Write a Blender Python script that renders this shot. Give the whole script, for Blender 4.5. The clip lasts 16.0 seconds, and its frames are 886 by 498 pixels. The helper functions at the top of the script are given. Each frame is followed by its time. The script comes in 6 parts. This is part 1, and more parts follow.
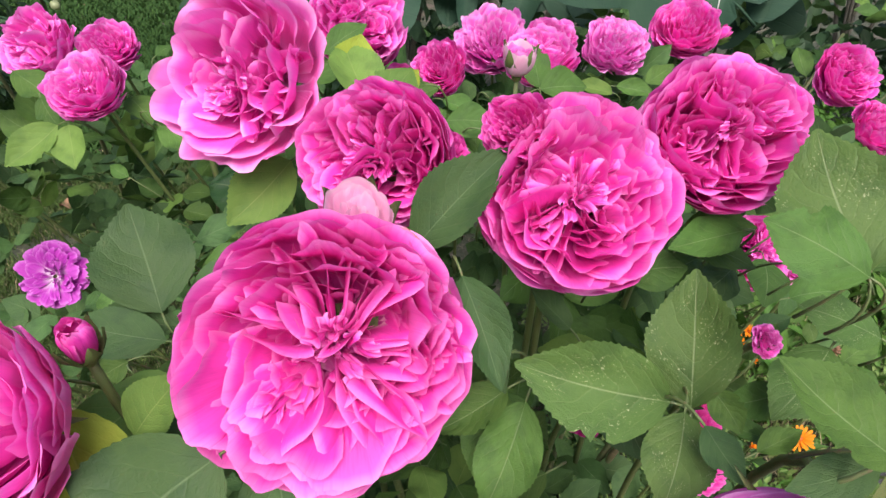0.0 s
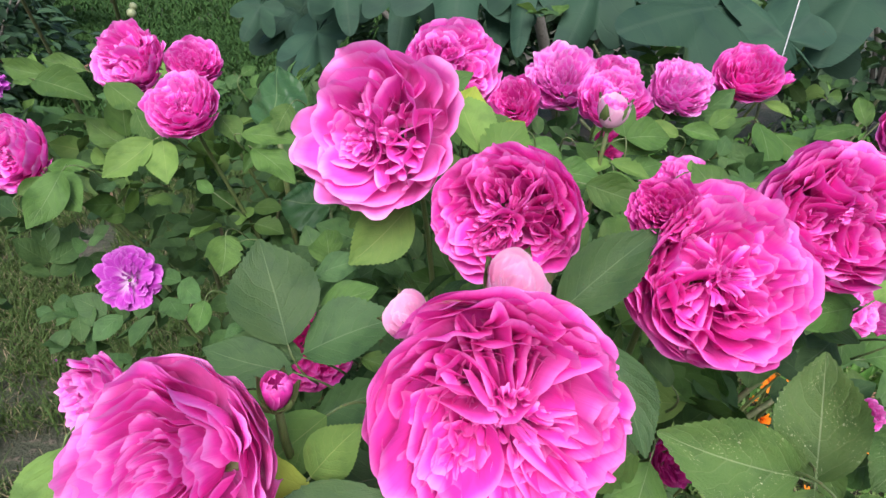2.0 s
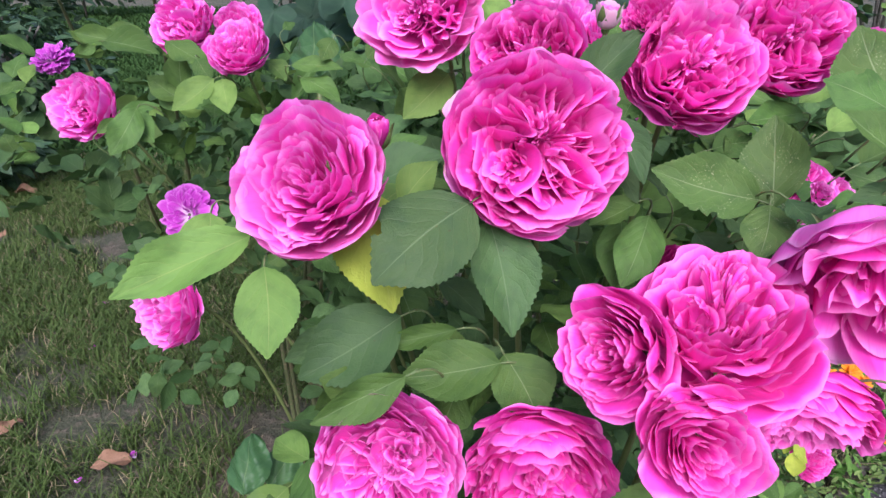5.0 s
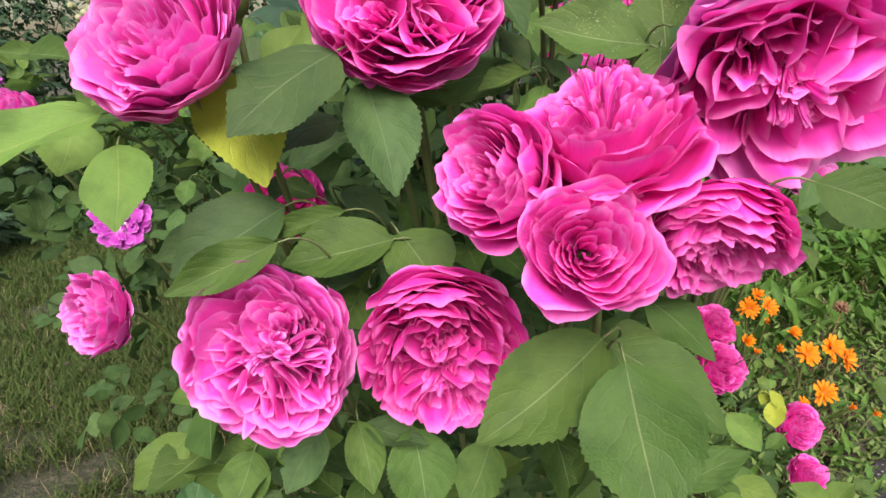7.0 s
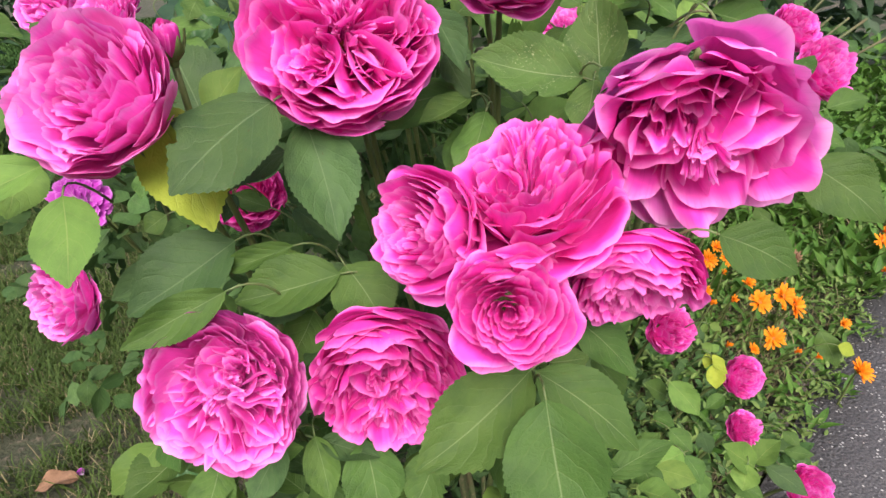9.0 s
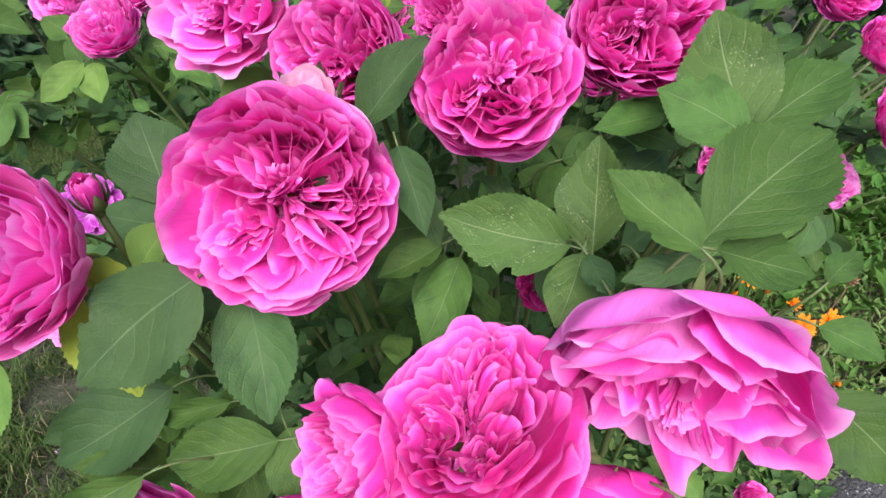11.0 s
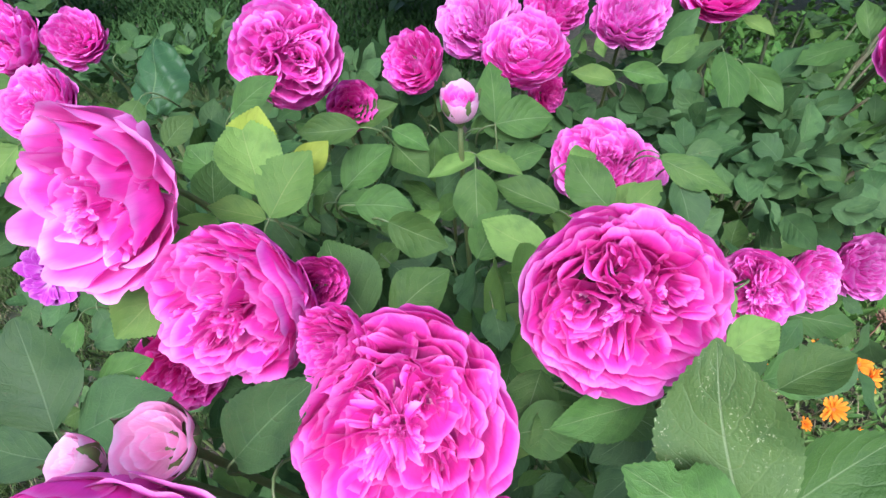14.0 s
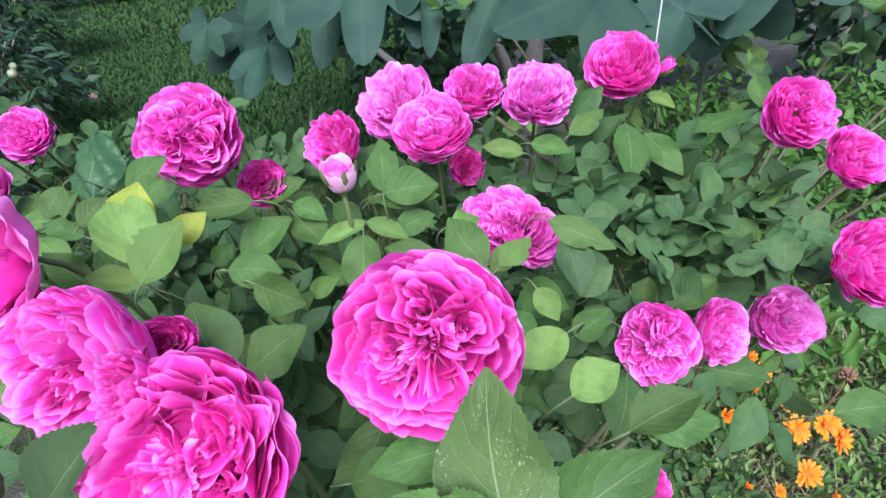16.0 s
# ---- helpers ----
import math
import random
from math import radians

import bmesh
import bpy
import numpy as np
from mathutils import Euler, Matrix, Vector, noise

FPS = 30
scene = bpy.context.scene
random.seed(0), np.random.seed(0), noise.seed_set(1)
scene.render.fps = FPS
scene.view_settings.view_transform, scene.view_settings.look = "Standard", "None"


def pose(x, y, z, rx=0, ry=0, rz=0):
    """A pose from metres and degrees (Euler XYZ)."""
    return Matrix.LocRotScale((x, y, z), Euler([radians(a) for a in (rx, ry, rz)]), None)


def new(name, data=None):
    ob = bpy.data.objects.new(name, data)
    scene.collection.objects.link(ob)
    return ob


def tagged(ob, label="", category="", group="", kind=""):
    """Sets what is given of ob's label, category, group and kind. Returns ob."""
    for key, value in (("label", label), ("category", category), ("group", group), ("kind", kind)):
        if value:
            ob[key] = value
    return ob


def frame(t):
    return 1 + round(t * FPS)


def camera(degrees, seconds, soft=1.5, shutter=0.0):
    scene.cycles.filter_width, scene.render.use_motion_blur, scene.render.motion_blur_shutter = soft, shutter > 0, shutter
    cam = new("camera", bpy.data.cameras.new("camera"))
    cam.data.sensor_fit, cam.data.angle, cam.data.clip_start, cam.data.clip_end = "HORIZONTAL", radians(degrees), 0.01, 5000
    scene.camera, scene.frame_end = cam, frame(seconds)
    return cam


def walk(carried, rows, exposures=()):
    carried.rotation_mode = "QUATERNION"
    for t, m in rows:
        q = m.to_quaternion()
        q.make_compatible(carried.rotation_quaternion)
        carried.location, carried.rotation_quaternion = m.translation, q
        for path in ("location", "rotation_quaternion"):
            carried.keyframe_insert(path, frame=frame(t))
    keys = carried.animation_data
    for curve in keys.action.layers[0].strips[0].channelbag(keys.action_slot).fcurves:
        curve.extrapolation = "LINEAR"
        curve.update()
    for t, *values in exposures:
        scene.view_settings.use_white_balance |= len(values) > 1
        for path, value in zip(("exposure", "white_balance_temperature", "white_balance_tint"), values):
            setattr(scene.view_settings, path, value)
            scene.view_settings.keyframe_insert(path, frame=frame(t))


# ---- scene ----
cam = camera(77.9, 16.0, 1.5)
METRES, EYE, TILT, LEAN, TURN = 0.8, 0.95, -30.0, 0.0, 0.0
ROWS = [
    (0.0, 0.0, 0.0, 0.0, 0.0, 0.0, -0.0),
    (0.5, -0.0101, 0.0095, 0.0196, -0.95, -0.21, -0.36),
    (1.0, -0.0317, 0.0031, 0.0321, -1.1, -0.04, -1.32),
    (1.5, -0.0606, -0.013, 0.0283, -0.3, 0.32, -2.45),
    (2.0, -0.0689, -0.0209, 0.0272, 1.23, 0.52, -3.65),
    (2.5, -0.0756, -0.0321, 0.0195, 2.9, 0.57, -4.57),
    (3.0, -0.1021, -0.0476, 0.0033, 2.96, 0.8, -5.03),
    (3.5, -0.0988, -0.0695, -0.0221, 2.88, 0.65, -4.62),
    (4.0, -0.098, -0.0953, -0.0506, 2.22, 0.7, -3.64),
    (6.5, -0.0471, -0.0818, -0.2129, 1.63, 7.54, 2.87),
    (7.0, -0.0324, -0.0718, -0.2303, 0.97, 8.29, 4.3),
    (7.5, -0.0362, -0.0612, -0.2351, -0.31, 7.31, 5.33),
    (8.0, -0.0173, -0.0738, -0.2282, -1.02, 5.88, 6.24),
    (8.5, -0.0133, -0.0877, -0.2039, -1.53, 3.61, 6.12),
    (11.0, 0.0524, -0.0498, -0.0453, 3.69, -4.55, 1.17),
    (11.5, 0.0565, -0.0293, -0.0125, 4.15, -5.99, 0.7),
    (12.0, 0.065, -0.0095, 0.0164, 4.63, -7.34, 0.14),
    (12.5, 0.0766, 0.0106, 0.0465, 5.5, -8.72, -0.37),
    (13.0, 0.0779, 0.0297, 0.0793, 5.83, -10.0, -0.6),
    (13.5, 0.0824, 0.0453, 0.1024, 6.03, -10.68, -0.47),
    (14.0, 0.1012, 0.0554, 0.1332, 6.36, -10.35, 0.16),
    (14.5, 0.1009, 0.0557, 0.1539, 5.99, -8.89, 0.73),
    (15.0, 0.1175, 0.0535, 0.1542, 5.74, -6.38, 1.58),
    (15.5, 0.154, 0.0509, 0.1392, 5.88, -4.03, 2.13),
    (16.0, 0.1924, 0.043, 0.1177, 5.66, -1.9, 2.39),
]
EXPOSURES = [(0.0, 0.80, 6450, 14), (2.5, 0.87, 5800, 18), (4.0, 0.90, 5350, 26), (7.0, 0.86, 6850, 18), (8.5, 0.93, 6750, 16), (11.0, 0.80, 6150, 11), (12.5, 0.91, 5700, 16), (14.0, 1.05, 5400, 17), (16.0, 1.13, 5350, 24)]
walk(cam, [(t, pose(0, 0, EYE, TILT, LEAN, TURN) @ pose(METRES * x, METRES * y, METRES * z, 90 + pitch, roll, yaw)) for t, x, y, z, yaw, pitch, roll in ROWS], EXPOSURES)

# ---- world, sun ----
world = bpy.data.worlds.new("sky")
scene.world = world
world.use_nodes = True
wt = world.node_tree
wt.nodes.clear()
sky = wt.nodes.new("ShaderNodeTexSky")
sky.sky_type = "NISHITA"
sky.sun_disc = False
SUN_UP, SUN_ROUND = 50.0, 178.0
sky.sun_elevation, sky.sun_rotation = radians(SUN_UP), radians(SUN_ROUND)
sky.air_density, sky.dust_density, sky.ozone_density = 1.6, 4.0, 1.0
bg = wt.nodes.new("ShaderNodeBackground")
bg.inputs["Strength"].default_value = 0.100
wout = wt.nodes.new("ShaderNodeOutputWorld")
wt.links.new(sky.outputs[0], bg.inputs["Color"])
wt.links.new(bg.outputs[0], wout.inputs["Surface"])

sun = new("sun", bpy.data.lights.new("sun", "SUN"))
sun.data.energy, sun.data.angle, sun.data.color = 2.85, radians(42), (1.0, 0.97, 0.92)
sun.matrix_world = pose(0, 0, 6, 90 - SUN_UP, 0, 180 - SUN_ROUND) 


# ---- materials ----
def node(tree, kind, **values):
    n = tree.nodes.new(kind)
    for key, value in values.items():
        n.inputs[key].default_value = value
    return n


def start_material(name):
    m = bpy.data.materials.new(name)
    m.use_nodes = True
    t = m.node_tree
    t.nodes.clear()
    return m, t, t.nodes.new("ShaderNodeOutputMaterial")


def maths(t, op, a, b=0.0, c=None, clamp=False):
    n = t.nodes.new("ShaderNodeMath")
    n.operation, n.use_clamp = op, clamp
    for i, v in enumerate((a, b, c)):
        if v is None:
            continue
        if isinstance(v, (int, float)):
            n.inputs[i].default_value = v
        else:
            t.links.new(v, n.inputs[i])
    return n.outputs[0]


def step(t, value, lo, hi):
    n = t.nodes.new("ShaderNodeMapRange")
    n.interpolation_type = "SMOOTHSTEP"
    n.inputs["From Min"].default_value, n.inputs["From Max"].default_value = lo, hi
    t.links.new(value, n.inputs["Value"])
    return n.outputs[0]


def blend(t, fac, a, b, mode="MIX"):
    n = t.nodes.new("ShaderNodeMix")
    n.data_type, n.blend_type = "RGBA", mode
    for i, v in ((0, fac), (6, a), (7, b)):
        if isinstance(v, (int, float)):
            n.inputs[i].default_value = v
        elif isinstance(v, tuple):
            n.inputs[i].default_value = (*v, 1.0) if len(v) == 3 else v
        else:
            t.links.new(v, n.inputs[i])
    return n.outputs[2]


def noise_of(t, vector, scale, detail=3.0, rough=0.55):
    n = node(t, "ShaderNodeTexNoise", Scale=scale, Detail=detail, Roughness=rough)
    if vector is not None:
        t.links.new(vector, n.inputs["Vector"])
    return n.outputs[0]


def uv_of(t):
    n = t.nodes.new("ShaderNodeUVMap")
    s = t.nodes.new("ShaderNodeSeparateXYZ")
    t.links.new(n.outputs[0], s.inputs[0])
    return n.outputs[0], s.outputs[0], s.outputs[1]


def stretched(t, vector, sx, sy, sz=1.0):
    n = t.nodes.new("ShaderNodeMapping")
    n.inputs["Scale"].default_value = (sx, sy, sz)
    t.links.new(vector, n.inputs["Vector"])
    return n.outputs[0]


def where(t):
    return t.nodes.new("ShaderNodeTexCoord").outputs["Object"]


def chance(t):
    return t.nodes.new("ShaderNodeObjectInfo").outputs["Random"]


def island(t):
    return t.nodes.new("ShaderNodeNewGeometry").outputs["Random Per Island"]


def thin(t, out, colour, glow, rough, share, bump=None, strength=0.2, distance=0.001, specular=0.5):
    """A thin living sheet: a glossy coat over a diffuse body that lets part of the light through."""
    p = t.nodes.new("ShaderNodeBsdfPrincipled")
    t.links.new(colour, p.inputs["Base Color"])
    if isinstance(rough, float):
        p.inputs["Roughness"].default_value = rough
    else:
        t.links.new(rough, p.inputs["Roughness"])
    p.inputs["Specular IOR Level"].default_value = specular
    tr = t.nodes.new("ShaderNodeBsdfTranslucent")
    t.links.new(glow, tr.inputs["Color"])
    if bump is not None:
        b = node(t, "ShaderNodeBump", Strength=strength, Distance=distance)
        t.links.new(bump, b.inputs["Height"])
        t.links.new(b.outputs[0], p.inputs["Normal"])
    mix = t.nodes.new("ShaderNodeMixShader")
    mix.inputs[0].default_value = share
    t.links.new(p.outputs[0], mix.inputs[1])
    t.links.new(tr.outputs[0], mix.inputs[2])
    t.links.new(mix.outputs[0], out.inputs["Surface"])


def petal_material(name, body, pale, heart, pale_amount=0.6, streak=0.25, heart_to=0.17, brown=0.0):
    m, t, out = start_material(name)
    uv, u, v = uv_of(t)
    edge = maths(t, "ABSOLUTE", maths(t, "MULTIPLY_ADD", u, 2.0, -1.0))
    rim = maths(t, "MAXIMUM", step(t, v, 0.84, 1.0), step(t, edge, 0.84, 1.02))
    cloud = noise_of(t, uv, 3.2, 3.0)
    rnd = chance(t)
    thin_rim = maths(t, "MULTIPLY", maths(t, "MAXIMUM", step(t, v, 0.91, 0.99), step(t, edge, 0.92, 1.0)), 0.60)
    rim = maths(t, "MULTIPLY", rim, maths(t, "MULTIPLY_ADD", cloud, 0.9, pale_amount - 0.45), clamp=True)
    pale_petal = maths(t, "MULTIPLY", step(t, rnd, 0.70, 1.0), 0.40 * pale_amount)
    col = blend(t, maths(t, "MAXIMUM", maths(t, "MAXIMUM", rim, thin_rim), pale_petal), body, pale)
    veins = noise_of(t, stretched(t, uv, 26.0, 2.2), 1.0, 3.0, 0.6)
    darker = tuple(c * 0.62 for c in body)
    col = blend(t, maths(t, "MULTIPLY", step(t, veins, 0.48, 0.72), streak), col, darker)
    col = blend(t, maths(t, "MULTIPLY", step(t, v, heart_to, 0.0), 0.75), col, heart)
    if brown:
        # dry patches along the free edge
        patch = maths(t, "MULTIPLY", step(t, noise_of(t, stretched(t, uv, 4.0, 3.0), 1.0, 3.0), 0.52, 0.60), step(t, v, 0.86, 0.96))
        col = blend(t, maths(t, "MULTIPLY", patch, brown), col, (0.52, 0.30, 0.15))
    fold = noise_of(t, stretched(t, uv, 5.0, 1.6), 1.0, 2.0)
    bump = maths(t, "ADD", maths(t, "MULTIPLY", veins, 0.35), fold)
    glow = blend(t, 0.5, col, tuple(min(1.0, c * 1.25) for c in body))
    thin(t, out, col, glow, 0.60, 0.25, bump, 0.60, 0.0016, 0.30)
    return m


PETAL = {
    "light": petal_material("petal_light", (0.88, 0.105, 0.58), (0.95, 0.45, 0.84), (0.94, 0.62, 0.78), 0.66, 0.30, 0.30),
    "fresh": petal_material("petal_fresh", (0.86, 0.066, 0.51), (0.94, 0.38, 0.78), (0.92, 0.54, 0.70), 0.56, 0.35),
    # deep pink, darkened in its colour to stand in for shade inside the bush
    "dark": petal_material("petal_shaded", (0.72, 0.034, 0.37), (0.84, 0.19, 0.56), (0.88, 0.36, 0.54), 0.46, 0.4),
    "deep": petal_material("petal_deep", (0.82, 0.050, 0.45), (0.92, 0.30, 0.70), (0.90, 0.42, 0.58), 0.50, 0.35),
    "faded": petal_material("petal_faded", (0.86, 0.16, 0.56), (0.92, 0.42, 0.78), (0.93, 0.62, 0.80), 0.74),
    "aged": petal_material("petal_aged", (0.80, 0.12, 0.54), (0.92, 0.42, 0.80), (0.93, 0.62, 0.80), 0.70, 0.35, 0.17, 0.85),
    "lilac": petal_material("petal_lilac", (0.82, 0.15, 0.60), (0.89, 0.46, 0.80), (0.91, 0.70, 0.86), 0.75, 0.35),
    "purple": petal_material("petal_purple", (0.46, 0.045, 0.44), (0.72, 0.26, 0.73), (0.95, 0.86, 0.93), 0.50, 0.6, 0.66),
    "pale": petal_material("petal_pale", (0.94, 0.50, 0.72), (0.95, 0.70, 0.82), (0.94, 0.82, 0.84), 0.8, 0.10),
}


def leaf_material(name, body, light, vein, rough=0.5, spots=0.0, share=0.16, per_island=False, veins=1.0):
    m, t, out = start_material(name)
    uv, u, v = uv_of(t)
    a = maths(t, "ABSOLUTE", maths(t, "MULTIPLY_ADD", u, 2.0, -1.0))
    rnd = island(t) if per_island else chance(t)
    place = where(t)
    cloud = noise_of(t, place, 2.6 if not per_island else 22.0, 4.0)
    col = blend(t, maths(t, "MULTIPLY_ADD", cloud, 1.2, -0.2, clamp=True), body, light)
    hue = t.nodes.new("ShaderNodeHueSaturation")
    t.links.new(maths(t, "MULTIPLY_ADD", rnd, 0.020, 0.490), hue.inputs["Hue"])
    t.links.new(maths(t, "MULTIPLY_ADD", maths(t, "FRACT", maths(t, "MULTIPLY", rnd, 7.31)), 0.46, 0.77), hue.inputs["Value"])
    t.links.new(col, hue.inputs["Color"])
    col = hue.outputs[0]
    # older, duller patches and fresher tissue along the veins
    patch = noise_of(t, stretched(t, uv, 2.4, 3.2), 1.0, 3.0, 0.6)
    col = blend(t, maths(t, "MULTIPLY", step(t, patch, 0.42, 0.68), 0.55), col, tuple(c * f for c, f in zip(body, (0.62, 0.66, 0.80))))
    # side veins run forward from the midrib and curve towards the tip
    run = maths(t, "SUBTRACT", maths(t, "MULTIPLY", v, 6.2), maths(t, "MULTIPLY", maths(t, "POWER", a, 1.2), 2.1))
    run = maths(t, "ADD", run, maths(t, "MULTIPLY", noise_of(t, uv, 4.0, 2.0), 0.9))
    saw = maths(t, "ABSOLUTE", maths(t, "SUBTRACT", maths(t, "FRACT", run), 0.5))
    side = maths(t, "MULTIPLY", step(t, saw, 0.075, 0.0), step(t, a, 1.0, 0.55))
    rib = step(t, a, 0.030, 0.008)
    net = node(t, "ShaderNodeTexVoronoi", Scale=1.0)
    net.feature = "DISTANCE_TO_EDGE"
    t.links.new(stretched(t, uv, 18.0, 26.0), net.inputs["Vector"])
    mesh_veins = step(t, net.outputs["Distance"], 0.16, 0.0)
    col = blend(t, maths(t, "MULTIPLY", side, 0.11 * veins), col, vein)
    col = blend(t, maths(t, "MULTIPLY", mesh_veins, 0.02 * veins), col, vein)
    col = blend(t, maths(t, "MULTIPLY", rib, 0.42 * veins), col, vein)
    if spots:
        dots = noise_of(t, stretched(t, uv, 34.0, 40.0), 1.0, 2.0, 0.7)
        near = maths(t, "MULTIPLY", step(t, dots, 0.60, 0.68), step(t, noise_of(t, uv, 3.0, 1.0), 0.42, 0.62))
        col = blend(t, maths(t, "MULTIPLY", near, spots), col, (0.42, 0.46, 0.26))
    brown = step(t, noise_of(t, stretched(t, place, 1.0, 1.0), 9.0 if not per_island else 60.0, 2.0), 0.735, 0.76)
    col = blend(t, maths(t, "MULTIPLY", brown, 0.6), col, (0.06, 0.04, 0.015))
    height = maths(t, "SUBTRACT", maths(t, "ADD", maths(t, "MULTIPLY", maths(t, "SUBTRACT", 1.0, side), 0.5), maths(t, "MULTIPLY", saw, 0.8)), maths(t, "ADD", maths(t, "MULTIPLY", rib, 0.6), maths(t, "ADD", maths(t, "MULTIPLY", mesh_veins, 0.14), maths(t, "MULTIPLY", noise_of(t, uv, 34.0, 2.0), 0.7))))
    shine = maths(t, "MULTIPLY_ADD", cloud, 0.25, rough - 0.1)
    glow = blend(t, 0.6, col, tuple(min(1.0, c * 1.5) for c in light))
    thin(t, out, col, glow, shine, share, height, 0.36, 0.0015, 0.17)
    return m


LEAF = {
    "mid": leaf_material("leaf_mid", (0.050, 0.108, 0.022), (0.084, 0.156, 0.034), (0.24, 0.31, 0.15)),
    "dark": leaf_material("leaf_dark", (0.045, 0.094, 0.032), (0.073, 0.133, 0.044), (0.17, 0.24, 0.12)),
    "young": leaf_material("leaf_young", (0.115, 0.215, 0.046), (0.180, 0.290, 0.068), (0.34, 0.40, 0.13), share=0.3),
    "yellow": leaf_material("leaf_yellow", (0.290, 0.370, 0.045), (0.380, 0.440, 0.065), (0.42, 0.44, 0.12), share=0.3),
    "spotted": leaf_material("leaf_spotted", (0.060, 0.120, 0.028), (0.094, 0.166, 0.042), (0.30, 0.36, 0.19), spots=0.75),
    "filler": leaf_material("leaf_filler", (0.044, 0.098, 0.030), (0.080, 0.146, 0.044), (0.18, 0.25, 0.12), per_island=True),
    "hedge": leaf_material("leaf_hedge", (0.028, 0.062, 0.030), (0.050, 0.095, 0.042), (0.10, 0.15, 0.07), rough=0.38, per_island=True),
    "fig": leaf_material("leaf_fig", (0.024, 0.058, 0.036), (0.038, 0.080, 0.046), (0.07, 0.11, 0.07), rough=0.62, veins=0.45),
    "glossy": leaf_material("leaf_glossy", (0.035, 0.090, 0.035), (0.060, 0.130, 0.045), (0.20, 0.28, 0.12), rough=0.25),
    "weed": leaf_material("leaf_weed", (0.118, 0.195, 0.050), (0.190, 0.275, 0.080), (0.36, 0.42, 0.20), per_island=True),
    "dock": leaf_material("leaf_dock", (0.046, 0.120, 0.020), (0.100, 0.205, 0.034), (0.26, 0.36, 0.14), rough=0.42, per_island=True),
    # greener grass of the far lawn, its colour darkened for the trees' shade
    "lush_shaded": leaf_material("lush_shaded_grass", (0.028, 0.070, 0.015), (0.048, 0.100, 0.024), (0.08, 0.14, 0.04), rough=0.8, per_island=True, veins=0.3),
    "straw": leaf_material("dry_grass", (0.24, 0.20, 0.11), (0.32, 0.27, 0.16), (0.22, 0.19, 0.11), per_island=True, veins=0.2),
    "grass": leaf_material("grass_blade", (0.046, 0.082, 0.018), (0.096, 0.144, 0.036), (0.10, 0.15, 0.05), per_island=True, veins=0.3),
}


def rough_material(name, a, b, c, scale, bump, roughness=0.9, fine=8.0, distance=0.01):
    """Soil, bark, asphalt: three tones at two scales, with relief."""
    m, t, out = start_material(name)
    p0 = where(t)
    big, small = noise_of(t, p0, scale, 5.0, 0.6), noise_of(t, p0, scale * fine, 4.0, 0.7)
    col = blend(t, step(t, big, 0.36, 0.48), a, b)
    col = blend(t, maths(t, "MULTIPLY", step(t, small, 0.5, 0.68), 0.8), col, c)
    p = t.nodes.new("ShaderNodeBsdfPrincipled")
    t.links.new(col, p.inputs["Base Color"])
    p.inputs["Roughness"].default_value = roughness
    bn = node(t, "ShaderNodeBump", Strength=bump, Distance=distance)
    t.links.new(maths(t, "ADD", small, maths(t, "MULTIPLY", big, 0.5)), bn.inputs["Height"])
    t.links.new(bn.outputs[0], p.inputs["Normal"])
    t.links.new(p.outputs[0], out.inputs["Surface"])
    return m


SOIL = rough_material("soil_and_turf", (0.105, 0.080, 0.060), (0.044, 0.050, 0.026), (0.150, 0.118, 0.088), 2.2, 1.0, fine=26.0, distance=0.02)


def asphalt_material():
    m, t, out = start_material("asphalt")
    p0 = where(t)
    cells = node(t, "ShaderNodeTexVoronoi", Scale=170.0)
    t.links.new(p0, cells.inputs["Vector"])
    pick = t.nodes.new("ShaderNodeSeparateColor")
    t.links.new(cells.outputs["Color"], pick.inputs[0])
    chip = maths(t, "MULTIPLY", step(t, pick.outputs[0], 0.80, 0.83), step(t, cells.outputs["Distance"], 0.42, 0.30))
    wear, grit = noise_of(t, p0, 5.0, 4.0), noise_of(t, p0, 260.0, 3.0, 0.7)
    col = blend(t, step(t, wear, 0.35, 0.65), (0.095, 0.092, 0.100), (0.130, 0.126, 0.134))
    col = blend(t, step(t, grit, 0.45, 0.62), tuple([0.060, 0.058, 0.064]), col)
    tone = blend(t, pick.outputs[1], (0.20, 0.20, 0.21), (0.58, 0.56, 0.55))
    col = blend(t, chip, col, tone)
    p = node(t, "ShaderNodeBsdfPrincipled", Roughness=0.85)
    t.links.new(col, p.inputs["Base Color"])
    bn = node(t, "ShaderNodeBump", Strength=0.9, Distance=0.004)
    t.links.new(maths(t, "ADD", grit, maths(t, "MULTIPLY", cells.outputs["Distance"], -0.8)), bn.inputs["Height"])
    t.links.new(bn.outputs[0], p.inputs["Normal"])
    t.links.new(p.outputs[0], out.inputs["Surface"])
    return m


ASPHALT = asphalt_material()
STEM = rough_material("green_stem", (0.075, 0.130, 0.040), (0.110, 0.150, 0.045), (0.16, 0.11, 0.05), 30.0, 0.3, 0.5, distance=0.001)
CANE = rough_material("brown_cane", (0.090, 0.075, 0.035), (0.075, 0.095, 0.035), (0.17, 0.13, 0.08), 25.0, 0.5, 0.7, distance=0.001)
SEPAL = rough_material("green_sepal", (0.085, 0.150, 0.040), (0.120, 0.180, 0.050), (0.22, 0.12, 0.08), 60.0, 0.3, 0.55, distance=0.0006)
DRY = rough_material("dry_leaf", (0.150, 0.075, 0.042), (0.220, 0.120, 0.070), (0.14, 0.07, 0.04), 30.0, 0.5, 0.8, distance=0.002)
ORANGE = petal_material("calendula_orange", (0.90, 0.26, 0.008), (0.94, 0.42, 0.022), (0.75, 0.18, 0.010), 0.6)
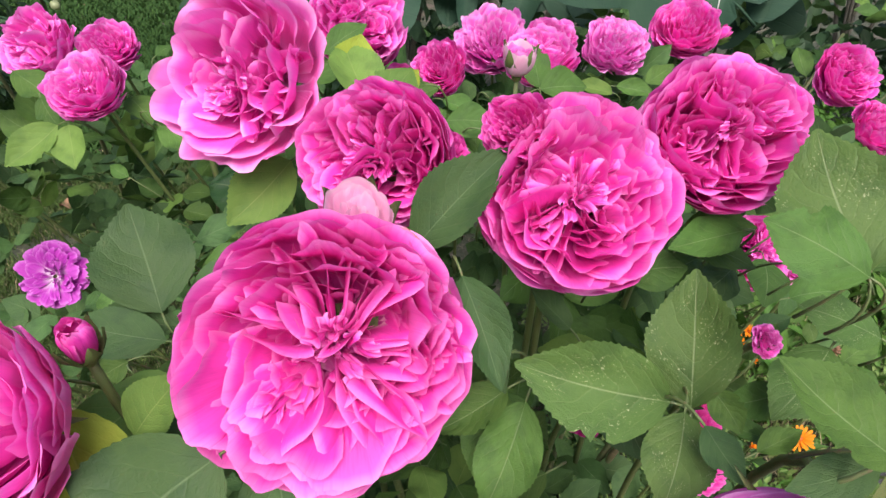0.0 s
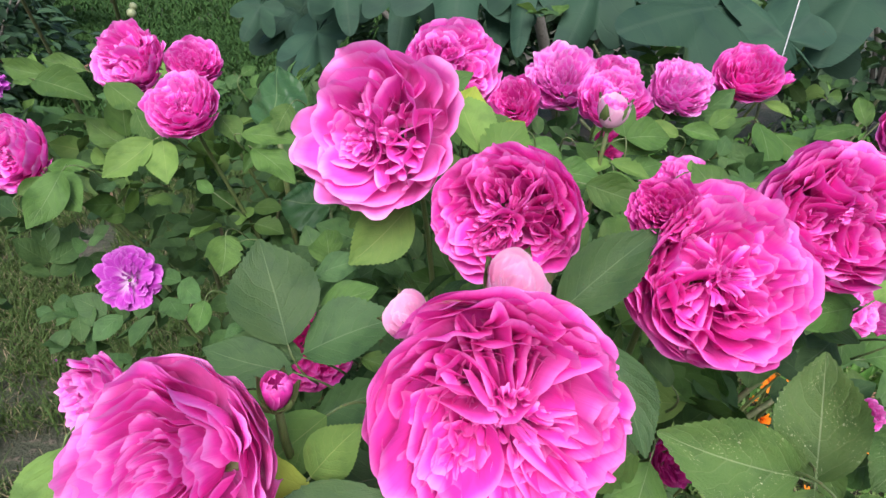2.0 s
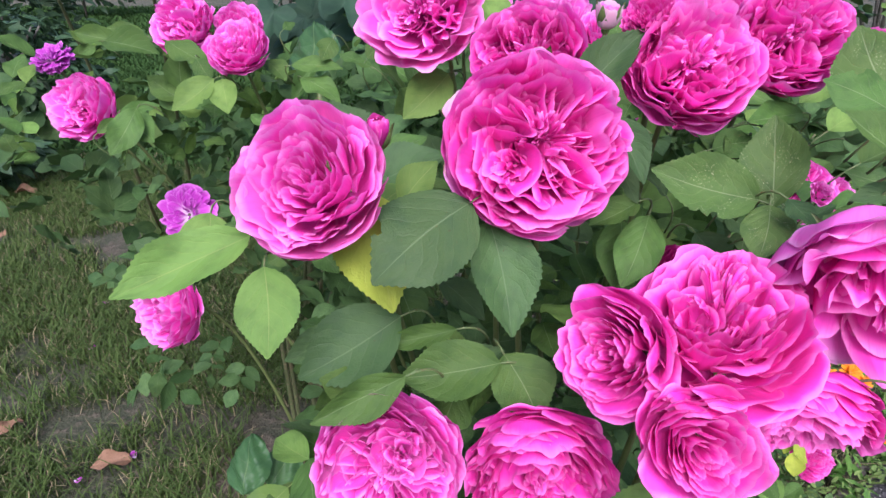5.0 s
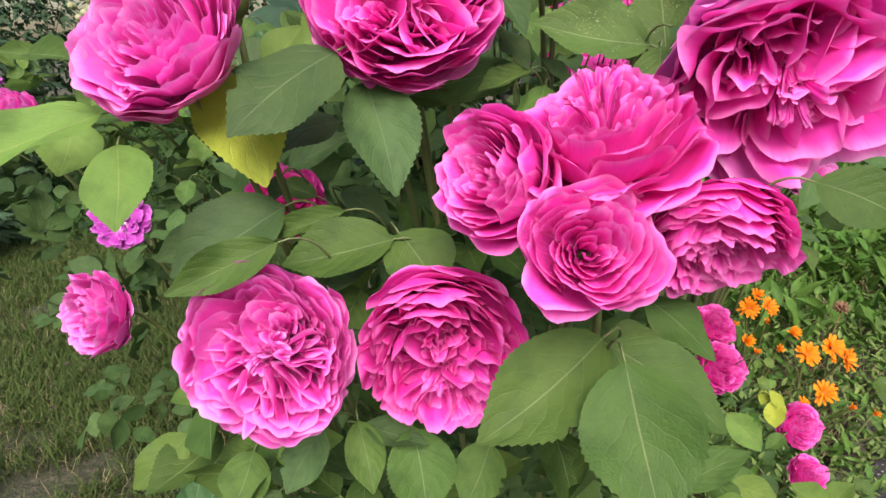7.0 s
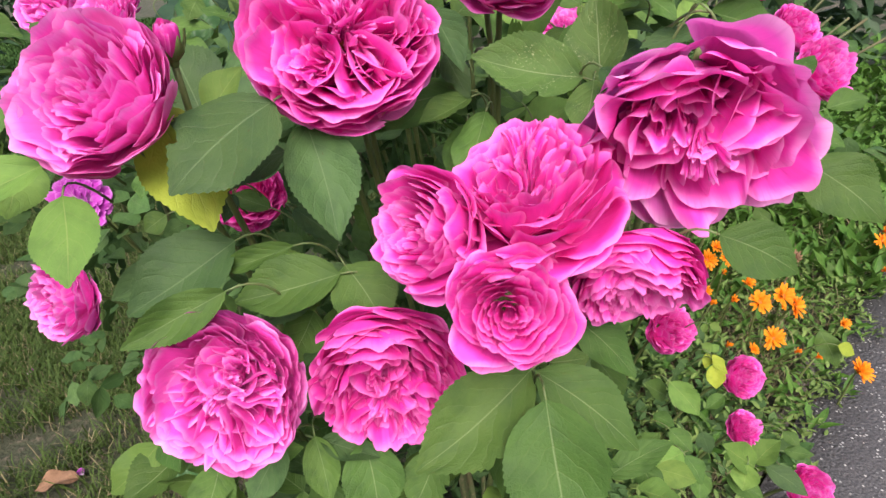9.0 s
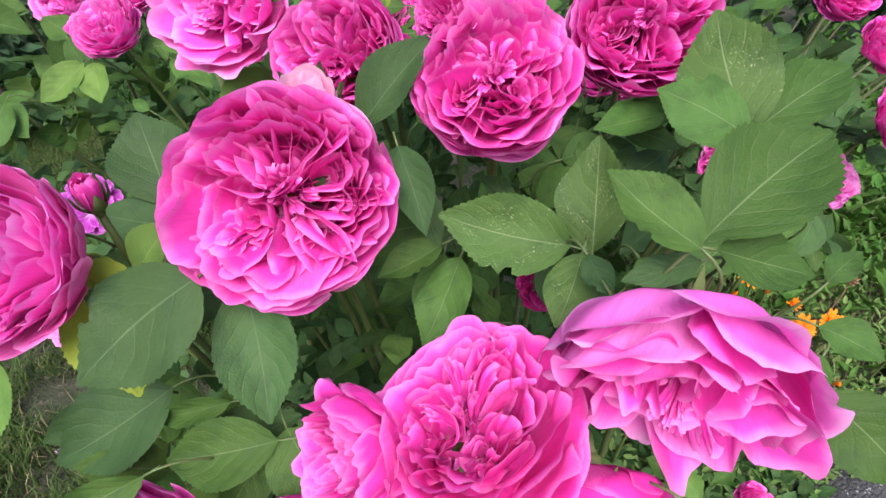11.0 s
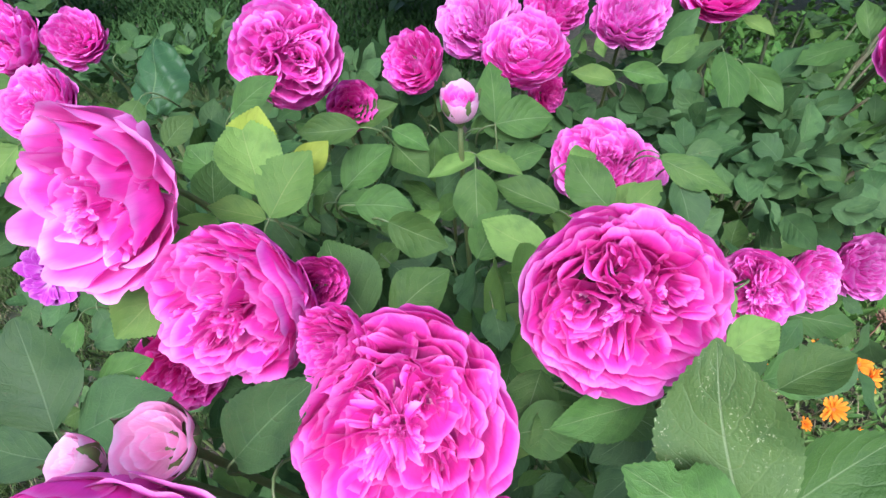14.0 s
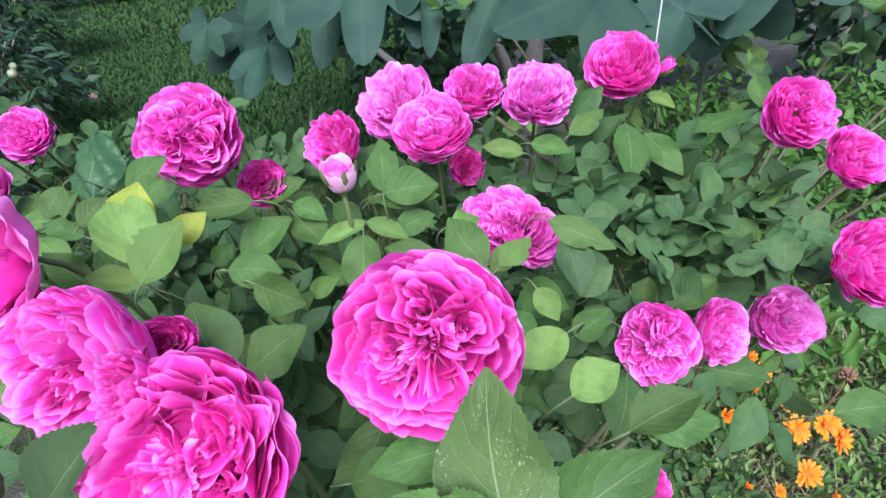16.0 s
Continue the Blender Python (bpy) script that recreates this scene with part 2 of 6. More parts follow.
ORANGE_HEART = rough_material("calendula_heart", (0.55, 0.13, 0.01), (0.42, 0.10, 0.015), (0.70, 0.28, 0.03), 200.0, 0.8, 0.8, distance=0.001)
STAMEN = rough_material("dry_stamen", (0.40, 0.22, 0.06), (0.30, 0.12, 0.06), (0.55, 0.36, 0.14), 300.0, 0.5, 0.8, distance=0.0005)
CORD = rough_material("pale_cord", (0.55, 0.56, 0.55), (0.42, 0.43, 0.43), (0.62, 0.62, 0.60), 120.0, 0.3, 0.7, distance=0.0005)
BARK = rough_material("fig_bark", (0.10, 0.09, 0.075), (0.14, 0.13, 0.11), (0.06, 0.055, 0.045), 14.0, 0.7, 0.85, distance=0.003)
BERRY = rough_material("pale_green_berry", (0.22, 0.27, 0.13), (0.30, 0.33, 0.18), (0.16, 0.20, 0.08), 60.0, 0.2, 0.4, distance=0.0005)


STALK = rough_material("pale_leaf_stalk", (0.085, 0.140, 0.045), (0.110, 0.160, 0.055), (0.15, 0.10, 0.05), 60.0, 0.2, 0.5, distance=0.0005)
STONE = rough_material("edging_stone", (0.10, 0.085, 0.07), (0.13, 0.115, 0.10), (0.06, 0.05, 0.045), 18.0, 0.7, 0.85, distance=0.003)


# ---- mesh helpers ----
def mesh_of(name, verts, faces, material, uvs=None, smooth=True):
    me = bpy.data.meshes.new(name)
    me.from_pydata([tuple(map(float, v)) for v in verts], [], [tuple(int(i) for i in f) for f in faces])
    if uvs is not None:
        layer = me.uv_layers.new(name="UVMap")
        idx = np.empty(len(me.loops), dtype=np.int32)
        me.loops.foreach_get("vertex_index", idx)
        layer.data.foreach_set("uv", np.asarray(uvs, dtype=np.float32)[idx].ravel())
    if smooth:
        me.polygons.foreach_set("use_smooth", np.ones(len(me.polygons), dtype=bool))
    me.materials.append(material)
    me.update()
    return me


def place_part(name, me, parent, m=None, label=""):
    ob = new(name, me)
    ob.parent = parent
    if m is not None:
        ob.matrix_basis = m
    return tagged(ob, label)


def grid_faces(nu, nv):
    i, j = np.meshgrid(np.arange(nu - 1), np.arange(nv - 1), indexing="ij")
    k = (i * nv + j).ravel()
    return np.stack([k, k + nv, k + nv + 1, k + 1], 1)


def tube(points, radii, sides=8):
    """A tapered round rod along points, closed at both ends."""
    pts = [Vector(p) for p in points]
    verts, faces, uvs = [], [], []
    side = Vector((0.13, 0.97, 0.21))
    for k, p in enumerate(pts):
        d = (pts[min(k + 1, len(pts) - 1)] - pts[max(k - 1, 0)]).normalized()
        a = d.cross(side).normalized()
        b = d.cross(a)
        for s in range(sides):
            w = 2 * math.pi * s / sides
            verts.append(p + radii[k] * (math.cos(w) * a + math.sin(w) * b))
            uvs.append((s / sides, k / (len(pts) - 1)))
    for k in range(len(pts) - 1):
        for s in range(sides):
            q, r = k * sides + s, k * sides + (s + 1) % sides
            faces.append((q, r, r + sides, q + sides))
    n = len(verts)
    verts += [pts[0], pts[-1]]
    uvs += [(0, 0), (0, 1)]
    for s in range(sides):
        faces.append((n, (s + 1) % sides, s))
        faces.append((n + 1, n - sides + s, n - sides + (s + 1) % sides))
    return verts, faces, uvs


def arc(a, b, c, steps=8):
    """Points of the curve that leaves a towards b and ends in c."""
    a, b, c = Vector(a), Vector(b), Vector(c)
    return [(1 - s) ** 2 * a + 2 * s * (1 - s) * b + s * s * c for s in (k / steps for k in range(steps + 1))]


def facing(direction, turn=0.0):
    """The turn that points local z along direction."""
    return Vector(direction).normalized().to_track_quat("Z", "Y").to_matrix().to_4x4() @ pose(0, 0, 0, 0, 0, turn)


# ---- roses ----
def petal_grid(az, r0, z0, th0, th1, length, width, curl, ruffle, rng, nu, nv, tight=1.0, point=0.0):
    """A petal that rises from the heart, bends round the bloom's axis and rolls its edge outwards by curl degrees."""
    u = np.linspace(-1, 1, nu)[:, None] * np.ones((1, nv))
    v = np.ones((nu, 1)) * np.linspace(0, 1, nv)[None, :] ** 0.85
    notch = rng.uniform(0.0, 0.05)
    top = 1 - rng.uniform(0.14, 0.24) * np.abs(u) ** 2.3 - notch * np.exp(-((u - rng.uniform(-0.3, 0.3)) / 0.2) ** 2) + point * (np.exp(-(u / 0.35) ** 2) - 0.4)
    top = top + 0.012 * np.sin(u * rng.uniform(4, 7) + rng.uniform(0, 6)) + 0.008 * np.sin(u * rng.uniform(13, 19) + rng.uniform(0, 6))
    s = v * top
    local = curl * (1 + 0.5 * np.sin(u * rng.uniform(1.5, 3.5) + rng.uniform(0, 6)))

    def lean(q, roll):
        e = np.clip((q - 0.70) / 0.30, 0, 1.2)
        return np.radians(th0 + (th1 - th0) * np.clip(q, 0, 1) ** 0.9 + roll * e * e)

    fine = np.linspace(0, 1.15, 47)
    tf = lean(fine, curl)
    rr = r0 + length * np.concatenate([[0], np.cumsum(np.sin(tf[:-1]) * np.diff(fine))])
    zz = z0 + length * np.concatenate([[0], np.cumsum(np.cos(tf[:-1]) * np.diff(fine))])
    theta = lean(s, local)
    r, z = np.interp(s, fine, rr), np.interp(s, fine, zz)
    half = width * 0.5 * (0.22 + 0.78 * np.sin(np.clip(s / 0.72, 0, 1) * math.pi / 2))
    wave = 0.6 * np.sin(u * rng.uniform(3.0, 5.5) + rng.uniform(0, 6)) + 0.4 * np.sin(u * rng.uniform(8, 13) + v * 2 + rng.uniform(0, 6))
    push = ruffle * s ** 2.4 * wave - ruffle * 0.5 * np.sin(s * rng.uniform(5, 8)) * np.cos(u * 2 + rng.uniform(0, 6)) * s
    edge = np.clip((np.abs(u) - 0.7) / 0.3, 0, 1) ** 2 * s
    push = push - edge * rng.uniform(0.0, 0.07)
    r = r - np.cos(theta) * push
    z = z + np.sin(theta) * push + 0.35 * np.abs(u) ** 2 * half * (0.5 - 0.5 * np.clip(th1 / 60, 0, 1)) * 0.5
    turn = az + tight * u * half / (np.maximum(r, 0.0) + 0.10) + rng.uniform(-0.25, 0.25) * s ** 2
    r = r * (1 - 0.10 * (tight - 0.6) * u * u)
    pts = np.stack([r * np.cos(turn), r * np.sin(turn), z], -1).reshape(-1, 3)
    uv = np.stack([(u + 1) / 2, v], -1).reshape(-1, 2)
    return pts, uv


def pleat_grid(phi, rc, rr, rt, start, span, top, rng, nu, nv, ruffle):
    """An inner petal folded into a long loop that stands upright in one quarter of the bloom."""
    a = start + np.linspace(0, span, nu)[:, None] * np.ones((1, nv))
    s = np.ones((nu, 1)) * np.linspace(0, 1, nv)[None, :]
    wob = 1 + ruffle * s ** 1.5 * (np.sin(a * rng.uniform(1.5, 2.6) + rng.uniform(0, 6)) + 0.55 * np.sin(a * rng.uniform(4, 7) + rng.uniform(0, 6)))
    grow = (0.30 + 0.70 * np.sin(s * math.pi / 2) ** 0.9) * wob
    roll = np.clip((s - 0.72) / 0.28, 0, 1) ** 2 * (0.035 + 0.03 * np.sin(a * 2 + rng.uniform(0, 6)))
    px = rc * (0.62 + 0.38 * s) + (rr * grow + roll) * np.cos(a)
    py = (rt * grow + roll) * np.sin(a)
    cut = np.abs(np.linspace(-1, 1, nu)[:, None]) ** 4
    tip = top + 0.045 * np.sin(a * rng.uniform(1.5, 4) + rng.uniform(0, 6)) + 0.02 * np.sin(a * rng.uniform(6, 10)) - 0.16 * cut
    z = -0.40 + (tip + 0.40) * s ** 1.05
    x, y = px * math.cos(phi) - py * math.sin(phi), px * math.sin(phi) + py * math.cos(phi)
    uv = np.stack([np.linspace(0, 1, nu)[:, None] * np.ones((1, nv)), s], -1).reshape(-1, 2)
    return np.stack([x, y, z], -1).reshape(-1, 3), uv


def cup_grid(az, r, top, half, roll, ruffle, rng, nu, nv, point=0.0, base=-0.62, bulge=0.62):
    """A petal of a globe-shaped bloom: it swells out to radius r, stands up to height top and rolls its rim outwards."""
    u = np.linspace(-1, 1, nu)[:, None] * np.ones((1, nv))
    v = np.ones((nu, 1)) * np.linspace(0, 1, nv)[None, :] ** 0.8
    skew = rng.uniform(-0.35, 0.35)
    hh = 1 - rng.uniform(0.16, 0.30) * np.abs(u + skew * (1 - u * u) * 0.5) ** rng.uniform(2.2, 3.4)
    hh = hh - rng.uniform(0.0, 0.07) * np.exp(-((u - rng.uniform(-0.5, 0.5)) / 0.16) ** 2) + point * (np.exp(-((u - skew) / 0.30) ** 2) - 0.8 * np.abs(u))
    hh = hh + 0.018 * np.sin(u * rng.uniform(5, 9) + rng.uniform(0, 6)) + 0.013 * np.sin(u * rng.uniform(14, 20) + rng.uniform(0, 6))
    s = v * hh
    q = np.clip(s, 0, 1.12) * math.pi / 2
    rr = r * np.abs(np.sin(np.minimum(q, 1.5))) ** bulge
    zz = base + (top - base) * (1 - np.cos(q)) ** 0.85
    e = np.clip((s - 0.72) / 0.28, 0, 1.2)
    mine = roll * (1 + 0.55 * np.sin(u * rng.uniform(1.5, 3.6) + rng.uniform(0, 6)))
    rr = rr + mine * e ** 1.7
    zz = zz - 0.6 * np.abs(mine) * e ** 2.6
    k1, k2, k3 = rng.uniform(2.0, 3.6), rng.uniform(5.0, 8.5), rng.uniform(11, 17)
    p1, p2, p3, p4 = rng.uniform(0, 6.28, 4)
    rr = rr + ruffle * (s ** 1.4 * np.sin(k1 * u + p1) + 0.55 * s ** 2 * np.sin(k2 * u + p2 + 1.5 * s) + 0.16 * s ** 3 * np.sin(k3 * u + p3))
    zz = zz + 0.5 * ruffle * s ** 3 * np.sin(k2 * u * 0.7 + p4)
    rr = rr * (1 + rng.uniform(0.03, 0.09) * u) + rng.uniform(-0.02, 0.07) * np.clip((np.abs(u) - 0.72) / 0.28, 0, 1) ** 2 * s
    rr = np.maximum(rr, 0.004)
    turn = az + u * half * (0.30 + 0.70 * np.sin(np.clip(s, 0, 1) ** 0.7 * math.pi / 2)) + rng.uniform(-0.12, 0.12) * s ** 2
    pts = np.stack([rr * np.cos(turn), rr * np.sin(turn), zz], -1).reshape(-1, 3)
    return pts, np.stack([(u + 1) / 2, v], -1).reshape(-1, 2)


def crumple(p, nu, nv, rng, frill, dent, crease=0.0):
    """Frills the free edge of a petal and dents its blade, along its own normals."""
    g = p.reshape(nu, nv, 3)
    n = np.cross(np.gradient(g, axis=0), np.gradient(g, axis=1))
    n = n / np.maximum(np.linalg.norm(n, axis=2, keepdims=True), 1e-9)
    u, v = np.linspace(-1, 1, nu)[:, None], np.linspace(0, 1, nv)[None, :]
    a = rng.uniform(0, 6.28, 6)
    edge = np.clip((v - 0.40) / 0.60, 0, 1) ** 1.5
    f = frill * edge * (np.sin(rng.uniform(2.4, 4.2) * u + a[0] + 1.4 * v) + 0.65 * np.sin(rng.uniform(5.5, 8.5) * u + a[1] - 2.0 * v) + 0.30 * np.sin(rng.uniform(11, 15) * u + a[2]) * edge)
    f = f + dent * np.sin(math.pi * v) * np.sin(rng.uniform(1.5, 3.5) * u + a[3]) * np.cos(rng.uniform(2, 5) * v + a[4])
    f = f + crease * v * np.exp(-((u - rng.uniform(-0.35, 0.35)) / 0.22) ** 2)
    return (g + n * f[:, :, None]).reshape(-1, 3)


# rings from the outside in: count, rim radius, rim height, half width in radians, outward roll
SKIRT = [(5, 0.96, -0.34, 0.84, 0.07), (6, 0.98, -0.24, 0.76, 0.07), (6, 0.99, -0.14, 0.70, 0.07)]
BOWL = [(7, 0.98, -0.05, 0.64, 0.07), (7, 0.97, 0.03, 0.62, 0.075), (7, 0.945, 0.10, 0.60, 0.08), (7, 0.905, 0.16, 0.60, 0.08), (7, 0.865, 0.205, 0.58, 0.08), (6, 0.815, 0.24, 0.60, 0.08), (6, 0.755, 0.265, 0.60, 0.075), (6, 0.69, 0.28, 0.60, 0.07), (6, 0.62, 0.285, 0.62, 0.065)]
LOW = [(6, 0.56, 0.06, 0.62, 0.03), (5, 0.44, 0.02, 0.74, 0.03), (4, 0.30, 0.00, 0.9, 0.03)]
HEART = [(6, 0.58, 0.28, 0.62, 0.045), (6, 0.51, 0.275, 0.62, 0.04), (5, 0.44, 0.27, 0.70, 0.04), (5, 0.37, 0.265, 0.74, 0.035), (5, 0.30, 0.26, 0.78, 0.03), (4, 0.23, 0.255, 0.9, 0.025), (4, 0.16, 0.25, 1.0, 0.02), (3, 0.10, 0.25, 1.2, 0.01)]
RINGS = {
    "quartered": SKIRT + BOWL[:8] + [(6, 0.74, -0.02, 0.62, 0.03)] + LOW,
    "rosette": SKIRT + BOWL + HEART,
    "swirl": SKIRT + BOWL + HEART[:3] + LOW[1:],
    "loose": [(5, 1.00, -0.36, 0.70, 0.16), (5, 1.02, -0.24, 0.72, 0.16), (5, 1.00, -0.10, 0.72, 0.16), (5, 0.93, 0.05, 0.72, 0.15), (5, 0.83, 0.16, 0.72, 0.14), (5, 0.72, 0.24, 0.70, 0.12), (5, 0.60, 0.28, 0.72, 0.10), (5, 0.47, 0.29, 0.72, 0.07)] + LOW[1:],
    "ragged": [(5, 1.00, 0.00, 0.74, 0.12), (5, 0.97, 0.10, 0.74, 0.12), (5, 0.88, 0.18, 0.74, 0.11), (5, 0.76, 0.24, 0.74, 0.10), (5, 0.62, 0.26, 0.76, 0.08)] + LOW[1:],
    "pompon": SKIRT + BOWL + HEART,
    "open": [(5, 1.00, -0.50, 0.80, 0.14), (5, 1.03, -0.40, 0.78, 0.15), (5, 1.00, -0.28, 0.78, 0.15), (5, 0.92, -0.15, 0.76, 0.14), (5, 0.82, -0.03, 0.76, 0.13), (6, 0.70, 0.06, 0.70, 0.11), (6, 0.58, 0.11, 0.70, 0.09), (6, 0.46, 0.13, 0.70, 0.07)] + LOW[1:],
    "globe": [(5, 0.98, -0.04, 0.88, 0.09), (5, 0.99, 0.04, 0.84, 0.09), (6, 0.97, 0.11, 0.74, 0.085), (6, 0.94, 0.17, 0.70, 0.08), (6, 0.90, 0.22, 0.68, 0.08), (6, 0.84, 0.255, 0.66, 0.08), (6, 0.77, 0.28, 0.66, 0.075), (6, 0.69, 0.295, 0.66, 0.07), (6, 0.61, 0.30, 0.66, 0.06), (6, 0.53, 0.295, 0.66, 0.05)] + HEART[2:],
    "cupped": [(4, 0.98, -0.10, 0.98, 0.16), (4, 0.97, 0.05, 0.96, 0.14), (4, 0.93, 0.18, 0.94, 0.11), (5, 0.86, 0.29, 0.78, 0.07), (5, 0.78, 0.36, 0.76, 0.06), (5, 0.69, 0.39, 0.76, 0.05), (5, 0.59, 0.40, 0.76, 0.045), (5, 0.49, 0.39, 0.80, 0.04), (5, 0.39, 0.37, 0.80, 0.035), (4, 0.30, 0.35, 0.9, 0.03), (4, 0.21, 0.33, 0.95, 0.02), (3, 0.12, 0.31, 1.2, 0.01)],
    "spent": [],
    "bud": [(3, 0.80, 0.44, 1.30, 0.03), (3, 0.78, 0.52, 1.30, 0.02), (3, 0.66, 0.46, 1.30, 0.02), (3, 0.46, 0.40, 1.25, 0.02), (3, 0.26, 0.36, 1.25, 0.0)],
    "closed": [(3, 0.66, 1.00, 1.15, -0.34), (3, 0.62, 0.98, 1.2, -0.36), (3, 0.54, 0.95, 1.2, -0.34)],
}
RUFFLE = {"swirl": 0.034, "quartered": 0.040, "rosette": 0.036, "loose": 0.055, "open": 0.045, "ragged": 0.045, "pompon": 0.050, "cupped": 0.022, "spent": 0.05, "bud": 0.022, "closed": 0.008, "globe": 0.030}
FRILL = {"swirl": 0.012, "quartered": 0.014, "rosette": 0.014, "loose": 0.016, "open": 0.014, "ragged": 0.014, "pompon": 0.020, "cupped": 0.008, "spent": 0.03, "bud": 0.008, "closed": 0.003, "globe": 0.015}


def petal_set(style, variant, material, size):
    """The petal meshes of one bloom of radius 1 that opens along z."""
    rng = np.random.RandomState(1000 + 37 * variant + sum(map(ord, style)))
    near = size == "near"
    nu, nv = (25, 12) if near else (13, 8)
    sheets = []
    ruffle, frill = RUFFLE[style], FRILL[style]
    loose = style in ("loose", "open", "ragged", "cupped", "bud", "closed")
    dome, side = rng.uniform(-0.05, 0.06), rng.uniform(0, 6.28)
    rings = RINGS[style]
    if not near:
        rings = [one for k, one in enumerate(rings) if k < 3 or k % 4]
        ruffle *= 1.25
        frill *= 1.1
    for ring, (count, r, top, half, roll) in enumerate(rings):
        turn = rng.uniform(0, 6.28)
        for k in range(count):
            az = turn + 2 * math.pi * (k + rng.uniform(-0.30, 0.30)) / count
            spread = 0.020 if ring < 3 or loose else 0.050
            tilt = 0.05 * math.cos(az - side) * r
            jitter = 0.030 if loose or ring < 3 else 0.048
            p, uv = cup_grid(az, r + spread * np.clip(rng.normal(), -1.5, 1.5) * (0.4 + r), top + dome * (1 - r) + tilt + jitter * np.clip(rng.normal(), -1.4, 1.4), half * rng.uniform(0.66, 1.12) * (1.0 if near else 0.88), roll * rng.uniform(0.45, 1.3),
                             ruffle * rng.uniform(0.6, 1.5) * (0.5 + 0.5 * r), rng, nu, nv, rng.uniform(0.02, 0.12) * (1.8 if style in ("ragged", "cupped") else 1.0) if style in ("loose", "open", "ragged", "cupped") and ring < 4 else 0.0)
            p = crumple(p, nu, nv, rng, frill * rng.uniform(0.5, 1.4) * (0.45 + 0.55 * r), frill * 1.2, frill * rng.normal(0, 1.3))
            sheets.append((p, uv, nu, nv))
    if style in ("quartered", "swirl", "loose", "open", "ragged"):
        small = {"quartered": 1.22, "swirl": 0.72, "loose": 0.80, "open": 0.90, "ragged": 1.12}[style]
        quarters = rng.choice([3, 4, 4, 5]) if style in ("quartered", "ragged") else 3
        turn = rng.uniform(0, 6.28)
        for q in range(quarters):
            phi = turn + 2 * math.pi * (q + rng.uniform(-0.22, 0.22)) / quarters
            rc, rise = small * rng.uniform(0.30, 0.44), rng.uniform(-0.12, 0.20) - (0.12 if style == "open" else 0.0)
            fan = rng.uniform() < (0.9 if style == "ragged" else 0.5)
            for k in range(9 if fan else 0):
                # folded petals stand side by side like pages
                lean = (k - 4) * 0.17 * 4 / quarters + rng.normal(0, 0.05)
                span = rng.uniform(3.2, 5.4)
                p, uv = pleat_grid(phi + lean, small * rng.uniform(0.34, 0.46), small * rng.uniform(0.22, 0.36), small * rng.uniform(0.03, 0.085), rng.uniform(0, 6.28), span, rise + rng.normal(0.02, 0.09) - 0.05 * abs(k - 4) * 0.5, rng, nu + 2, nv, rng.uniform(0.06, 0.16))
                sheets.append((crumple(p, nu + 2, nv, rng, frill * rng.uniform(0.7, 1.5), frill * 1.5, frill * rng.normal(0, 1.2)), uv, nu + 2, nv))
            for k, q2 in enumerate(() if fan else (0.08, 0.19, 0.30, 0.41, 0.53, 0.66, 0.82, 1.0)):
                for piece in range(1 if k < 2 else 2):
                    # wide loops are made of two petals each
                    span = rng.uniform(3.6, 5.4) if k < 2 else rng.uniform(1.9, 3.2)
                    start = (math.pi - span / 2 + rng.uniform(-1.2, 1.2)) + math.pi * (1 + piece)
                    p, uv = pleat_grid(phi + rng.normal(0, 0.12), rc + small * rng.normal(0, 0.03), small * 0.36 * q2, small * 0.27 * q2 * 4 / quarters, start, span, rise + rng.normal(0, 0.09) + 0.05 * q2, rng, nu + 2, nv, rng.uniform(0.08, 0.22))
                    sheets.append((crumple(p, nu + 2, nv, rng, frill * rng.uniform(0.7, 1.5), frill * 1.2, frill * rng.normal(0, 1.2)), uv, nu + 2, nv))
            # petals that fall over the quarter
            for extra in range(rng.randint(1, 4)):
                p, uv = petal_grid(phi + rng.uniform(-0.8, 0.8), 0.05, -0.38, rng.uniform(4, 18), rng.uniform(16, 44), rng.uniform(0.56, 0.72), small * rng.uniform(0.26, 0.50), rng.uniform(30, 110), 0.06, rng, nu, nv, 0.5)
                sheets.append((crumple(p, nu, nv, rng, frill, frill, frill * rng.normal(0, 1.5)), uv, nu, nv))
        for k in range(8):
            p, uv = petal_grid(0.8 * k + rng.uniform(-0.3, 0.3), 0.02, -0.38, rng.uniform(0, 6), rng.uniform(3, 14), rng.uniform(0.40, 0.58), rng.uniform(0.14, 0.26), rng.uniform(0, 60), 0.05, rng, nu, nv, 0.8)
            sheets.append((crumple(p, nu, nv, rng, frill * 0.6, frill), uv, nu, nv))
    if style == "spent":
        # thin petals fall open round a bare pale heart
        for count, th0, th1, length, width, roll in ((11, 112, 104, 0.90, 0.72, 30), (11, 100, 86, 0.94, 0.72, 34), (11, 86, 68, 0.95, 0.66, 30), (10, 70, 52, 0.88, 0.56, 26), (9, 56, 42, 0.76, 0.42, 20), (6, 40, 26, 0.56, 0.32, 30), (4, 22, 10, 0.44, 0.20, 20)):
            turn = rng.uniform(0, 6.28)
            for k in range(count):
                sheets.append((*petal_grid(turn + 2 * math.pi * (k + rng.uniform(-0.3, 0.3)) / count, 0.05, -0.40, th0 + rng.normal(0, 6), th1 + rng.normal(0, 12), length * rng.uniform(0.88, 1.03), width * rng.uniform(0.85, 1.15), roll * rng.uniform(0.0, 2.0), 0.08, rng, nu, nv, rng.uniform(0.7, 0.95)), nu, nv))
    # no bloom is even: bend it softly as a whole
    f1, f2 = rng.uniform(1.6, 2.6, (3, 3)), rng.uniform(0, 6.28, (3, 3))
    f3, f4 = rng.uniform(5.0, 9.0, (3, 3)), rng.uniform(0, 6.28, (3, 3))
